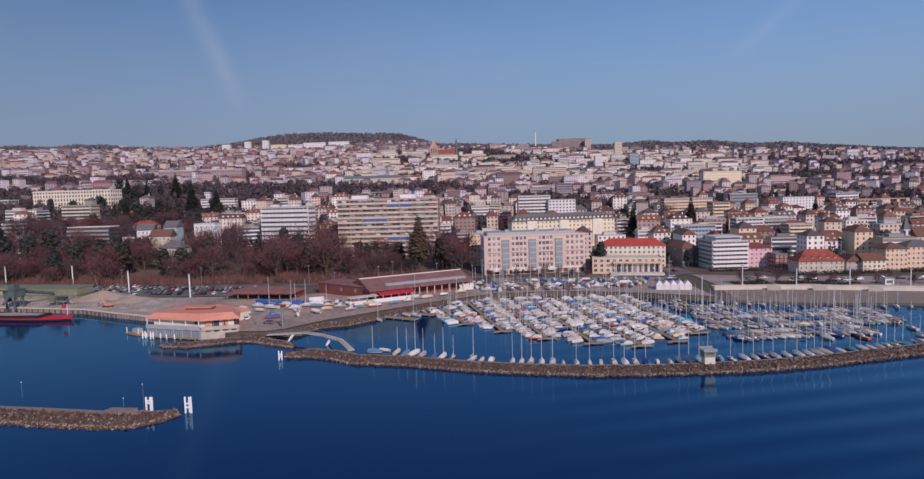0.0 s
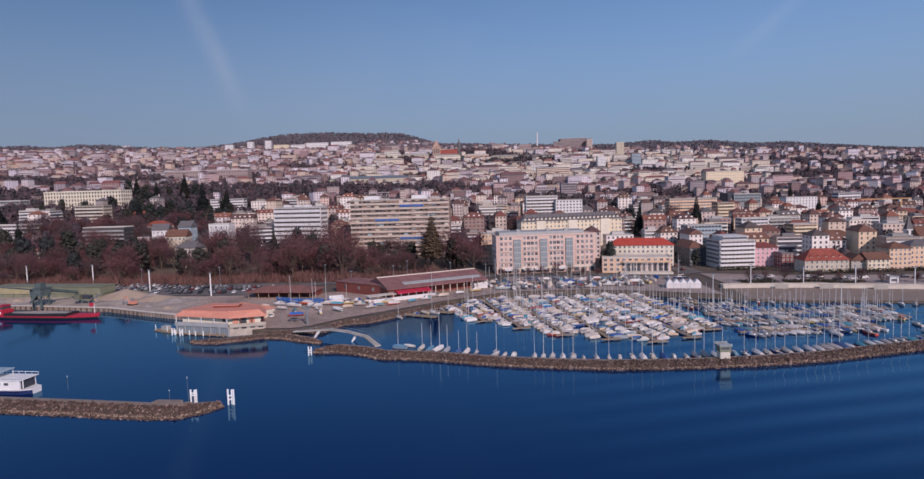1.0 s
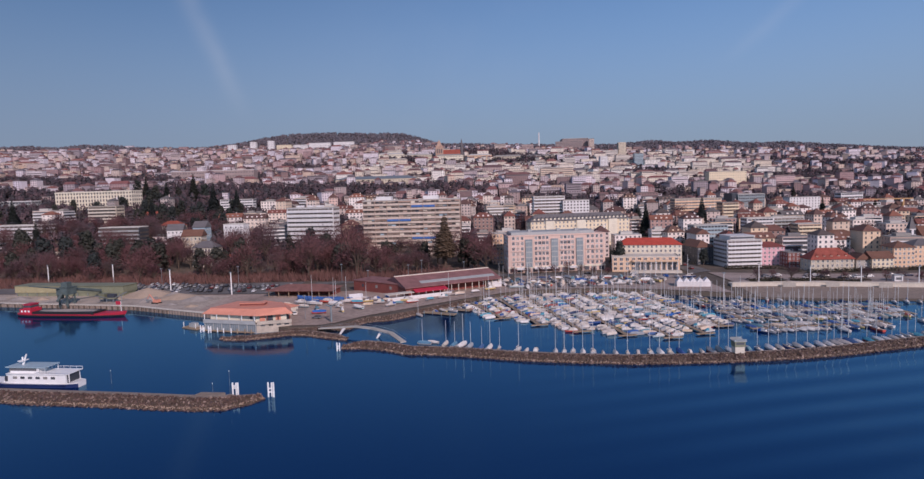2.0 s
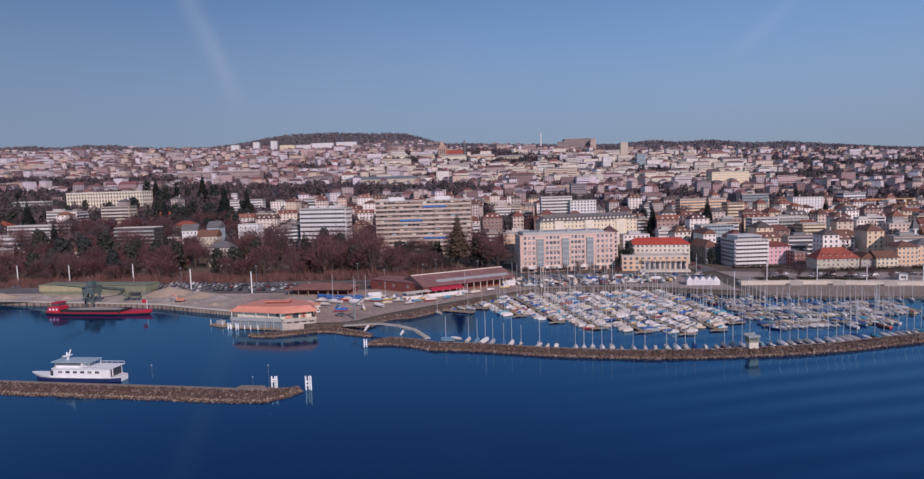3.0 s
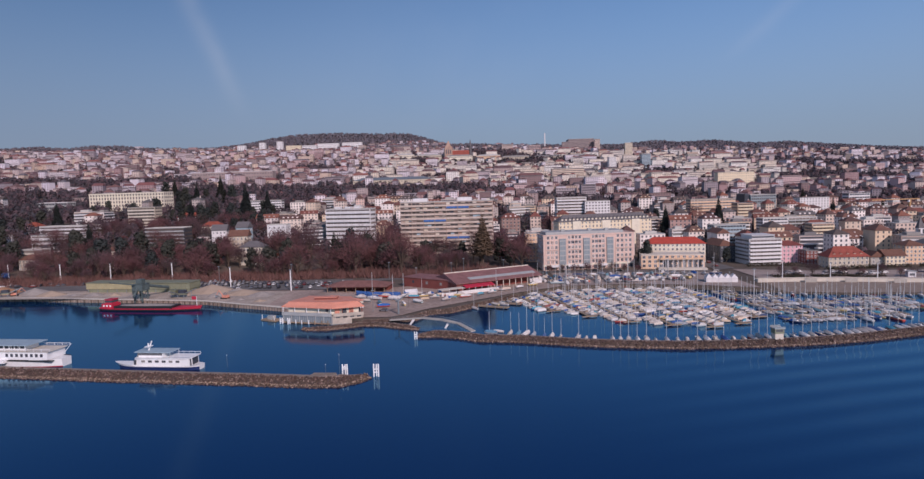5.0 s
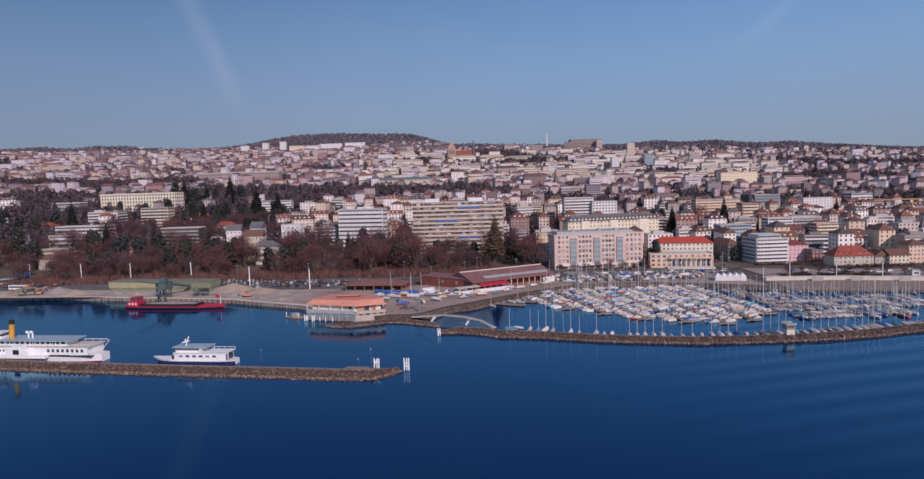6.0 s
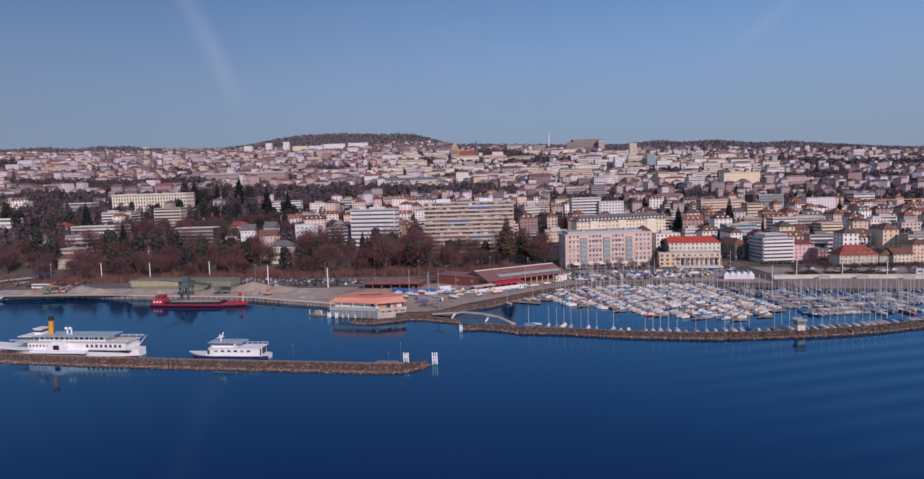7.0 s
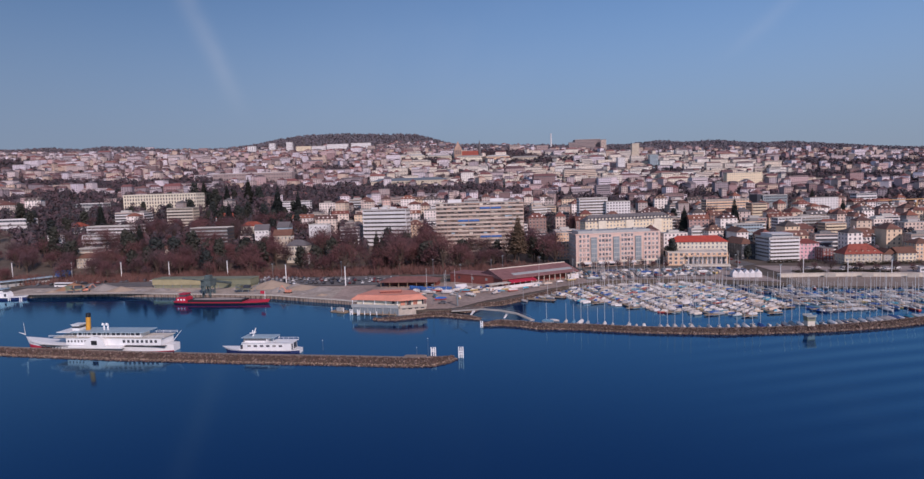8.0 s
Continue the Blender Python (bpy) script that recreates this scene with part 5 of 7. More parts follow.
    part("crown", cr, needle_mat, root)
    return root


def evergreen_kind(seed, height, spread):
    """A broad dark evergreen: trunk, limbs and a crown of many small leaf sprays in uneven clumps."""
    rnd = random.Random(seed)
    root = new("evergreen_tree")
    tr, cr = Build().tube((0, 0, -1.5), (0, 0, height * 0.6), height * 0.03, height * 0.012, 7), Build()
    for k in range(16):
        a, f = k * 2.4, (k + 1) / 16
        c = Vector((math.cos(a) * spread * 0.36 * rnd.uniform(0.3, 1) * (1.15 - 0.7 * f), math.sin(a) * spread * 0.36 * rnd.uniform(0.3, 1) * (1.15 - 0.7 * f), height * (0.25 + 0.68 * f)))
        tr.tube((0, 0, height * 0.5 * f + 1), tuple(c), height * 0.01, 0.08, 4)
        rr = spread * rnd.uniform(0.13, 0.22)
        for _ in range(60):
            v = Vector((rnd.gauss(0, 1), rnd.gauss(0, 1), rnd.gauss(0, 0.7))).normalized()
            o = c + v * rr * rnd.uniform(0.6, 1.1)
            s = v.orthogonal().normalized() * rnd.uniform(0.5, 1.0)
            t = v.cross(s).normalized() * rnd.uniform(0.5, 1.1)
            cr.add([tuple(o - s), tuple(o + t), tuple(o + s + v * 0.4), tuple(o - t)], [(0, 1, 2), (0, 2, 3)])
    part("trunk", tr, "bark", root)
    part("crown", cr, "needles", root)
    return root


def plant(kinds, spots, label, category, group):
    rnd = random.Random(len(spots))
    for i, (x, y, s) in enumerate(spots):
        k = kinds[i % len(kinds)]
        first = i < len(kinds)
        m = placed(pose(x, y, ground_z(x, y), 0, 0, rnd.uniform(0, 360))) @ Matrix.Scale(s, 4)
        if first:
            k.matrix_basis = m
            ob = k
        else:
            ob = copy_thing(k, placed(pose(x, y, ground_z(x, y), 0, 0, rnd.uniform(0, 360))))
            ob.scale = (s, s, s)
        tagged(ob, label, category, group)


def tree_spots():
    rnd = random.Random(77)
    bare, dark, cone = [], [], []
    # the wooded park behind the quay
    for _ in range(2600):
        x, y = rnd.uniform(-670, -6), rnd.uniform(456, 560)
        if len(bare) > 200:
            break
        if (x + 44) ** 2 + (y - 474) ** 2 < 150 or abs(x + 44) < 7 and y < 474 or (x + 304) ** 2 + (y - 495) ** 2 < 130 or x > -70 and y > 520 or not free(x, y, -3) or any((x - a) ** 2 + (y - c) ** 2 < 40 for a, c, _ in bare):
            continue
        if (abs(x + 252) < 24) and y < 515 and rnd.random() < 0.75:
            continue
        bare.append((x, y, rnd.uniform(0.65, 1.2) * (0.7 if x < -300 else 0.62 if -112 < x < -52 or -200 < x < -160 else 0.95)))
    for x0, x1, y0, y1, n in ((-430, -330, 470, 560, 12), (-340, -285, 480, 540, 9), (-200, -150, 490, 560, 6), (-560, -440, 520, 600, 10), (-420, -300, 640, 830, 26), (-130, -90, 468, 530, 5), (-250, -205, 470, 520, 5), (-560, -420, 740, 850, 12), (-600, -440, 860, 980, 16), (-740, -560, 620, 840, 12)):
        for _ in range(n):
            x, y = rnd.uniform(x0, x1), rnd.uniform(y0, y1)
            if free(x, y, -2):
                dark.append((x, y, rnd.uniform(0.7, 1.15) * (1.15 if y > 840 else 1.0)))
    for x, y, s in ((-539, 950, 1.0), (-463, 950, 1.1), (-474, 885, 0.9), (-170, 480, 0.8), (-178, 500, 0.8), (-360, 780, 1.1), (-337, 800, 1.0), (-395, 690, 0.9), (-440, 560, 0.8), (-300, 600, 0.8), (165, 640, 0.8), (230, 655, 0.9), (440, 870, 0.9), (485, 760, 0.7), (380, 690, 0.8), (520, 700, 0.8), (-560, 690, 0.9)):
        cone.append((x, y, s))
    for _ in range(400):
        x, y = rnd.uniform(-560, -270), rnd.uniform(555, 700)
        if len(bare) < 258 and free(x, y, -3):
            bare.append((x, y, rnd.uniform(0.55, 0.85)))
    # garden trees between the houses of the lower town
    for _ in range(900):
        y = rnd.uniform(560, 880)
        x = rnd.uniform(-0.84 * y - 130, 0.8 * y + 60)
        if free(x, y, 0) and not 138 < x < 160:
            r = rnd.random()
            if len(bare) < 285 and (r < 0.65 or x < -250):
                bare.append((x, y, rnd.uniform(0.45, 0.85)))
            elif len(dark) < 105:
                dark.append((x, y, rnd.uniform(0.35, 0.7)))
    for k in range(15):
        x = 166 + k * 10.5
        bare.append((x, table(WALL_LINE, x) + rnd.uniform(9, 14), rnd.uniform(0.22, 0.34)))
    for k in range(8):
        bare.append((10 + k * 10, 446 + rnd.uniform(-2, 2) - k * 0.8, rnd.uniform(0.25, 0.36)))
    for x, y, s in ((96, 470, 0.75), (98, 478, 0.8), (92, 474, 0.7), (160, 462, 0.6), (158, 500, 0.7), (172, 700, 0.9), (355, 470, 0.7), (-304, 494, 1.25), (-131, 478, 1.0), (-126, 484, 0.95), (-385, 520, 1.1)):
        dark.append((x, y, s))
    for x, y, s in ((-394, 505, 1.35), (-380, 512, 1.25), (-366, 520, 1.3), (-308, 500, 1.2), (-292, 502, 1.1), (-222, 505, 1.1), (-150, 520, 1.0), (-118, 490, 0.8), (-20, 480, 0.9), (-28, 492, 1.0), (-62, 500, 0.8), (-76, 488, 0.75), (-440, 540, 1.3), (-455, 560, 1.2)):
        dark.append((x, y, s))
    return bare, dark, cone


BARE, DARK, CONE = tree_spots()
plant([bare_tree_kind(100 + k, 23 + 2.4 * k, 13 + 1.5 * k) for k in range(6)], BARE, "bare reddish-brown winter tree in the lakeside park", "tree", "bare trees")
plant([evergreen_kind(200 + k, 21 + 2 * k, 14 + k) for k in range(4)], DARK, "dark evergreen tree with an uneven crown", "tree", "evergreen trees")
plant([conifer_kind(300 + k, 40 + 3 * k, 19 + k) for k in range(3)], CONE, "tall dark green conifer with drooping branches", "tree", "conifers")


plant([conifer_kind(310, 49, 23, "cedar", 0.3)], [(-43.6, 474, 1.0)], "tall broad brownish-green cedar in front of the apartment slab", "tree", "conifers")


def brush_band():
    rnd = random.Random(8)
    b = Build()
    for _ in range(24000):
        x = rnd.uniform(-560, -12)
        y = (446 if x < -150 else 446 - 10 * smooth(-150, -90, x)) + rnd.uniform(0, 36)
        if not free(x, y, -3):
            continue
        h = rnd.uniform(2.0, 6.5) * (0.6 + 0.6 * noise.noise((x / 12, y / 12, 0)) ** 2 * 4 + 0.3)
        z = ground_z(x, y) - 0.2
        a, lean = rnd.uniform(0, 6.28), rnd.uniform(0.1, 0.5)
        w = rnd.uniform(0.12, 0.35)
        b.add([(x - w * math.cos(a), y - w * math.sin(a), z + h * 0.1), (x + w * math.cos(a), y + w * math.sin(a), z + h * 0.1), (x + lean * h * math.sin(a * 3), y + lean * h * math.cos(a * 3), z + h)], [(0, 1, 2)])
    thing("winter_brush", "reddish leafless shrubs along the edge of the park", "shrubs", b=b, mat="brush", kind="stuff")


brush_band()


def hedge_band(name, label, line, depth, low, high, count, seed):
    """Low winter planting of many small leaf sprays along a line."""
    rnd = random.Random(seed)
    b = Build()
    for _ in range(count):
        x = rnd.uniform(line[0][0], line[-1][0])
        y = table(line, x) + rnd.uniform(0, depth)
        if noise.noise((x / 9, y / 9, seed)) < -0.2:
            continue
        z = ground_z(x, y) + rnd.uniform(0, 1) * rnd.uniform(low, high)
        a, s = rnd.uniform(0, 6.28), rnd.uniform(0.25, 0.6)
        b.add([(x - s * math.cos(a), y - s * math.sin(a), z), (x + s * math.cos(a), y + s * math.sin(a), z + rnd.uniform(-0.3, 0.3)), (x + s * math.sin(a), y - s * math.cos(a), z + s)], [(0, 1, 2)])
    thing(name, label, "shrubs", b=b, mat="hedge", kind="stuff")


hedge_band("hedge", "low brown-green planting along the top of the promenade wall", [(160, 379), (204, 374), (232, 366)], 9, 0.8, 1.9, 5000, 41)
hedge_band("hedge", "dark clipped shrubs in front of the promenade houses", [(168, 440), (205, 437), (216, 412), (300, 414), (350, 420)], 4, 1.2, 3.4, 6000, 42)


def far_woods():
    """Woods and garden trees of the upper town and the hills."""
    rnd = random.Random(31)
    b = Build()

    def clump(x, y, h, r, n, q=1.0):
        z = ground_z(x, y) - 1
        vs, fs = [], []
        for k in range(n):
            v = Vector((rnd.gauss(0, 1), rnd.gauss(0, 1), rnd.gauss(0.2, 0.8))).normalized()
            o = Vector((x, y, z + h * 0.55)) + Vector((v.x * r, v.y * r, v.z * h * 0.42)) * rnd.uniform(0.75, 1.1)
            s = v.orthogonal().normalized() * r * q * rnd.uniform(0.45, 0.8)
            t = v.cross(s).normalized() * r * q * rnd.uniform(0.4, 0.8)
            i = len(vs)
            vs += [tuple(o - s - t * 0.4), tuple(o + t + v * 0.3), tuple(o + s - t * 0.3)]
            fs.append((i, i + 1, i + 2))
        # a short stem ties the crown to the ground
        i = len(vs)
        vs += [(x - 0.3, y, z), (x + 0.3, y, z), (x, y, z + h * 0.6)]
        fs.append((i, i + 1, i + 2))
        b.add(vs, fs)

    for _ in range(60000):
        y = 560 + 3300 * rnd.random() ** 0.75
        x = rnd.uniform(-0.88 * (y + 90), 0.82 * y)
        if not wooded(x, y) or not free(x, y, 2) or (y < 860 and rnd.random() < 0.6):
            continue
        near = y < 1500
        clump(x, y, rnd.uniform(11, 21), rnd.uniform(4, 7) * (1.0 if near else 1.3), (150 if y < 900 else 80) if near else 26, (0.36 if y < 900 else 0.5) if near else 0.72)
        if len(b.f) > 560000:
            break
    for _ in range(32000):
        y = 490 + 2810 * rnd.random() ** 0.85
        x = rnd.uniform(-0.88 * (y + 90), 0.82 * y)
        if free(x, y, 0) and not (138 < x < 160 and y < 660) and not (y < 560 and x < 165):
            clump(x, y, rnd.uniform(7, 17), rnd.uniform(2.5, 5.5), 50 if y < 1200 else 16, 0.58 if y < 1200 else 0.9)
    # woods beyond y 2250 get the paler colour that holds the haze
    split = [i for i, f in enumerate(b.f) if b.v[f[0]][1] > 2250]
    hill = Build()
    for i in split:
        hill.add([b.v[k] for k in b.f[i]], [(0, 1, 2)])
    thing("hill_woods", "leafless woods on the far hills, distance haze put into their colour", "woods", b=hill, mat="hill_wood", kind="stuff")
    keep = set(split)
    b.f = [f for i, f in enumerate(b.f) if i not in keep]
    b.s = b.s[:len(b.f)]
    thing("far_woods", "dark leafless woods and gardens over the hills", "woods", b=b, mat="far_wood", kind="stuff")


far_woods()

# ---------------------------------------------------------------- the marina
def hull_rings(length, beam, free_b, rake=0.6, transom=0.8, draught=0.35):
    rings = []
    for s in (0, 0.12, 0.3, 0.5, 0.68, 0.82, 0.93, 1.0):
        w = beam / 2 * (transom + (1 - transom) * math.sin(min(1, s / 0.45) * math.pi / 2)) * (1 if s < 0.5 else max(0.03, math.cos((s - 0.5) / 0.5 * math.pi / 2) ** 0.75))
        top = free_b * (1 + 0.35 * max(0, s - 0.35))
        y = (s - 0.5) * length
        rings.append([(-w, y, top), (-w * 0.88, y - rake * 0.3 * s, 0.15), (0, y - rake * s, -draught * (1 - 0.5 * s)), (w * 0.88, y - rake * 0.3 * s, 0.15), (w, y, top)])
    return rings


def deck_build(length, beam, free_b, lift=0.05, inset=0.86):
    b = Build()
    rings = []
    for r in hull_rings(length, beam, free_b):
        (x0, y, z), x1 = r[0], r[-1][0]
        rings.append([(x0 * inset, y * 0.97, z - 0.05), (x0 * inset, y * 0.97, z + lift), (x1 * inset, y * 0.97, z + lift), (x1 * inset, y * 0.97, z - 0.05)])
    return b.loft(rings)


def boat_kind(kind, length, rnd):
    beam, fb = length * (0.31 if kind != "sail" else 0.29), length * 0.115
    names = {"sail": "sailing_boat", "motor": "motor_boat", "covered": "covered_boat", "tall": "covered_boat"}
    root = new(names[kind])
    shell = Build().loft(hull_rings(length, beam, fb))
    if kind in ("sail", "motor"):
        deck = deck_build(length, beam, fb)
        shell.add(deck.v, deck.f, 1)
    part("hull", shell, ("hull", "deck"), root)
    if kind == "sail":
        c = [[(-beam * 0.26 * k, y * length, fb * 1.05), (-beam * 0.2 * k, y * length, fb * 1.05 + h), (beam * 0.2 * k, y * length, fb * 1.05 + h), (beam * 0.26 * k, y * length, fb * 1.05)] for y, k, h in ((-0.12, 1, 0.5), (0.1, 1, 0.5), (0.22, 0.8, 0.4), (0.28, 0.6, 0.06))]
        part("cabin", Build().loft(c), "cabin_paint", root)
        mast = length * rnd.uniform(1.6, 1.95)
        b = Build().tube((0, length * 0.1, fb), (0, length * 0.1, mast), 0.13, 0.09, 6)
        b.tube((-beam * 0.3, length * 0.1, mast * 0.55), (beam * 0.3, length * 0.1, mast * 0.55), 0.04, 0.04, 4)
        part("mast", b, "aluminium", root)
        part("boom", Build().tube((0, length * 0.09, fb + 1.3), (0, -length * 0.32, fb + 1.2), 0.24, 0.16, 6), "cover", root, "boom under a sail cover")
    elif kind == "motor":
        c = [[(-beam * k, y * length, fb), (-beam * k * 0.8, y * length - 0.3, fb + h), (beam * k * 0.8, y * length - 0.3, fb + h), (beam * k, y * length, fb)] for y, k, h in ((-0.18, 0.38, 1.1), (0.05, 0.38, 1.15), (0.2, 0.34, 0.9), (0.3, 0.25, 0.1))]
        part("cabin", Build().loft(c), "cabin_paint", root)
        part("windscreen", Build().add([(-beam * 0.33, length * 0.2, fb + 0.75), (beam * 0.33, length * 0.2, fb + 0.75), (beam * 0.29, length * 0.1, fb + 1.2), (-beam * 0.29, length * 0.1, fb + 1.2), (-beam * 0.33, length * 0.19, fb + 0.7), (beam * 0.33, length * 0.19, fb + 0.7)], [(0, 1, 2, 3), (5, 4, 3, 2), (0, 4, 5, 1)]), "glass", root)
        part("cockpit_cover", Build().loft([[(-beam * 0.42, y * length, fb), (-beam * 0.36, y * length, fb + h), (0, y * length, fb + h * 1.15), (beam * 0.36, y * length, fb + h), (beam * 0.42, y * length, fb)] for y, h in ((-0.47, 0.35), (-0.3, 0.9), (-0.16, 1.1))]), "cover", root)
    else:
        c = []
        for r in hull_rings(length, beam * 1.06, fb)[:-1]:
            y, w, z = r[0][1], r[-1][0], r[0][2]
            ridge = z + (0.7 if kind == "covered" else 1.0) * (1 - abs(y / length) ** 2 * 2.2)
            c.append([(-w, y, z - 0.3), (-w, y, z + 0.02), (-w * 0.45, y, (z + ridge) / 2 + 0.1), (0, y, ridge), (w * 0.45, y, (z + ridge) / 2 + 0.1), (w, y, z + 0.02), (w, y, z - 0.3)])
        part("cover", Build().loft(c), "cover", root)
        if kind == "tall":
            part("mast", Build().tube((0, length * 0.1, fb), (0, length * 0.1, length * 1.75), 0.12, 0.08, 6), "aluminium", root)
    return root


BOAT_RND = random.Random(9)
BOATS = {k: [boat_kind(k, L, BOAT_RND) for L in sizes] for k, sizes in (("sail", (6.0, 7.0, 8.2)), ("motor", (4.8, 5.6, 6.6)), ("covered", (4.6, 5.4, 6.2)), ("tall", (6.2, 7.2)))}
BOAT_LABEL = {"sail": "moored white sailing boat with bare aluminium mast", "motor": "small moored motor boat with cockpit cover", "covered": "moored boat under a canvas cover", "tall": "moored sailing boat under a canvas tent"}
USED = set()


def put_boat(kind, m, group="boats in the marina", label=""):
    root = BOAT_RND.choice(BOATS[kind])
    if root.name in USED:
        ob = copy_thing(root, placed(m))
    else:
        USED.add(root.name)
        root.matrix_basis = placed(m)
        ob = root
    size = BOAT_RND.uniform(0.88, 1.18)
    ob.scale = (size, size, size)
    return tagged(ob, label or BOAT_LABEL[kind], "boat", group)


def pick_kind(sail):
    r = BOAT_RND.random()
    if r < sail + 0.12:
        return "sail" if BOAT_RND.random() < 0.6 else "tall"
    return "covered" if r < sail + 0.12 + (0.88 - sail) * 0.45 else "motor"


JETTIES = [((-22, 352), (-6, 306), 0.25), ((-6, 368), (12, 288), 0.25), ((11, 377), (31, 272), 0.28), ((30, 379), (50, 262), 0.32), ((48, 379), (69, 256), 0.35), ((67, 377), (86, 262), 0.4), ((85, 372), (100, 276), 0.4),
           ((110, 268), (176, 275), 0.5), ((108, 290), (202, 295), 0.5), ((110, 311), (206, 313), 0.5), ((106, 332), (138, 331), 0.4), ((104, 350), (118, 347), 0.35)]


def jetty(p, q, sail):
    p, q = Vector(p), Vector(q)
    d, length = (q - p).normalized(), (q - p).length
    rot = math.degrees(math.atan2(d.y, d.x))
    root = thing("jetty", "narrow timber jetty on steel piles between the boats", "jetty", "jetties", pose(p.x, p.y, 0, 0, 0, rot))
    part("deck", Build().box(0, -1.0, 0.55, length, 1.0, 0.85), "wood", root)
    for i in range(int(length / 20) + 1):
        for s in (-1.15, 1.15):
            part("pile", Build().tube((i * 20 + 0.5, s, -2), (i * 20 + 0.5, s, 1.7), 0.16, 0.16, 6), "grey_steel", root)
    part("jetty_head", Build().box(length, -4.5, 0.5, length + 1.8, 4.5, 0.85), "wood", root)
    n = Vector((-d.y, d.x))
    for side in (1, -1):
        s = 3.0
        while s < length - 1:
            if BOAT_RND.random() < 0.93:
                kind = pick_kind(sail)
                o = p + d * s + n * side * BOAT_RND.uniform(4.4, 5.8)
                put_boat(kind, pose(o.x, o.y, 0, 0, 0, math.degrees(math.atan2(n.y * side, n.x * side)) - 90 + BOAT_RND.choice((0, 0, 180)) + (BOAT_RND.uniform(10, 42) if abs(d.x) > 0.8 else BOAT_RND.uniform(-9, 9))))
            s += BOAT_RND.uniform(2.7, 3.5) if abs(d.x) > 0.8 else BOAT_RND.uniform(3.0, 4.1)


for p_, q_, s_ in JETTIES:
    jetty(p_, q_, s_)

for x_, y_, r_, l_ in ((-50, 328, -28, 21), (-41, 337, -24, 20), (-31, 348, -30, 18)):
    deck_ = thing("pontoon", "broad weathered timber pontoon in the harbour corner", "jetty", "pontoons", pose(x_, y_, 0, 0, 0, r_))
    part("deck", Build().box(0, -2.2, 0.5, l_, 2.2, 0.95), "wood", deck_)
    for k in range(4):
        part("pile", Build().tube((2 + k * (l_ - 4) / 3, -2.4, -2), (2 + k * (l_ - 4) / 3, -2.4, 2.0), 0.2, 0.2, 6), "grey_steel", deck_)

# boats along the inner side of the breakwater, and bow-to along the east quay
inner = [(-34, 248), (-20, 241.5), (0, 234), (20, 229), (41, 226), (62, 225), (85, 226), (107, 228.5), (130, 232), (156, 238.5), (175, 243), (215, 256)]
x_ = -34.0
while x_ < 214:
    y_ = table(inner, x_) + 6.2
    put_boat("tall" if BOAT_RND.random() < 0.45 else pick_kind(0.45), pose(x_, y_, 0, 0, 0, math.degrees(math.atan2(table(inner, x_ + 2) - table(inner, x_ - 2), 4)) + BOAT_RND.uniform(-6, 6)))
    x_ += BOAT_RND.choice((3.6, 4.2, 5.0, 4.0, 8.0 if x_ < 20 else 4.0))
x_ = 138.0
while x_ < 300:
    y_ = table(SHORE, x_) - 6.0
    put_boat(pick_kind(0.2), pose(x_, y_, 0, 0, 0, 180 + BOAT_RND.uniform(-22, -8)), "boats along the east quay")
    x_ += BOAT_RND.uniform(5.4, 7.0)
for x_, y_, r_ in ((-52, 320, 40), (-34, 331, 55), (-26, 342, 60), (-44, 256, 80), (-40, 258, 70), (150, 262, 20), (172, 270, 10), (196, 276, 0), (190, 262, 15), (205, 268, 5), (165, 262, 10)):
    put_boat(pick_kind(0.6), pose(x_, y_, 0, 0, 0, r_))


# boats standing ashore on cradles
def cradle(x, y, rot, kind, label):
    z = ground_z(x, y) + 0.3
    b = Build()
    for s in (-2.2, 2.2):
        b.box(-1.2, s - 0.12, 0, 1.2, s + 0.12, 0.25)
        for t in (-1.1, 1.1):
            b.tube((t, s, 0.2), (t * 0.95, s, 1.1), 0.07, 0.07, 4)
    thing("boat_cradle", "grey steel cradle under a boat ashore", "cradle", "boat cradles", pose(x, y, z, 0, 0, rot), b, "grey_steel")
    ob = put_boat(kind, pose(x, y, z + 0.72, 0, 0, rot), "boats ashore", label)
    ob.scale = ob.scale * 1.22


rnd_ = random.Random(4)
for row_y, x0, x1 in ((389, 8, 70), (396, 4, 100), (402, 0, 136), (409, -2, 112), (416, -6, 112), (424, -2, 132)):
    x_ = x0
    while x_ < x1:
        yy = row_y - max(0, x_ - 60) * 0.14
        if not 106 < x_ < 136 or row_y > 410:
            cradle(x_, yy, rnd_.choice((10, 100, 190, 5)) + rnd_.uniform(-12, 12), rnd_.choice(("motor", "motor", "covered", "sail", "tall")), "white boat standing ashore on a cradle")
        x_ += rnd_.uniform(5.8, 9.0)


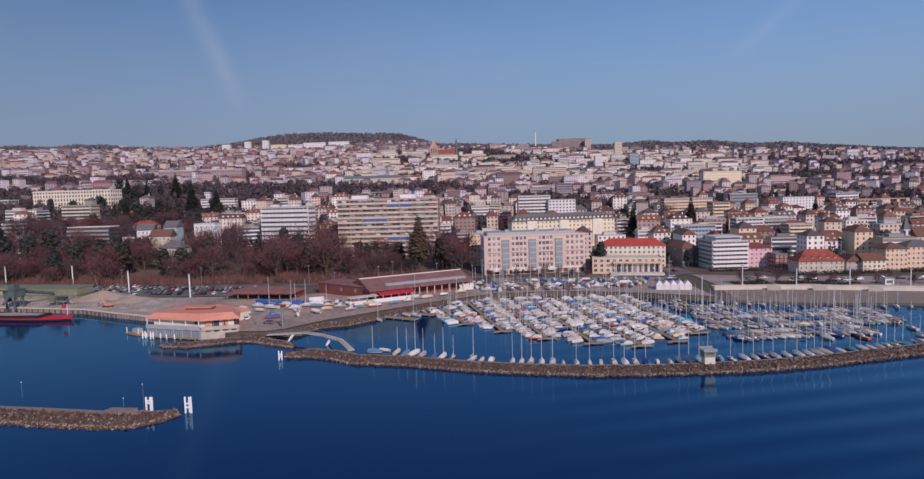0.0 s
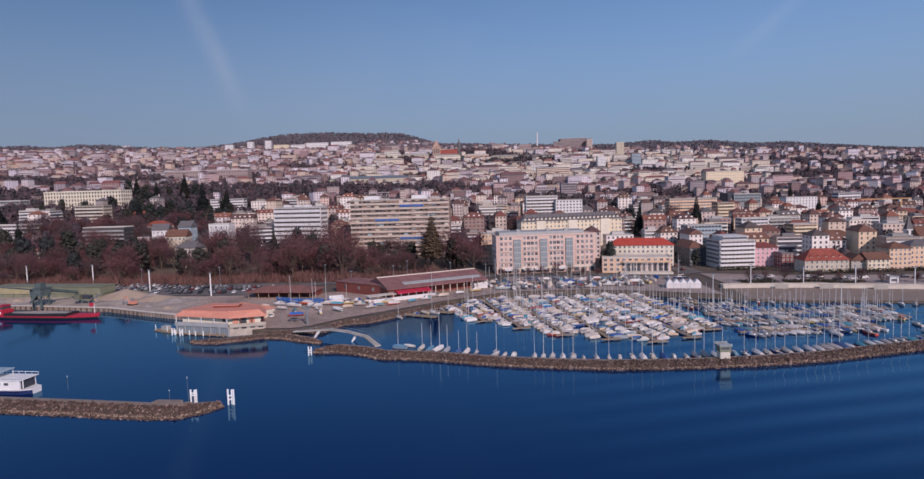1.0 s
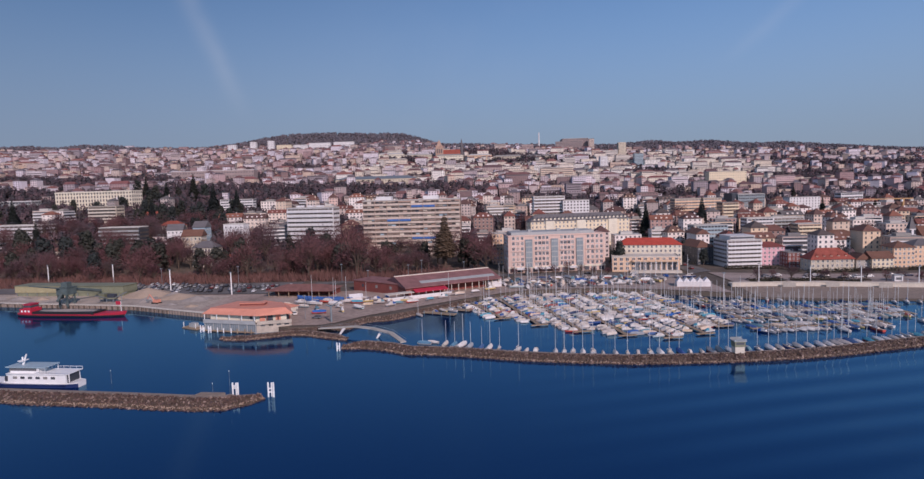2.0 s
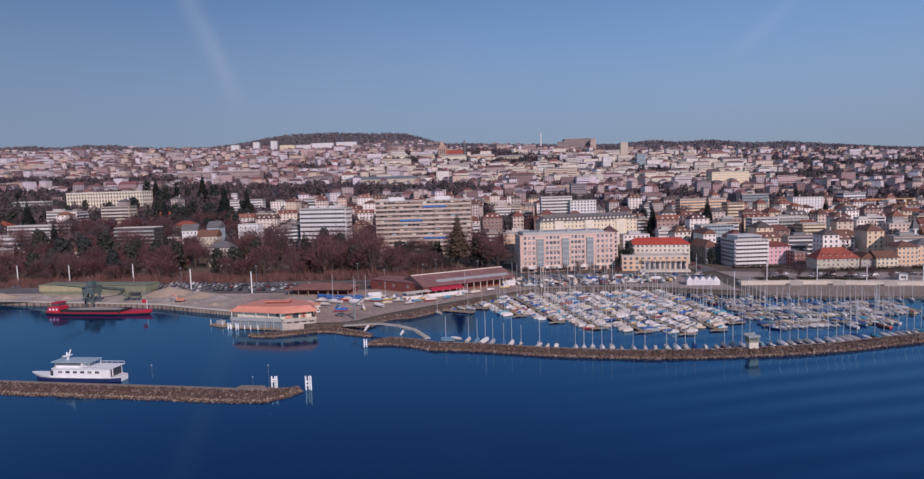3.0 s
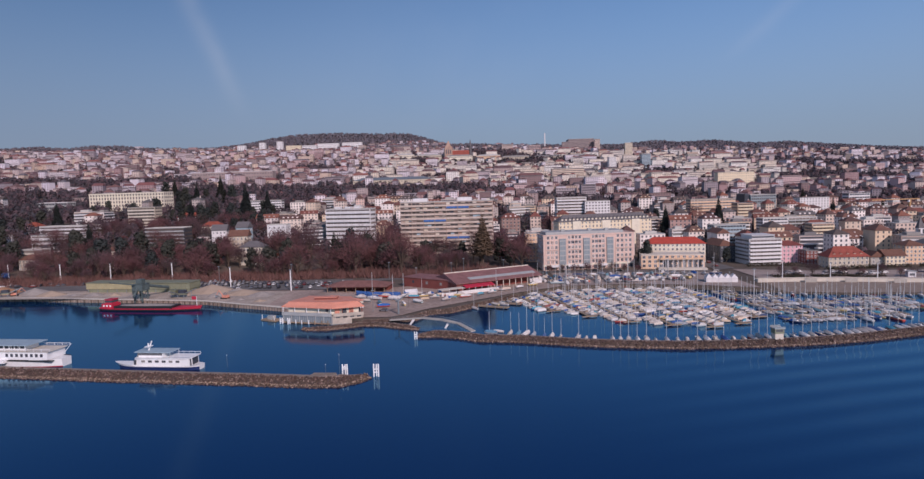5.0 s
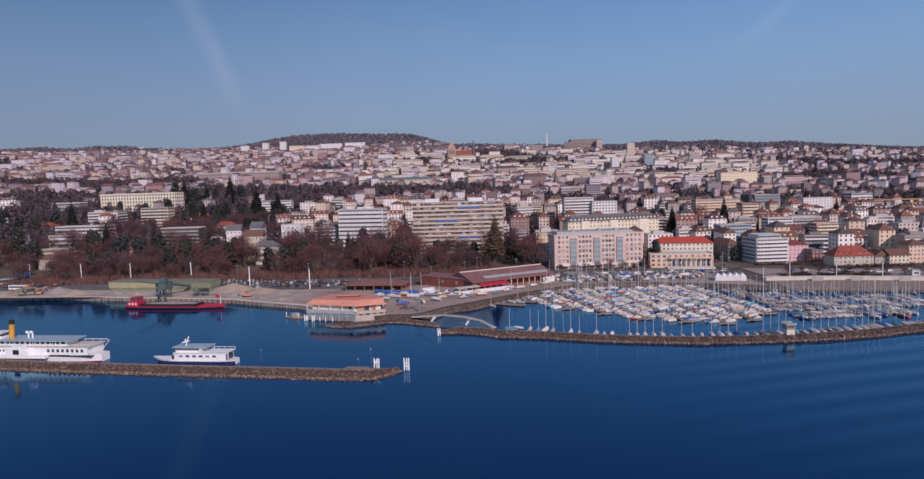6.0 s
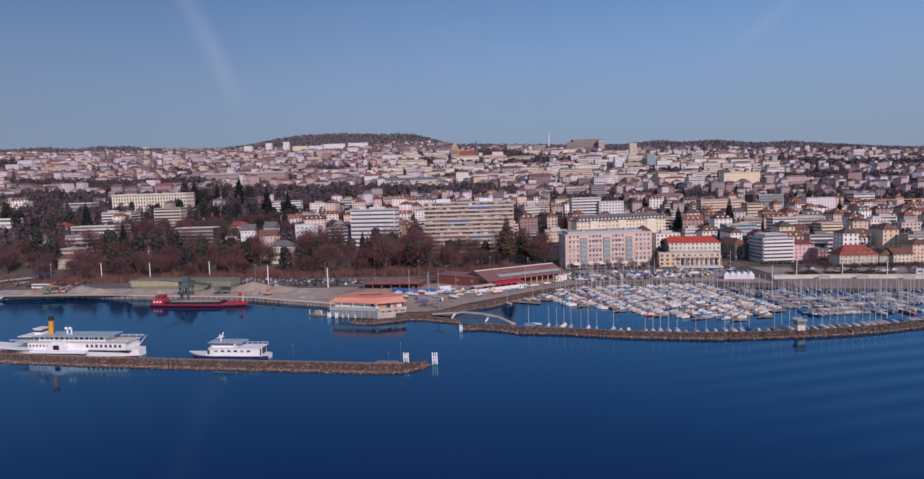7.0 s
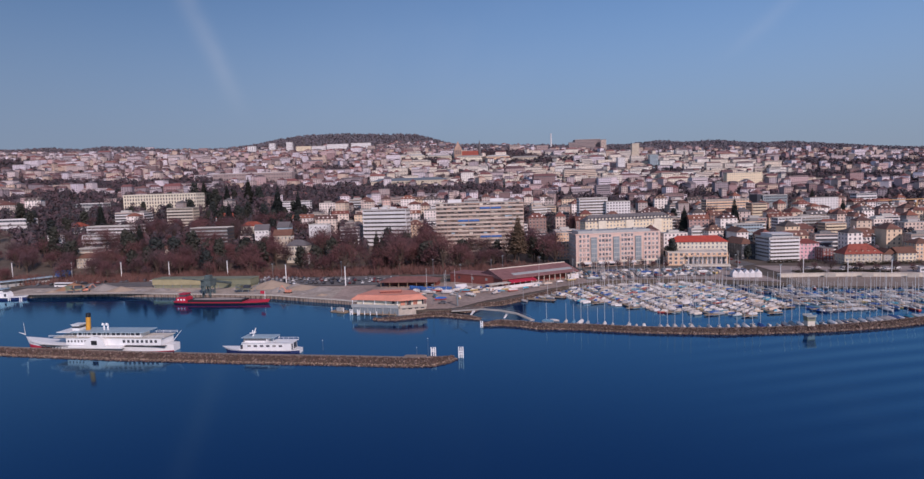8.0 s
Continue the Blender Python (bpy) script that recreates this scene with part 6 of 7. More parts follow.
for x_, y_, r_, k_ in ((-98, 350, 100, "sail"), (-92, 347, 95, "covered"), (-86, 350, 110, "sail"), (-104, 342, 80, "tall"), (-78, 345, 100, "motor"), (-118, 346, 70, "sail"), (-112, 330, 20, "covered"), (-96, 322, 30, "motor"), (-88, 330, 50, "covered"),
                       (-70, 336, 130, "motor"), (-58, 344, 120, "covered"), (-48, 352, 130, "covered"), (-40, 358, 120, "motor"), (-30, 368, 125, "covered"), (-20, 376, 120, "covered"), (-10, 384, 120, "motor"), (-36, 366, 125, "sail"), (-122, 338, 75, "covered"), (-82, 356, 95, "motor"), (-90, 360, 100, "covered"), (-74, 352, 80, "covered"), (-98, 366, 20, "covered"), (-62, 350, 110, "motor"), (-66, 342, 100, "covered"), (-112, 352, 85, "motor"), (-106, 356, 95, "sail"), (-100, 334, 60, "motor"), (-84, 338, 120, "covered"), (-128, 352, 80, "motor"), (-134, 346, 70, "covered"), (-76, 362, 30, "motor"), (-108, 318, 110, "covered")):
    cradle(x_, y_, r_, k_, "boat standing ashore on the quay apron")
for k in range(11):
    f = k / 10
    put_boat(pick_kind(0.25), pose(-47 + 46 * f + 3.4, 331 + 43 * f - 3.4, 0, 0, 0, 45 + BOAT_RND.uniform(-6, 6)))


def cars(spots, label, group):
    rnd = random.Random(len(spots))
    root = new("car")
    body = Build()
    sec = lambda y, w, z0, z1: [(-w, y, z0), (-w, y, z1 - 0.1), (-w * 0.88, y, z1), (w * 0.88, y, z1), (w, y, z1 - 0.1), (w, y, z0)]
    body.loft([sec(-2.75, 0.95, 0.5, 0.95), sec(-2.6, 1.08, 0.3, 1.1), sec(-1.2, 1.12, 0.28, 1.15), sec(1.0, 1.12, 0.28, 1.12), sec(2.5, 1.05, 0.3, 0.92), sec(2.8, 0.9, 0.5, 0.75)])
    body.box(-0.74, -1.5, 1.74, 0.74, 0.4, 1.88)
    for sx in (-1.0, 1.0):
        for sy in (-1.75, 1.75):
            body.tube((sx - 0.14, sy, 0.42), (sx + 0.14, sy, 0.42), 0.42, 0.42, 10, 1)
    part("body", body, ("car_paint", "rubber"), root)
    cab = Build().loft([[(-1.0, -2.2, 1.1), (-0.78, -1.6, 1.72), (0.78, -1.6, 1.72), (1.0, -2.2, 1.1)], [(-1.04, -0.2, 1.1), (-0.8, -0.3, 1.86), (0.8, -0.3, 1.86), (1.04, -0.2, 1.1)], [(-1.02, 1.3, 1.1), (-0.78, 0.45, 1.76), (0.78, 0.45, 1.76), (1.02, 1.3, 1.1)]])
    part("glasshouse", cab, "glass", root)
    for i, (x, y, r) in enumerate(spots):
        m = placed(pose(x, y, ground_z(x, y) + 0.42, 0, 0, r))
        if i == 0:
            root.matrix_basis = m
            ob = root
        else:
            ob = copy_thing(root, m)
        tagged(ob, label, "car", group)


spots_, rnd_ = [], random.Random(14)
for row in range(5):
    x_ = -330 + row * 8
    while x_ < -150:
        y_ = table([(-330, 425), (-236, 411), (-150, 400)], x_) + row * 7.6
        if rnd_.random() < 0.68 and (row < 4 or x_ < -230):
            spots_.append((x_, y_, 8 + rnd_.choice((0, 180)) + rnd_.uniform(-3, 3)))
        x_ += 3.6
for x_ in range(-470, -335, 4):
    spots_.append((x_, 452 + rnd_.uniform(-9, 9), rnd_.choice((10, 190, 100))))
for _ in range(34):
    spots_.append((rnd_.uniform(166, 315), 0, 80))
spots_ = [(x, y or table([(150, 398), (204, 390), (246, 383), (320, 372)], x) + rnd_.uniform(-4, 8), r if y else rnd_.choice((80, 260, 84))) for x, y, r in spots_]
spots_ += [(-106, 306, 70), (-52, 412, 60), (-122, 318, 30), (20, 450, 84), (48, 449, 264), (66, 446, 84), (100, 441, 80), (148, 470, 0), (147, 500, 180), (150, 540, 0), (146, 450, 10)]
cars(spots_, "parked car on the lakeside asphalt", "parked cars")

# ---------------------------------------------------------------- ships
def ship_hull(length, beam, free_b, bow_rise, mats, name, root, low=0.0, bow=0.0):
    """A hull with its bow towards -x: one mesh, the boot-top in its second material."""
    rings, prof = [], (0, 0.02, 0.06, 0.14, 0.3, 0.5, 0.75, 0.9, 0.97, 1.0)
    for s in prof:
        w = beam / 2 * (min(1, (s / 0.3)) ** 0.6 if s < 0.3 else 1) * (1 if s < 0.8 else 1 - 0.5 * ((s - 0.8) / 0.2) ** 2)
        w = max(w, 0.12)
        top = free_b + bow_rise * max(0, 1 - s / 0.35) ** 1.6 + 0.12 * bow_rise * max(0, (s - 0.8) / 0.2)
        x, rake = (s - 0.5) * length, 2.2 * max(0, 1 - s / 0.2)
        rings.append([(x + rake * 1.6, 0, -1.0), (x + rake, -w * 0.92, 0.1), (x + rake * 0.8, -w * 0.95, low + bow * max(0, 1 - s / 0.4)), (x, -w, top), (x, w, top), (x + rake * 0.8, w * 0.95, low + bow * max(0, 1 - s / 0.4)), (x + rake, w * 0.92, 0.1)])
    b = Build().loft(rings)
    for i in range(len(b.f)):
        if i < (len(prof) - 1) * 7 and i % 7 in (0, 1, 5, 6):
            b.s[i] = 1
    return part(name, b, mats, root)


def paddle_steamer():
    root = thing("paddle_steamer", "white paddle steamer with a yellow funnel moored behind the pier", "ship", m=pose(-279.5, 222, 0, 0, 0, -7.3))
    L = 86.0
    ship_hull(L, 11, 3.2, 3.3, ("white_paint", "red_paint"), "hull", root, low=0.5, bow=2.4)
    part("rubbing_strake", Build().box(-30, -5.75, 3.0, 40, 5.75, 3.3), "black", root)
    part("sponson", Build().box(-12, -7.6, 2.4, 18, 7.6, 3.7), "white_paint", root)
    part("main_saloon", Build().box(-15, -5.2, 3.6, 38, 5.2, 7.2), "white_paint", root)
    for i in range(8):
        for s in (-1, 1):
            part("saloon_window", Build().box(17 + i * 2.5, s * 5.2 - 0.06, 4.9, 18.3 + i * 2.5, s * 5.2 + 0.06, 6.3), "dark_panel", root)
    for i in range(7):
        part("saloon_window", Build().box(-14 + i * 1.9, -5.26, 5.0, -13.2 + i * 1.9, -5.1, 6.0), "dark_panel", root)
    for s in (-1, 1):
        ring = [(3 + 6 * math.cos(a), 3.4 + 5.0 * math.sin(a)) for a in [math.pi * k / 12 for k in range(13)]]
        b = Build().loft([[(x, s * 5.3, z) for x, z in ring], [(x, s * 7.6, z) for x, z in ring]])
        box = part("paddle_box", b, "white_paint", root, "white rounded paddle box")
        part("paddle_opening", Build().box(1.2, s * 7.6 - 0.08, 4.2, 4.4, s * 7.6 + 0.08, 6.4), "black", box)
    part("upper_deck", Build().box(-22, -5.6, 7.2, 39, 5.6, 7.45), "pale_concrete", root)
    for s in (-1, 1):
        rail = Build()
        for k in range(17):
            rail.box(-24 + k * 4, s * 5.9 - 0.05, 7.5, -23.9 + k * 4, s * 5.9 + 0.05, 8.7)
        rail.box(-24, s * 5.9 - 0.05, 8.6, 40, s * 5.9 + 0.05, 8.75).box(-24, s * 5.9 - 0.04, 8.0, 40, s * 5.9 + 0.04, 8.1)
        part("railing", rail, "white_paint", root)
    part("upper_saloon", Build().box(-10, -3.6, 7.5, 26, 3.6, 10.0), "white_paint", root)
    for i in range(13):
        for s in (-1, 1):
            part("saloon_window", Build().box(-9 + i * 2.7, s * 3.6 - 0.06, 8.3, -7.1 + i * 2.7, s * 3.6 + 0.06, 9.5), "dark_panel", root)
    part("awning_roof", Build().box(-12, -5.6, 10.0, 29, 5.6, 10.3), "pale_blue", root, "pale grey awning roof")
    part("wheelhouse", Build().box(-13.5, -2.2, 10.3, -9.5, 2.2, 13.2).box(-13.58, -2.28, 11.6, -9.42, 2.28, 12.6, 1).box(-14, -2.6, 13.2, -9, 2.6, 13.5), ("white_paint", "glass"), root)
    part("bridge_deck", Build().box(-20, -5.4, 9.9, -9, 5.4, 10.2), "white_paint", root)
    funnel = part("funnel", Build().tube((-6.2, 0, 9), (-5.6, 0, 17.0), 1.2, 1.12, 16), "funnel_yellow", root, "tall yellow funnel")
    part("funnel_top", Build().tube((-5.6, 0, 17.0), (-5.5, 0, 19.0), 1.16, 1.12, 16), "black", funnel, "black funnel top")
    for x in (3.0, 5.2):
        part("ventilator", Build().tube((x, 0, 10.2), (x, 0, 13.2), 0.4, 0.4, 8).tube((x, 0.0, 13.0), (x, -0.9, 13.4), 0.6, 0.7, 8), "white_paint", root)
    for i in range(9):
        part("porthole", Build().tube((-26 + i * 1.9, -5.6 + 0.05 * i, 2.1), (-26 + i * 1.9, -4.6, 2.1), 0.28, 0.28, 8), "dark_panel", root)
    for s in (-1, 1):
        part("sheer_line", Build().loft([[(x, s * w - 0.05, z), (x, s * w + 0.05, z), (x, s * w + 0.05, z + 0.16), (x, s * w - 0.05, z + 0.16)] for x, w, z in ((-39, 1.9, 4.2), (-32, 3.6, 3.3), (-24, 5.0, 2.6), (-14, 5.6, 2.35))]), "grey_steel", root)
    for i in range(12):
        part("awning_post", Build().tube((-11 + i * 3.5, -5.4, 7.4), (-11 + i * 3.5, -5.4, 10.0), 0.09, 0.09, 5), "white_paint", root)
    part("bowsprit", Build().tube((-43, 0, 7.6), (-47, 0, 8.8), 0.25, 0.1, 6), "white_paint", root)
    part("foremast", Build().tube((-43.2, 0, 7.4), (-43.8, 0, 14.0), 0.18, 0.07, 6), "aluminium", root)
    part("ensign_staff", Build().tube((41, 0, 4.5), (46, 0, 10.0), 0.2, 0.1, 6), "white_paint", root)


paddle_steamer()


def ferry(x, y, rot, L, label, navy=True):
    k = L / 46
    root = thing("passenger_boat", label, "ship", m=pose(x, y, 0, 0, 0, rot))
    ship_hull(L, 8.5, 2.1, 1.1, ("white_paint", "navy_paint"), "hull", root, low=1.7)
    part("main_cabin", Build().loft([[(a * k, -w, 2.0), (a * k + b, -w * 0.95, 5.9), (a * k + b, w * 0.95, 5.9), (a * k, w, 2.0)] for a, b, w in ((-11.5, 1.6, 3.0), (-6, 0, 3.7), (19, 0, 3.7))]), "white_paint", root)
    for i in range(6):
        for s in (-1, 1):
            part("cabin_window", Build().box((-6 + i * 3.6) * k, s * 3.6 - 0.14, 3.9, (-4.1 + i * 3.6) * k, s * 3.6 + 0.14, 4.9), "glass", root)
    for s in (-1, 1):
        part("side_door", Build().box(-10.2 * k, s * 3.3 - 0.2, 2.7, -9.0 * k, s * 3.3 + 0.2, 4.9), "dark_panel", root)
        part("stripe", Build().box(-12 * k, s * 4.1 - 0.18, 1.4, 19 * k, s * 4.1 + 0.18, 1.75), "navy_paint" if navy else "grey_steel", root)
    part("upper_deck", Build().box(-9 * k, -4, 5.9, 20 * k, 4, 6.2), "white_paint", root)
    part("upper_cabin", Build().box(-8 * k, -2.8, 6.2, 5 * k, 2.8, 8.6).box(-8.06 * k, -2.86, 7.1, 4.6 * k, 2.86, 8.2, 1), ("white_paint", "glass"), root)
    part("canopy", Build().box(-9.5 * k, -3.6, 8.6, 9.5 * k, 3.6, 8.9), "pale_blue", root, "pale canopy roof")
    for a in (6, 9):
        for s in (-3.2, 3.2):
            part("canopy_post", Build().tube((a * k, s, 6.2), (a * k, s, 8.6), 0.09, 0.09, 5), "white_paint", root)
    part("radar_mast", Build().tube((-4.5 * k, 0, 8.9), (-2.6 * k, 0, 13.4), 0.45, 0.25, 8).box(-5.6 * k, -1.6, 10.6, -3.2 * k, 1.6, 10.9).tube((-4.6 * k, 0, 10.9), (-4.6 * k, 0, 12.2), 0.3, 0.3, 6), "white_paint", root)
    for s in (-1, 1):
        rail = Build().box(5 * k, s * 3.9 - 0.05, 7.1, 20 * k, s * 3.9 + 0.05, 7.25)
        for i in range(6):
            rail.box((5 + i * 3) * k, s * 3.9 - 0.05, 6.2, (5 + i * 3) * k + 0.1, s * 3.9 + 0.05, 7.1)
        part("railing", rail, "white_paint", root)
    # added dark box: stands in for the shade inside the open stern
    part("stern_recess", Build().box(16.6 * k, -3.0, 2.2, 19.1 * k, 3.0, 5.5), "dark_panel", root, "dark box standing in for the shade of the open stern deck")
    part("wheelhouse_front", Build().loft([[(-9.2 * k, -2.4, 6.2), (-8.6 * k, -2.3, 8.5), (-8.6 * k, 2.3, 8.5), (-9.2 * k, 2.4, 6.2)], [(-8 * k, -2.8, 6.2), (-8 * k, -2.8, 8.5), (-8 * k, 2.8, 8.5), (-8 * k, 2.8, 6.2)]]), "glass", root, "raked wheelhouse windows")
    part("stern_post", Build().tube((20 * k, -3, 2.6), (20 * k, -3, 5.9), 0.2, 0.2, 6), "white_paint", root)
    return root


boat_ = ferry(-190.6, 207.8, -7, 41, "white and navy passenger boat moored behind the pier")
boat_.scale = (1, 1, 0.9)
ferry(-470, 393, 176, 60, "white passenger ship lying at the landing stage", False)


def barge():
    root = thing("gravel_barge", "red and black gravel barge lying at the sand quay", "ship", m=pose(-266.7, 347, 0, 0, 0, 171.5))
    L = 74.0
    ship_hull(L, 11, 1.8, 1.4, ("red_paint", "black"), "hull", root, low=1.0)
    part("hopper", Build().box(-18, -5.2, 1.7, 24, 5.2, 3.2), "black", root, "black hopper coaming")
    part("cargo", Build().loft([[(-16, -4, 3.0), (-16, 0, 3.5), (-16, 4, 3.0)], [(2, -4, 3.2), (2, 0, 4.2), (2, 4, 3.2)], [(22, -4, 3.0), (22, 0, 3.4), (22, 4, 3.0)]], wrap=True), "gravel", root, "grey gravel load")
    wh = part("wheelhouse", Build().box(26, -4, 1.8, 34, 4, 4.6).box(27, -3, 4.6, 32, 3, 7.2, 0).box(26.9, -3.06, 5.3, 32.1, 3.06, 6.6, 1).box(26.6, -3.4, 7.2, 32.4, 3.4, 7.5), ("red_paint", "glass"), root, "red wheelhouse")
    for i in range(3):
        part("cabin_window", Build().box(27 + i * 2.4, 3.94, 2.7, 28.2 + i * 2.4, 4.06, 3.8), "white_paint", wh)
    part("bow_mast", Build().tube((-33, 0, 3), (-33, 0, 9), 0.2, 0.12, 6), "white_paint", root)
    flag = Build().box(-33, -0.04, 6.8, -29.6, 0.04, 9)
    part("flag", flag, "red_paint", root, "red flag")


barge()


# ---------------------------------------------------------------- quays and sheds
def boathouse():
    """Two lake fronts that meet at a blunt corner: boat doors on the long one, a pale lit wall on the short one."""
    root = thing("boathouse", "lakeside boathouse with a low salmon-coloured roof above grey boat doors", "boathouse", m=pose(-132.0, 286.4, 0))
    plan = [(-30.5, 9.0), (0, 0), (16.6, 4.6), (9.5, 23), (-22, 30)]
    mid = Vector((-5.3, 13.3))

    def grown(d):
        return [tuple(Vector(p) + (Vector(p) - mid).normalized() * d) for p in plan]

    part("lower_storey", Build().prism(plan, -1.5, 5.0), "boathouse_wall", root, "weathered pale lower storey")
    part("upper_storey", Build().prism(grown(-3.0), 5.0, 9.2), "cream", root, "cream upper storey")
    part("terrace", Build().prism(grown(0.2), 4.7, 5.0), "concrete", root)
    part("roof", Build().loft([[(x, y, 9.0) for x, y in grown(1.0)], [(x, y, 9.35) for x, y in grown(1.0)], [(x, y, 11.8) for x, y in grown(-3.2)]]), "salmon", root, "steep-skirted salmon sheet roof")
    part("roof_edge", Build().prism(grown(-3.1), 11.8, 12.1), "salmon", root)
    part("roof_light", Build().box(-13, 13, 12.1, 0, 18, 13.1).box(-13.3, 12.7, 13.1, 0.3, 18.3, 13.4, 1), ("maroon", "salmon"), root, "raised roof light")
    long_side, short_side = pose(-30.5, 9.0, 0, 0, 0, -16.4), pose(0, 0, 0, 0, 0, 15.5)
    for i in range(6):
        a = 0.7 + i * 5.2
        door = part("boat_door", Build().box(a, -0.25, 0.6, a + 4.6, 0.05, 4.3), "boat_doors", root, "blue-grey boat door", m=long_side)
        for k in range(1, 4):
            part("door_rib", Build().box(a + k * 1.15 - 0.08, -0.35, 0.6, a + k * 1.15 + 0.08, -0.25, 4.3), "grey_panel", door)
    for i in range(7):
        a = 0.35 + i * 5.2
        part("pier", Build().box(a - 0.3, -0.6, -1.5, a + 0.3, 0.05, 4.5), "grey_panel", root, m=long_side)
    part("parapet", Build().box(-0.4, -0.8, 4.4, 31.6, -0.4, 6.4), "boathouse_band", root, "pale grey balcony parapet", m=long_side)
    part("end_parapet", Build().box(0.3, -0.8, 4.4, 17.4, -0.4, 6.2), "boathouse_wall", root, "cream balcony parapet", m=short_side)
    for i in range(7):
        a = 2.2 + i * 4.0
        part("window", Build().box(a, 2.2, 6.6, a + (3.0 if i % 3 else 1.9), 2.5, 8.8).box(a - 0.15, 2.1, 6.4, a + 3.1, 2.5, 6.6, 1), ("glass", "white_paint"), root, m=long_side)
    for i in range(4):
        a = 1.6 + i * 3.9
        part("end_panel", Build().box(a, 2.0, 5.2, a + 2.6, 2.4, 8.9), "glass" if i % 2 else "salmon", root, m=short_side)
        part("end_window", Build().box(a + 0.4, -0.06, 3.4, a + 2.7, 0.06, 4.2), "glass", root, m=short_side)
    for i in range(5):
        part("roof_post", Build().tube((0.3 + i * 7.7, -0.5, 5.0), (0.3 + i * 7.7, -0.5, 9.1), 0.2, 0.2, 6), "white_paint", root, m=long_side)
    for i in range(3):
        part("roof_post", Build().tube((5.5 + i * 5.5, -0.5, 5.0), (5.5 + i * 5.5, -0.5, 9.1), 0.24, 0.24, 6), "maroon", root, m=short_side)
    for i in range(8):
        a = 0.6 + i * 4.2
        part("pile", Build().tube((a, -1.6 - 0.6 * (i % 2), -2), (a, -1.6 - 0.6 * (i % 2), 2.4), 0.3, 0.28, 7), "white_paint" if i < 5 else "wood", root, m=long_side)
    part("landing", Build().box(0, -1.5, 0.3, 30, -0.3, 0.8), "wood", root, m=long_side)
    ann = thing("annex", "low pale annex with a salmon roof behind the boathouse", "shed", m=pose(-138, 322, 2.4, 0, 0, -35.3))
    part("wall", Build().box(-14, 0, -1, 14, 10, 5), "pale_concrete", ann)
    part("roof", Build().hip(-14, 0, 14, 10, 5, 6.8, 0.6), "salmon", ann)
    TAKEN.append((-180, 280, -105, 330))


boathouse()


def long_shed():
    """Boat hall with a restaurant: dark red cladding, long roof with a glazed strip, open columns on the harbour side."""
    root = thing("boat_hall", "long dark red boat hall with colonnade and glazed roof", "hall", m=pose(-64, 366, 2.6, 0, 0, 29))
    L, D = 70.0, 32.0
    part("wall", Build().box(0, 6, -1, L, D, 6.4).box(0, 0, -1, 26, 6, 6.4), "maroon", root)
    roof = Build().add([(-1, -1.5, 6.2), (L + 1, -1.5, 6.2), (L + 1, D * 0.55, 11.4), (-1, D * 0.55, 11.4), (L + 1, D + 1, 7.2), (-1, D + 1, 7.2),
                        (-1, -1.5, 5.7), (L + 1, -1.5, 5.7), (L + 1, D + 1, 6.7), (-1, D + 1, 6.7)],
                       [(0, 1, 2, 3), (3, 2, 4, 5), (6, 7, 1, 0), (7, 8, 4, 2, 1), (8, 9, 5, 4), (9, 6, 0, 3, 5), (9, 8, 7, 6)])
    part("roof", roof, "hall_roof", root, "dark red-brown sheet roof")
    part("glazed_strip", Build().add([(12, 3.2, 7.72), (L - 2, 3.2, 7.72), (L - 2, 6.6, 8.74), (12, 6.6, 8.74), (12, 3.2, 7.5), (L - 2, 3.2, 7.5), (L - 2, 6.6, 8.5), (12, 6.6, 8.5)], [(0, 1, 2, 3), (4, 5, 1, 0), (5, 6, 2, 1), (6, 7, 3, 2), (7, 4, 0, 3)]), "grey_panel", root, "pale glazed roof strip")
    part("ridge_cap", Build().box(-1, D * 0.55 - 0.6, 11.2, L + 1, D * 0.55 + 0.6, 11.8), "pale_concrete", root, "pale ridge cap")
    for i in range(9):
        part("column", Build().box(27 + i * 5.2, -0.5, -0.6, 27.45 + i * 5.2, 0.0, 6.0), "pale_concrete", root)
    part("awning", Build().add([(4, -1.5, 5.2), (27, -1.5, 5.2), (27, -6, 4.0), (4, -6, 4.0), (4, -1.5, 5.0), (27, -1.5, 5.0), (27, -6, 3.5), (4, -6, 3.5)], [(3, 2, 1, 0), (7, 6, 2, 3), (4, 5, 6, 7), (0, 4, 7, 3), (1, 2, 6, 5)]), "red_paint", root, "bright red awning")
    ter = part("terrace", Build().box(-16, -9, -0.6, 28, -1.0, 1.2).box(-16, -9.2, 1.2, 28, -9.0, 2.4), "white", root, "white restaurant terrace")
    for i in range(9):
        part("terrace_post", Build().tube((-15 + i * 5, -8.8, 1.2), (-15 + i * 5, -8.8, 4.2), 0.12, 0.12, 5), "white_paint", ter)
    part("pergola", Build().box(-16, -9, 4.1, 2, -2, 4.35), "pale_concrete", ter)
    wing = thing("hall_wing", "dark red clad wing of the boat hall", "hall", m=pose(-104, 400, 2.6, 0, 0, -36))
    part("wall", Build().box(0, 0, -1, 44, 18, 7.0), "maroon", wing)
    part("roof", Build().box(-0.5, -0.5, 7.0, 44.5, 18.5, 7.5), "hall_roof", wing)
    for i in range(3):
        part("window", Build().box(8 + i * 13, -0.08, 3.2, 10 + i * 13, 0.1, 5.2), "glass", wing)
    part("roof_vent", Build().box(30, 6, 7.5, 33, 9, 9.4), "grey_panel", wing)
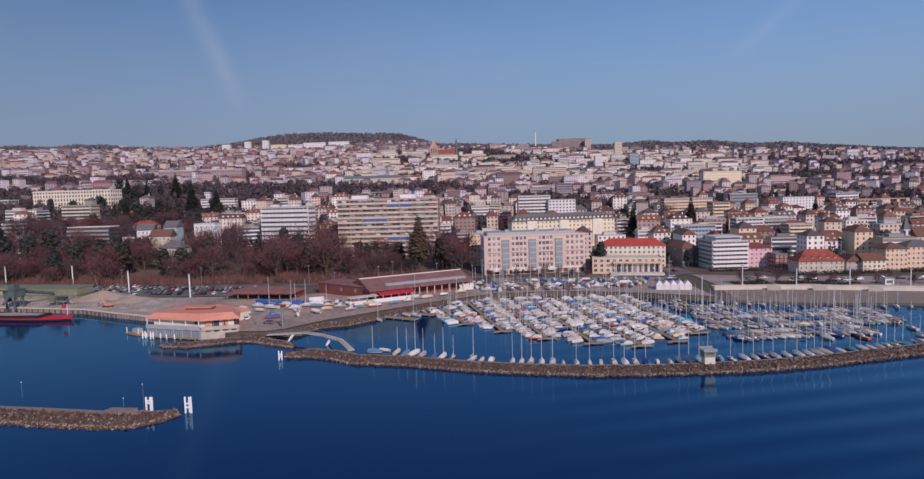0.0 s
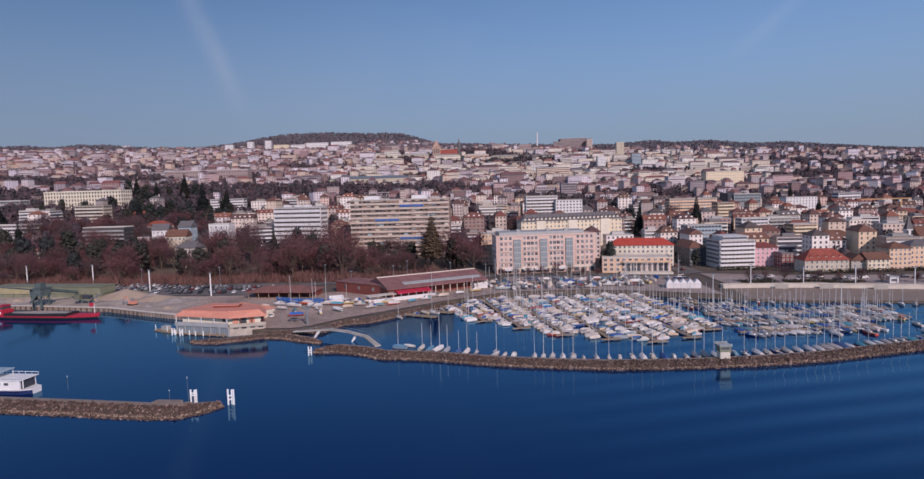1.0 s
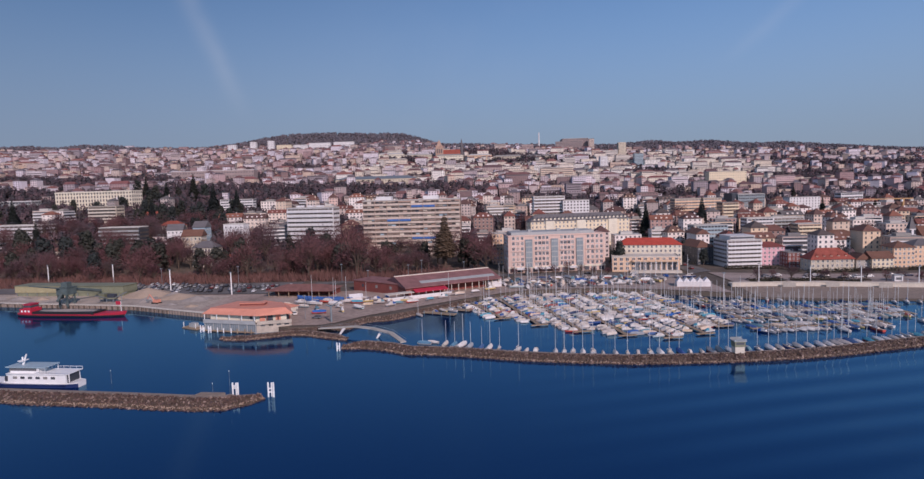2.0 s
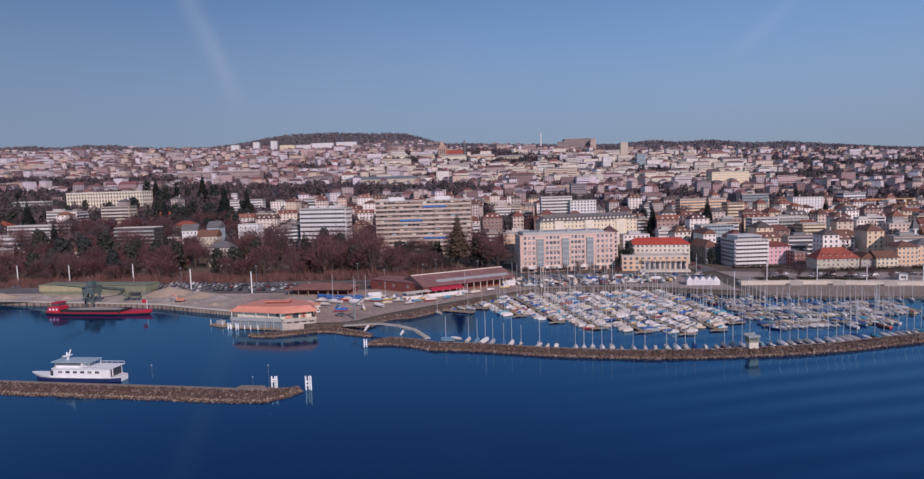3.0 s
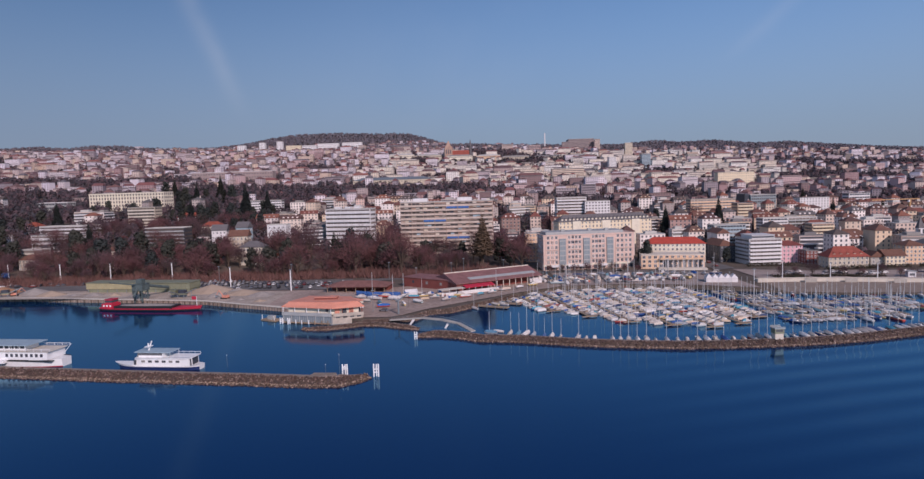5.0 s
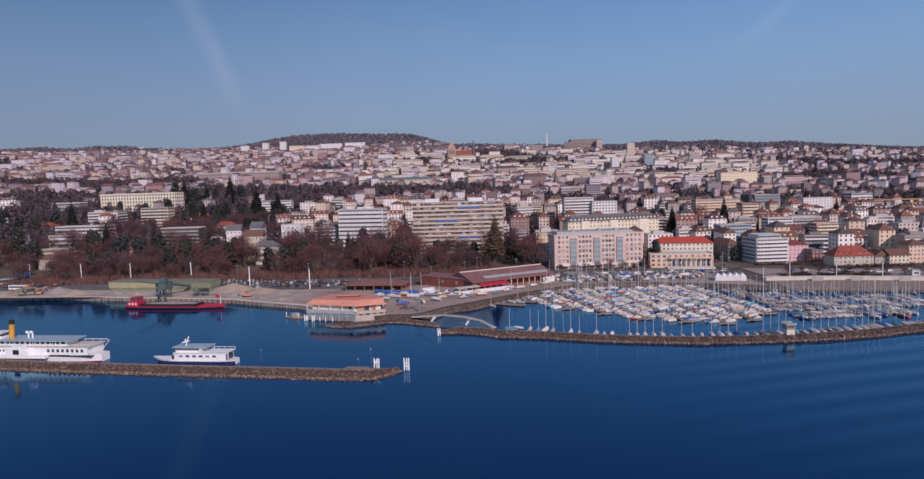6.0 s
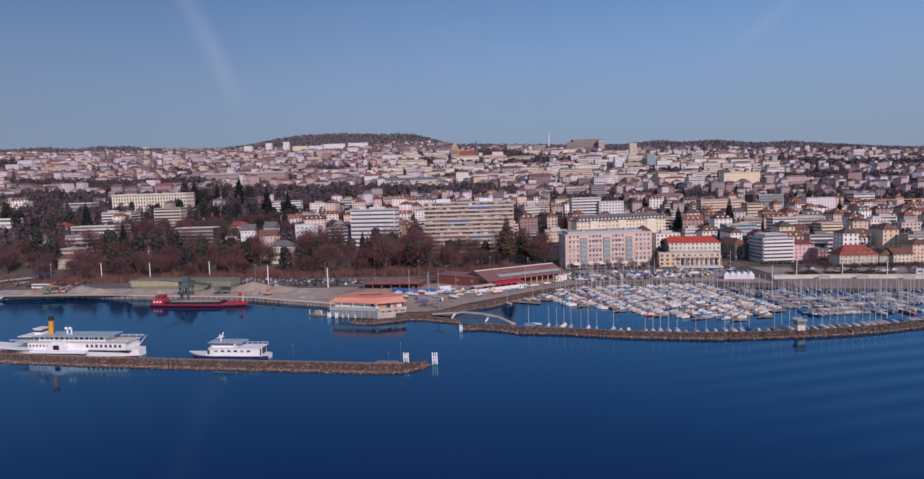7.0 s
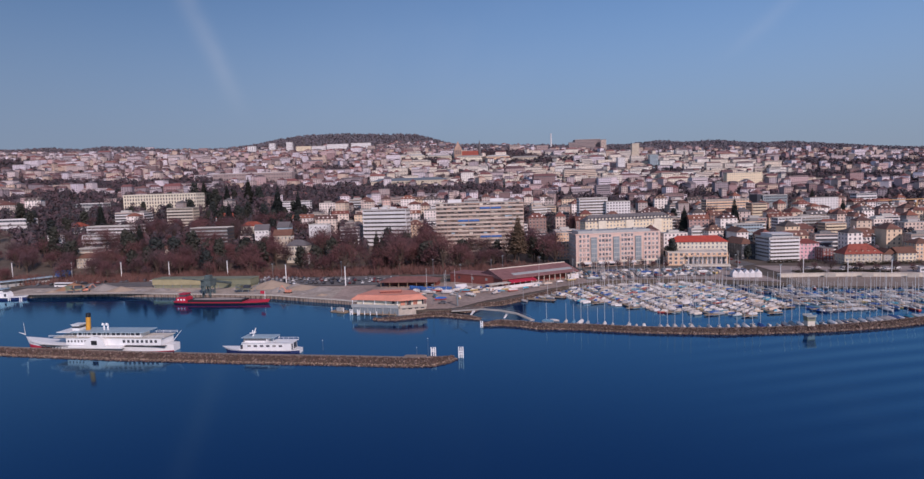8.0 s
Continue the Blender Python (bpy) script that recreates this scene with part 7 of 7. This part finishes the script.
    TAKEN.append((-112, 360, 12, 430))


long_shed()


def brown_shed():
    root = thing("boat_shed", "low open boat shed under a brown hipped roof", "shed", m=pose(-160, 378, 2.6, 0, 0, -8))
    part("roof", Build().hip(2, 2, 46, 22, 4.4, 7.4, 1.0), "shed_roof", root, "brown sheet roof")
    part("back_wall", Build().box(2.5, 12, -1, 45.5, 21.5, 4.3), "maroon", root)
    for i in range(7):
        part("post", Build().box(2.6 + i * 7.0, 2.3, -0.5, 3.0 + i * 7.0, 2.7, 4.4), "wood", root)
    TAKEN.append((-165, 365, -105, 405))


brown_shed()


def blue_boats():
    for i, (x, y, r) in enumerate(((-122, 357, 75), (-114, 356, 80), (-107, 355, 84), (-128, 362, 70))):
        root = thing("covered_boat", "boat ashore under a bright blue tarpaulin", "boat", "boats ashore", pose(x, y, ground_z(x, y) + 0.05, 0, 0, r))
        part("cradle", Build().box(-1, -2.5, 0, 1, -2.1, 0.8).box(-1, 2.1, 0, 1, 2.5, 0.8), "grey_steel", root)
        b = Build()
        rings = []
        for q in hull_rings(11, 3.4, 1.4):
            w, yy, z = q[-1][0], q[0][1], q[0][2]
            rings.append([(-w, yy, 0.9), (-w, yy, z + 0.8), (0, yy, z + 2.0), (w, yy, z + 0.8), (w, yy, 0.9)])
        part("cover", b.loft(rings), "blue_tarp", root, "bright blue tarpaulin")


blue_boats()
for x_, y_, r_, w_, d_ in ((-94, 356, 20, 8, 5), (-6, 398, 12, 9, 6)):
    tent_ = thing("tent", "white canvas storage tent on the boatyard", "tent", "", pose(x_, y_, ground_z(x_, y_), 0, 0, r_))
    part("walls", Build().box(-w_ / 2, 0, 0, w_ / 2, d_, 2.6), "white", tent_)
    part("roof", Build().hip(-w_ / 2, 0, w_ / 2, d_, 2.6, 4.6, 0.3, gable=True), "white", tent_)
marquee = thing("marquee", "row of white pointed marquee tents beside the harbour", "tent", "", pose(122, 378, ground_z(122, 378), 0, 0, -10))
for i in range(5):
    a = -10 + i * 4.2
    part("tent_bay", Build().box(a, 0, 0, a + 4.1, 8, 3.4).hip(a, 0, a + 4.1, 8, 3.4, 6.0, 0.1), "white", marquee)


def green_shed():
    root = thing("conveyor_shed", "long low ochre and green shed on the sand quay", "shed", m=pose(-350, 411, 2.4, 0, 0, -8.5))
    part("lower_wall", Build().box(0, 0, -1, 86, 13, 3.0), "green_steel", root)
    part("upper_wall", Build().box(-0.6, -0.6, 3.0, 46, 13.6, 7.6), "ochre", root, "ochre sheet cladding")
    part("upper_wall", Build().box(46.2, -0.5, 3.0, 86.6, 13.5, 7.3), "green_steel", root, "green sheet cladding")
    part("roof", Build().box(-1, -1, 7.6, 87, 14, 8.0), "green_steel", root)
    for i in range(21):
        part("cladding_rib", Build().box(1 + i * 4.1, -0.7, 3.2, 1.16 + i * 4.1, -0.55, 7.2), "green_steel" if i > 10 else "ochre", root)
    for i in range(11):
        part("post", Build().box(1 + i * 8.2, -0.75, -0.5, 1.5 + i * 8.2, -0.6, 3.0), "grey_steel", root)
    lift = thing("loading_tower", "green-grey steel loading tower with conveyor", "crane", m=pose(-287, 372, 2.4, 0, 0, -8.5))
    for sx in (-3, 3):
        for sy in (-3, 3):
            part("leg", Build().box(sx - 0.4, sy - 0.4, -1, sx + 0.4, sy + 0.4, 12), "tower_steel", lift)
    part("cabin", Build().box(-4, -4, 7.0, 4, 4, 11.5).box(-4.4, -4.4, 11.5, 4.4, 4.4, 11.9).box(-5.4, -2, 4.0, -4, 2, 8.5), "tower_steel", lift)
    for sy in (-3, 3):
        part("brace", Build().tube((-3, sy, -0.5), (3, sy, 7), 0.22, 0.22, 5).tube((3, sy, -0.5), (-3, sy, 7), 0.22, 0.22, 5), "tower_steel", lift)
    part("boom", Build().tube((0, -2, 11), (-8, -20, 15.5), 0.55, 0.35, 6), "tower_steel", lift)
    part("stay", Build().tube((0, 0, 15), (-8, -20, 15.7), 0.1, 0.1, 4), "tower_steel", lift)
    part("head", Build().box(-2, -2, 12, 2.4, 2, 15), "tower_steel", lift)
    part("conveyor", Build().tube((0, 0, 11), (3, 26, 5), 1.1, 1.1, 6), "tower_steel", lift)
    part("chute", Build().tube((0, -2, 10), (1, -9, 4), 0.9, 0.7, 6), "tower_steel", lift)


green_shed()


def heap(x, y, r, h, mat, label, name="sand_heap"):
    b, rnd = Build(), random.Random(int(x))
    rings = []
    for k in range(7):
        f = k / 6
        rings.append([(r * (1 - f) * math.cos(a) * (1 + 0.25 * noise.noise((math.cos(a) * 1.5 + x, math.sin(a) * 1.5, f))) + 0.01 * math.cos(a), 0.75 * r * (1 - f) * math.sin(a) * (1 + 0.25 * noise.noise((math.cos(a) * 1.5, math.sin(a) * 1.5 + y, f))),
                       h * f ** 0.9 - 0.4) for a in [2 * math.pi * i / 22 for i in range(22)]])
    b.loft(rings)
    return thing(name, label, "heap", "heaps on the sand quay", pose(x, y, ground_z(x, y) + 0.25), b, mat)


heap(-248, 399, 20, 6, "sand", "large pale heap of sand on the quay")
heap(-220, 386, 17, 3.6, "sand", "broad heap of sand on the quay")
heap(-236, 378, 8, 3.4, "gravel", "dark grey heap of gravel on the quay", "gravel_heap")
heap(-203, 376, 12, 3.2, "gravel", "pale grey heap of gravel on the quay", "gravel_heap")
heap(-421, 417, 15, 6, "earth", "orange-brown heap of sand on the quay")
heap(-392, 412, 14, 5, "gravel", "grey heap of gravel on the quay", "gravel_heap")
heap(-372, 402, 12, 4, "sand", "low heap of sand beside the shed")

for k_, (x_, y_, r_, h_) in enumerate(((-262, 386, 6, 2.2), (-275, 392, 5, 1.8), (-300, 388, 7, 2.0), (-318, 392, 6, 2.4), (-336, 396, 8, 2.6), (-352, 398, 6, 1.8), (-430, 404, 7, 2.4), (-445, 410, 6, 2.0), (-212, 360, 5, 1.6), (-196, 352, 6, 1.8), (-226, 392, 9, 4.0))):
    heap(x_, y_, r_, h_, "gravel" if k_ % 3 else "sand", "small loose heap of gravel on the quay", "gravel_heap")


def screening_plant(x, y, rot):
    """Gravel screening machine: frame on legs, hopper, and two inclined belts."""
    root = thing("screening_plant", "grey-green gravel screening machine with inclined belts", "machine", m=pose(x, y, ground_z(x, y) + 0.3, 0, 0, rot))
    for sx in (-5, 0, 5):
        for sy in (-1.6, 1.6):
            part("leg", Build().box(sx - 0.2, sy - 0.2, 0, sx + 0.2, sy + 0.2, 3.0), "grey_steel", root)
    part("chassis", Build().box(-6, -1.9, 2.4, 6, 1.9, 3.2), "green_steel", root)
    part("hopper", Build().loft([[(-5, -1.4, 3.2), (-2, -1.4, 3.2), (-2, 1.4, 3.2), (-5, 1.4, 3.2)], [(-6.2, -2.4, 5.8), (-0.8, -2.4, 5.8), (-0.8, 2.4, 5.8), (-6.2, 2.4, 5.8)]]), "green_steel", root)
    part("screen_box", Build().box(0.5, -1.7, 3.2, 5.5, 1.7, 5.4), "dark_panel", root)
    part("belt", Build().loft([[(a, -0.8, z), (a, 0.8, z), (a, 0.8, z + 0.5), (a, -0.8, z + 0.5)] for a, z in ((5, 2.6), (14, 6.4))]), "grey_steel", root)
    part("belt", Build().loft([[(-0.8, b, z), (0.8, b, z), (0.8, b, z + 0.5), (-0.8, b, z + 0.5)] for b, z in ((-1.5, 2.6), (-10, 5.6))]), "grey_steel", root)
    part("belt_prop", Build().tube((10, 0, 0), (10, 0, 4.6), 0.18, 0.18, 6), "grey_steel", root)


screening_plant(-262, 376, -12)
screening_plant(-408, 398, 20)


def excavator(x, y, rot):
    root = thing("excavator", "small orange excavator beside the heaps", "excavator", m=pose(x, y, ground_z(x, y) + 0.06, 0, 0, rot))
    for s in (-1.4, 1.4):
        part("track", Build().box(-2.6, s - 0.4, 0, 2.6, s + 0.4, 1.1), "rubber", root)
    part("body", Build().box(-2.4, -1.5, 1.1, 1.6, 1.5, 2.8), "salmon", root)
    part("cab", Build().box(-0.4, -1.4, 2.8, 1.6, 0.2, 4.4), "glass", root)
    part("boom", Build().tube((1.2, 0.6, 2.4), (4.6, 0.6, 6.0), 0.35, 0.25, 6).tube((4.6, 0.6, 6.0), (7.0, 0.6, 2.6), 0.25, 0.2, 6), "salmon", root)
    part("bucket", Build().box(6.4, 0.0, 1.4, 7.6, 1.2, 2.7), "grey_steel", root)


excavator(-402, 404, 30)
excavator(-225, 366, 160)


def pole_lamp(x, y, h, r, label, name="light_mast", mat="white_paint"):
    root = thing(name, label, "lamp post", "tall light masts" if h > 13 else "lamp posts", pose(x, y, ground_z(x, y) if y > table(SHORE, x) else 0.0))
    part("pole", Build().tube((0, 0, -1.0), (0, 0, h), r, r * 0.8, 8), mat, root)
    part("head", Build().box(-0.8, -0.5, h - 0.1, 0.8, 0.5, h + 0.35), "grey_steel", root)


for x_, y_ in ((-458.5, 472.6), (-408.5, 466.6), (-362, 462), (-306.7, 457.5), (-242.4, 420), (-187.2, 394), (-520, 480)):
    pole_lamp(x_, y_, 15.5, 0.45, "tall white light mast beside the car park")
for x_, y_ in ((164, 377), (194, 371.5), (222, 365), (252, 357), (284, 349)):
    pole_lamp(x_, y_, 12.5, 0.28, "slim white lamp post on the promenade wall", "lamp_post")
pole_lamp(117.8, 318.7, 20, 0.2, "tall white signal mast among the jetties", "signal_mast")
for x_, y_, h_ in ((-120, 436, 14), (-70, 438, 12), (-28, 440, 13), (30, 452, 9), (62, 449, 9), (-150, 300, 9), (-200, 440, 14), (-262, 446, 13), (-330, 470, 13), (-60, 440, 15), (-96, 412, 12), (142, 445, 9), (-112, 305, 13), (100, 428, 11), (20, 430, 10)):
    pole_lamp(x_, y_, h_, 0.16, "slender grey street lamp on the waterfront", "street_lamp", "grey_steel")


def dolphin(x, y, z, h, n=3, rot=-4.0):
    """A mooring dolphin: close-set white posts, each with a cap, tied by short beams."""
    root = thing("mooring_dolphin", "white mooring dolphin of close-set posts", "mooring post", "mooring dolphins", pose(x, y, z, 0, 0, rot))
    for i in range(n):
        a, c = i * 0.95 - 0.475 * (n - 1), 0.7 * (i % 2)
        post = part("post", Build().tube((a, c, -2), (a, c, h - 0.3 * (i % 2)), 0.3, 0.3, 8), "white_paint", root)
        part("cap", Build().tube((a, c, h - 0.3 * (i % 2)), (a, c, h + 0.22 - 0.3 * (i % 2)), 0.34, 0.12, 8), "white_paint", post)
    for zz in (h * 0.3, h * 0.55):
        part("cross_beam", Build().box(-0.55 * (n - 1), 0.1, zz, 0.55 * (n - 1), 0.5, zz + 0.4), "white_paint", root)


dolphin(-92.0, 187.5, 0, 5.1)
dolphin(-104.6, 187.8, 2.2, 3.0)
dolphin(-81.6, 247, 0, 3.8, 2)
dolphin(-163, 292, 0, 3.6, 2)
dolphin(-158, 290, 0, 3.6, 2)
dolphin(-452, 385, 0, 4.0, 2)
dolphin(-436, 376, 0, 4.0, 2)
for x_, y_, h_ in ((-107, 189, 9), (-112, 186.5, 5.5), (-160, 207, 5)):
    root_ = thing("signal_staff", "thin grey signal staff at the pier", "staff", "signal staffs", pose(x_, y_, 0))
    part("staff", Build().tube((0, 0, -1), (0, 0, h_), 0.06, 0.04, 6), "grey_steel", root_)
    part("lamp", Build().tube((0, 0, h_), (0, 0, h_ + 0.35), 0.12, 0.12, 6), "white_paint", root_)
slab_ = thing("pier_head", "low gravelly platform on the head of the pier", "platform", m=pose(-112, 186.2, 1.85, 0, 0, -7))
part("slab", Build().prism([(-6, -1.0), (3.4, -1.8), (4.6, 0.4), (3.6, 2.0), (-5.4, 1.8)], -0.5, 0.12), "path", slab_)

hut = thing("breakwater_hut", "small grey-green hut on the breakwater", "hut", m=pose(84.5, 220.5, 2.3, 0, 0, 2))
part("wall", Build().box(-1.9, 0, 0, 1.9, 3.4, 2.6), "pale_concrete", hut)
part("upper_wall", Build().box(-2.1, -0.2, 2.6, 2.1, 3.6, 4.8), "green_steel", hut)
part("roof", Build().box(-2.5, -0.6, 4.8, 2.5, 4.0, 5.1), "grey_panel", hut)
part("window", Build().box(-1.6, -0.26, 3.5, 1.6, -0.14, 4.4), "glass", hut)
part("railing", Build().box(-2.4, -0.5, 5.1, 2.4, -0.4, 5.8).box(-2.4, 3.8, 5.1, 2.4, 3.9, 5.8), "grey_steel", hut)


def footbridge():
    root = thing("footbridge", "pale steel footbridge over the harbour mouth", "bridge", m=pose(0, 0, 0))
    way = [(-99, 284, 2.6), (-90, 281.5, 3.4), (-80.5, 279.5, 4.2), (-70, 273.5, 4.2), (-60.7, 266, 3.6), (-53, 252, 2.5)]
    rings = []
    for i, (x, y, z) in enumerate(way):
        a, c = way[max(0, i - 1)], way[min(len(way) - 1, i + 1)]
        d = Vector((c[0] - a[0], c[1] - a[1])).normalized()
        n = Vector((-d.y, d.x)) * 1.4
        rings.append([(x - n.x, y - n.y, z - 0.5), (x - n.x, y - n.y, z), (x + n.x, y + n.y, z), (x + n.x, y + n.y, z - 0.5)])
    part("deck", Build().loft(rings), "concrete", root)
    for s in (0, 3):
        b = Build()
        for q, p in zip(rings, rings[1:]):
            u, v = q[1 if s == 0 else 2], p[1 if s == 0 else 2]
            b.tube((u[0], u[1], u[2] + 1.1), (v[0], v[1], v[2] + 1.1), 0.06, 0.06, 4)
            b.tube(u, (u[0], u[1], u[2] + 1.1), 0.05, 0.05, 4)
        part("railing", b, "grey_steel", root)
    for x, y, z in ((-86, 280, 3.6), (-66, 271, 3.8)):
        part("support", Build().add([(x - 3, y - 1.2, -1), (x - 2.2, y - 1.2, -1), (x + 1.2, y - 1.2, z - 0.5), (x - 0.4, y - 1.2, z - 0.5), (x - 3, y + 1.2, -1), (x - 2.2, y + 1.2, -1), (x + 1.2, y + 1.2, z - 0.5), (x - 0.4, y + 1.2, z - 0.5)],
                                    [(0, 1, 2, 3), (7, 6, 5, 4), (0, 4, 5, 1), (1, 5, 6, 2), (2, 6, 7, 3), (3, 7, 4, 0)]), "white", root, "white leaning support")


footbridge()
crane_ = thing("jib_crane", "grey jib crane for lifting boats on the quay", "crane", m=pose(-96, 297, 2.4, 0, 0, 20))
part("column", Build().tube((0, 0, -0.5), (0, 0, 9), 0.6, 0.5, 10), "grey_steel", crane_)
part("jib", Build().tube((0, 0, 8.4), (5.5, -3, 12.5), 0.4, 0.25, 8), "grey_steel", crane_)
part("counter_jib", Build().tube((0, 0, 8.4), (-2.5, 1.4, 9.4), 0.45, 0.4, 8), "grey_steel", crane_)
part("cable", Build().tube((5.5, -3, 12.4), (5.5, -3, 5), 0.05, 0.05, 4), "black", crane_)


def seawall():
    b = Build()
    pts = [(x, table(WALL_LINE, x)) for x in np.linspace(146, 420, 60)]
    rings = [[(x, y, 1.5), (x, y, 5.0), (x - 0.2, y - 0.25, 5.05), (x - 0.2, y - 0.25, 5.4), (x, y + 0.9, 5.4), (x, y + 1.0, 4.9), (x, y + 6.0, 4.9), (x, y + 6.0, 1.5)] for x, y in pts]
    b.loft(rings)
    thing("wall_promenade", "pale stone retaining wall of the promenade", "wall", b=b, mat="pale_concrete", kind="structure")
    for x in (180, 205, 233):
        y = table(WALL_LINE, x)
        root = thing("stairs", "dark stone stairs down the retaining wall", "stairs", "wall stairs", pose(x, y - 2.6, 2.2, 0, 0, -11))
        for k in range(8):
            part("step", Build().box(k * 0.9 - 4, 0, 0, k * 0.9 - 3.1, 2.2, 0.36 * (k + 1)), "concrete", root)
        part("side_wall", Build().box(-4.2, -0.3, 0, 3.4, 0, 3.0), "concrete", root)
    root = thing("kiosk", "small white kiosk on the promenade", "kiosk", m=pose(246, 366, 4.4, 0, 0, -10))
    part("wall", Build().box(-2.4, 0, 0, 2.4, 4, 4.2), "white", root)
    part("roof", Build().box(-2.8, -0.5, 4.2, 2.8, 4.5, 4.6), "grey_panel", root)
    part("hatch", Build().box(-1.6, -0.06, 1.4, 1.6, 0.06, 3.0), "glass", root)


seawall()


def landing_stage():
    root = thing("landing_shed", "long landing stage under a blue-grey roof", "shed", m=pose(-506, 424, 2.4, 0, 0, 47))
    part("roof", Build().box(0, 0, 5.4, 56, 9, 6.0), "pale_blue", root)
    for i in range(10):
        for s in (0.6, 8.4):
            part("post", Build().box(0.6 + i * 6, s - 0.2, -0.5, 1.0 + i * 6, s + 0.2, 5.4), "grey_steel", root)
    part("screen", Build().box(2, 4, 0.3, 54, 4.3, 4.6), "grey_panel", root)
    box = thing("container", "blue site container stack beside the road", "container", m=pose(-478, 486, ground_z(-478, 486), 0, 0, -6))
    part("body", Build().box(-6, 0, 0, 6, 5, 5.6).box(-6.06, -0.06, 2.7, 6.06, 5.06, 2.9), "blue_tarp", box)
    bus = thing("bus", "white coach with dark windows on the quay road", "bus", m=pose(-440, 431, ground_z(-440, 431) + 0.1, 0, 0, -9))
    part("body", Build().box(-8, 0, 0.5, 8, 3.1, 4.0), "white_paint", bus)
    part("window_band", Build().box(-7.6, -0.05, 2.0, 7.9, 3.15, 3.3), "glass", bus)
    for sx in (-5, 5):
        for sy in (0.1, 3.0):
            part("wheel", Build().tube((sx, sy - 0.2, 0.6), (sx, sy + 0.2, 0.6), 0.62, 0.62, 10), "rubber", bus)


landing_stage()


def quay_wall():
    """Ribbed sheet-pile wall along the gravel quay, with a concrete cap."""
    ribs, cap, x, k = [], [], -470.0, 0
    while x < -126:
        y = table(SHORE, x) - (0.75 if k % 4 in (1, 2) else 0.35)
        ribs.append([(x, y, -2.0), (x, y, 2.55), (x, y + 1.4, 2.55), (x, y + 1.4, -2.0)])
        x, k = x + (0.35 if k % 2 else 0.75), k + 1
    for i in range(87):
        x = -470 + i * 4.0
        y = table(SHORE, x)
        cap.append([(x, y - 0.95, 2.5), (x, y - 0.95, 2.95), (x, y + 1.6, 2.95), (x, y + 1.6, 2.5)])
    root = thing("wall_quay", "ribbed brown sheet-pile wall of the gravel quay", "wall", b=Build().loft(ribs), mat="sheet_pile", kind="structure")
    part("cap", Build().loft(cap), "pale_concrete", root, "pale concrete cap")


quay_wall()
quay_piles = [(-236 + k * 3.6, 360 - k * 1.85) for k in range(9)] + [(-315 + k * 4.2, 378 - k * 0.97) for k in range(19)] + [(-400 + k * 6, 394 - k * 1.1) for k in range(14)]
for x_, y_ in quay_piles:
    y_ = table(SHORE, x_)
    thing("fender_pile", "dark timber fender pile against the quay", "pile", "fender piles", pose(x_, y_ - 1.3, 0), Build().tube((0, 0, -2), (0, 0, 2.2), 0.4, 0.36, 6), "dark_timber")
work_ = thing("work_raft", "small work raft with equipment beside the boathouse", "raft", m=pose(-172, 303, 0, 0, 0, -30))
part("deck", Build().box(-6, -3, -0.3, 6, 3, 0.7), "wood", work_)
part("shelter", Build().box(-2, -1.5, 0.7, 2, 1.5, 2.8), "grey_panel", work_)
for sx in (-5, 5):
    part("post", Build().tube((sx, -2.6, -1), (sx, -2.6, 3.4), 0.2, 0.2, 6), "white_paint", work_)

# tower crane over the building site
crane2 = thing("tower_crane", "yellow tower crane over a building site", "crane", m=pose(478, 700, ground_z(478, 700), 0, 0, 4))
part("mast", Build().box(-1, -1, -2, 1, 1, 34), "crane_yellow", crane2)
part("jib", Build().box(-48, -0.5, 33, 12, 0.5, 34.2), "crane_yellow", crane2)
part("counterweight", Build().box(8, -1.2, 30.5, 12, 1.2, 33), "concrete", crane2)
part("cab", Build().box(-2.4, -1.2, 30, -1, 1.2, 32.6), "white_paint", crane2)
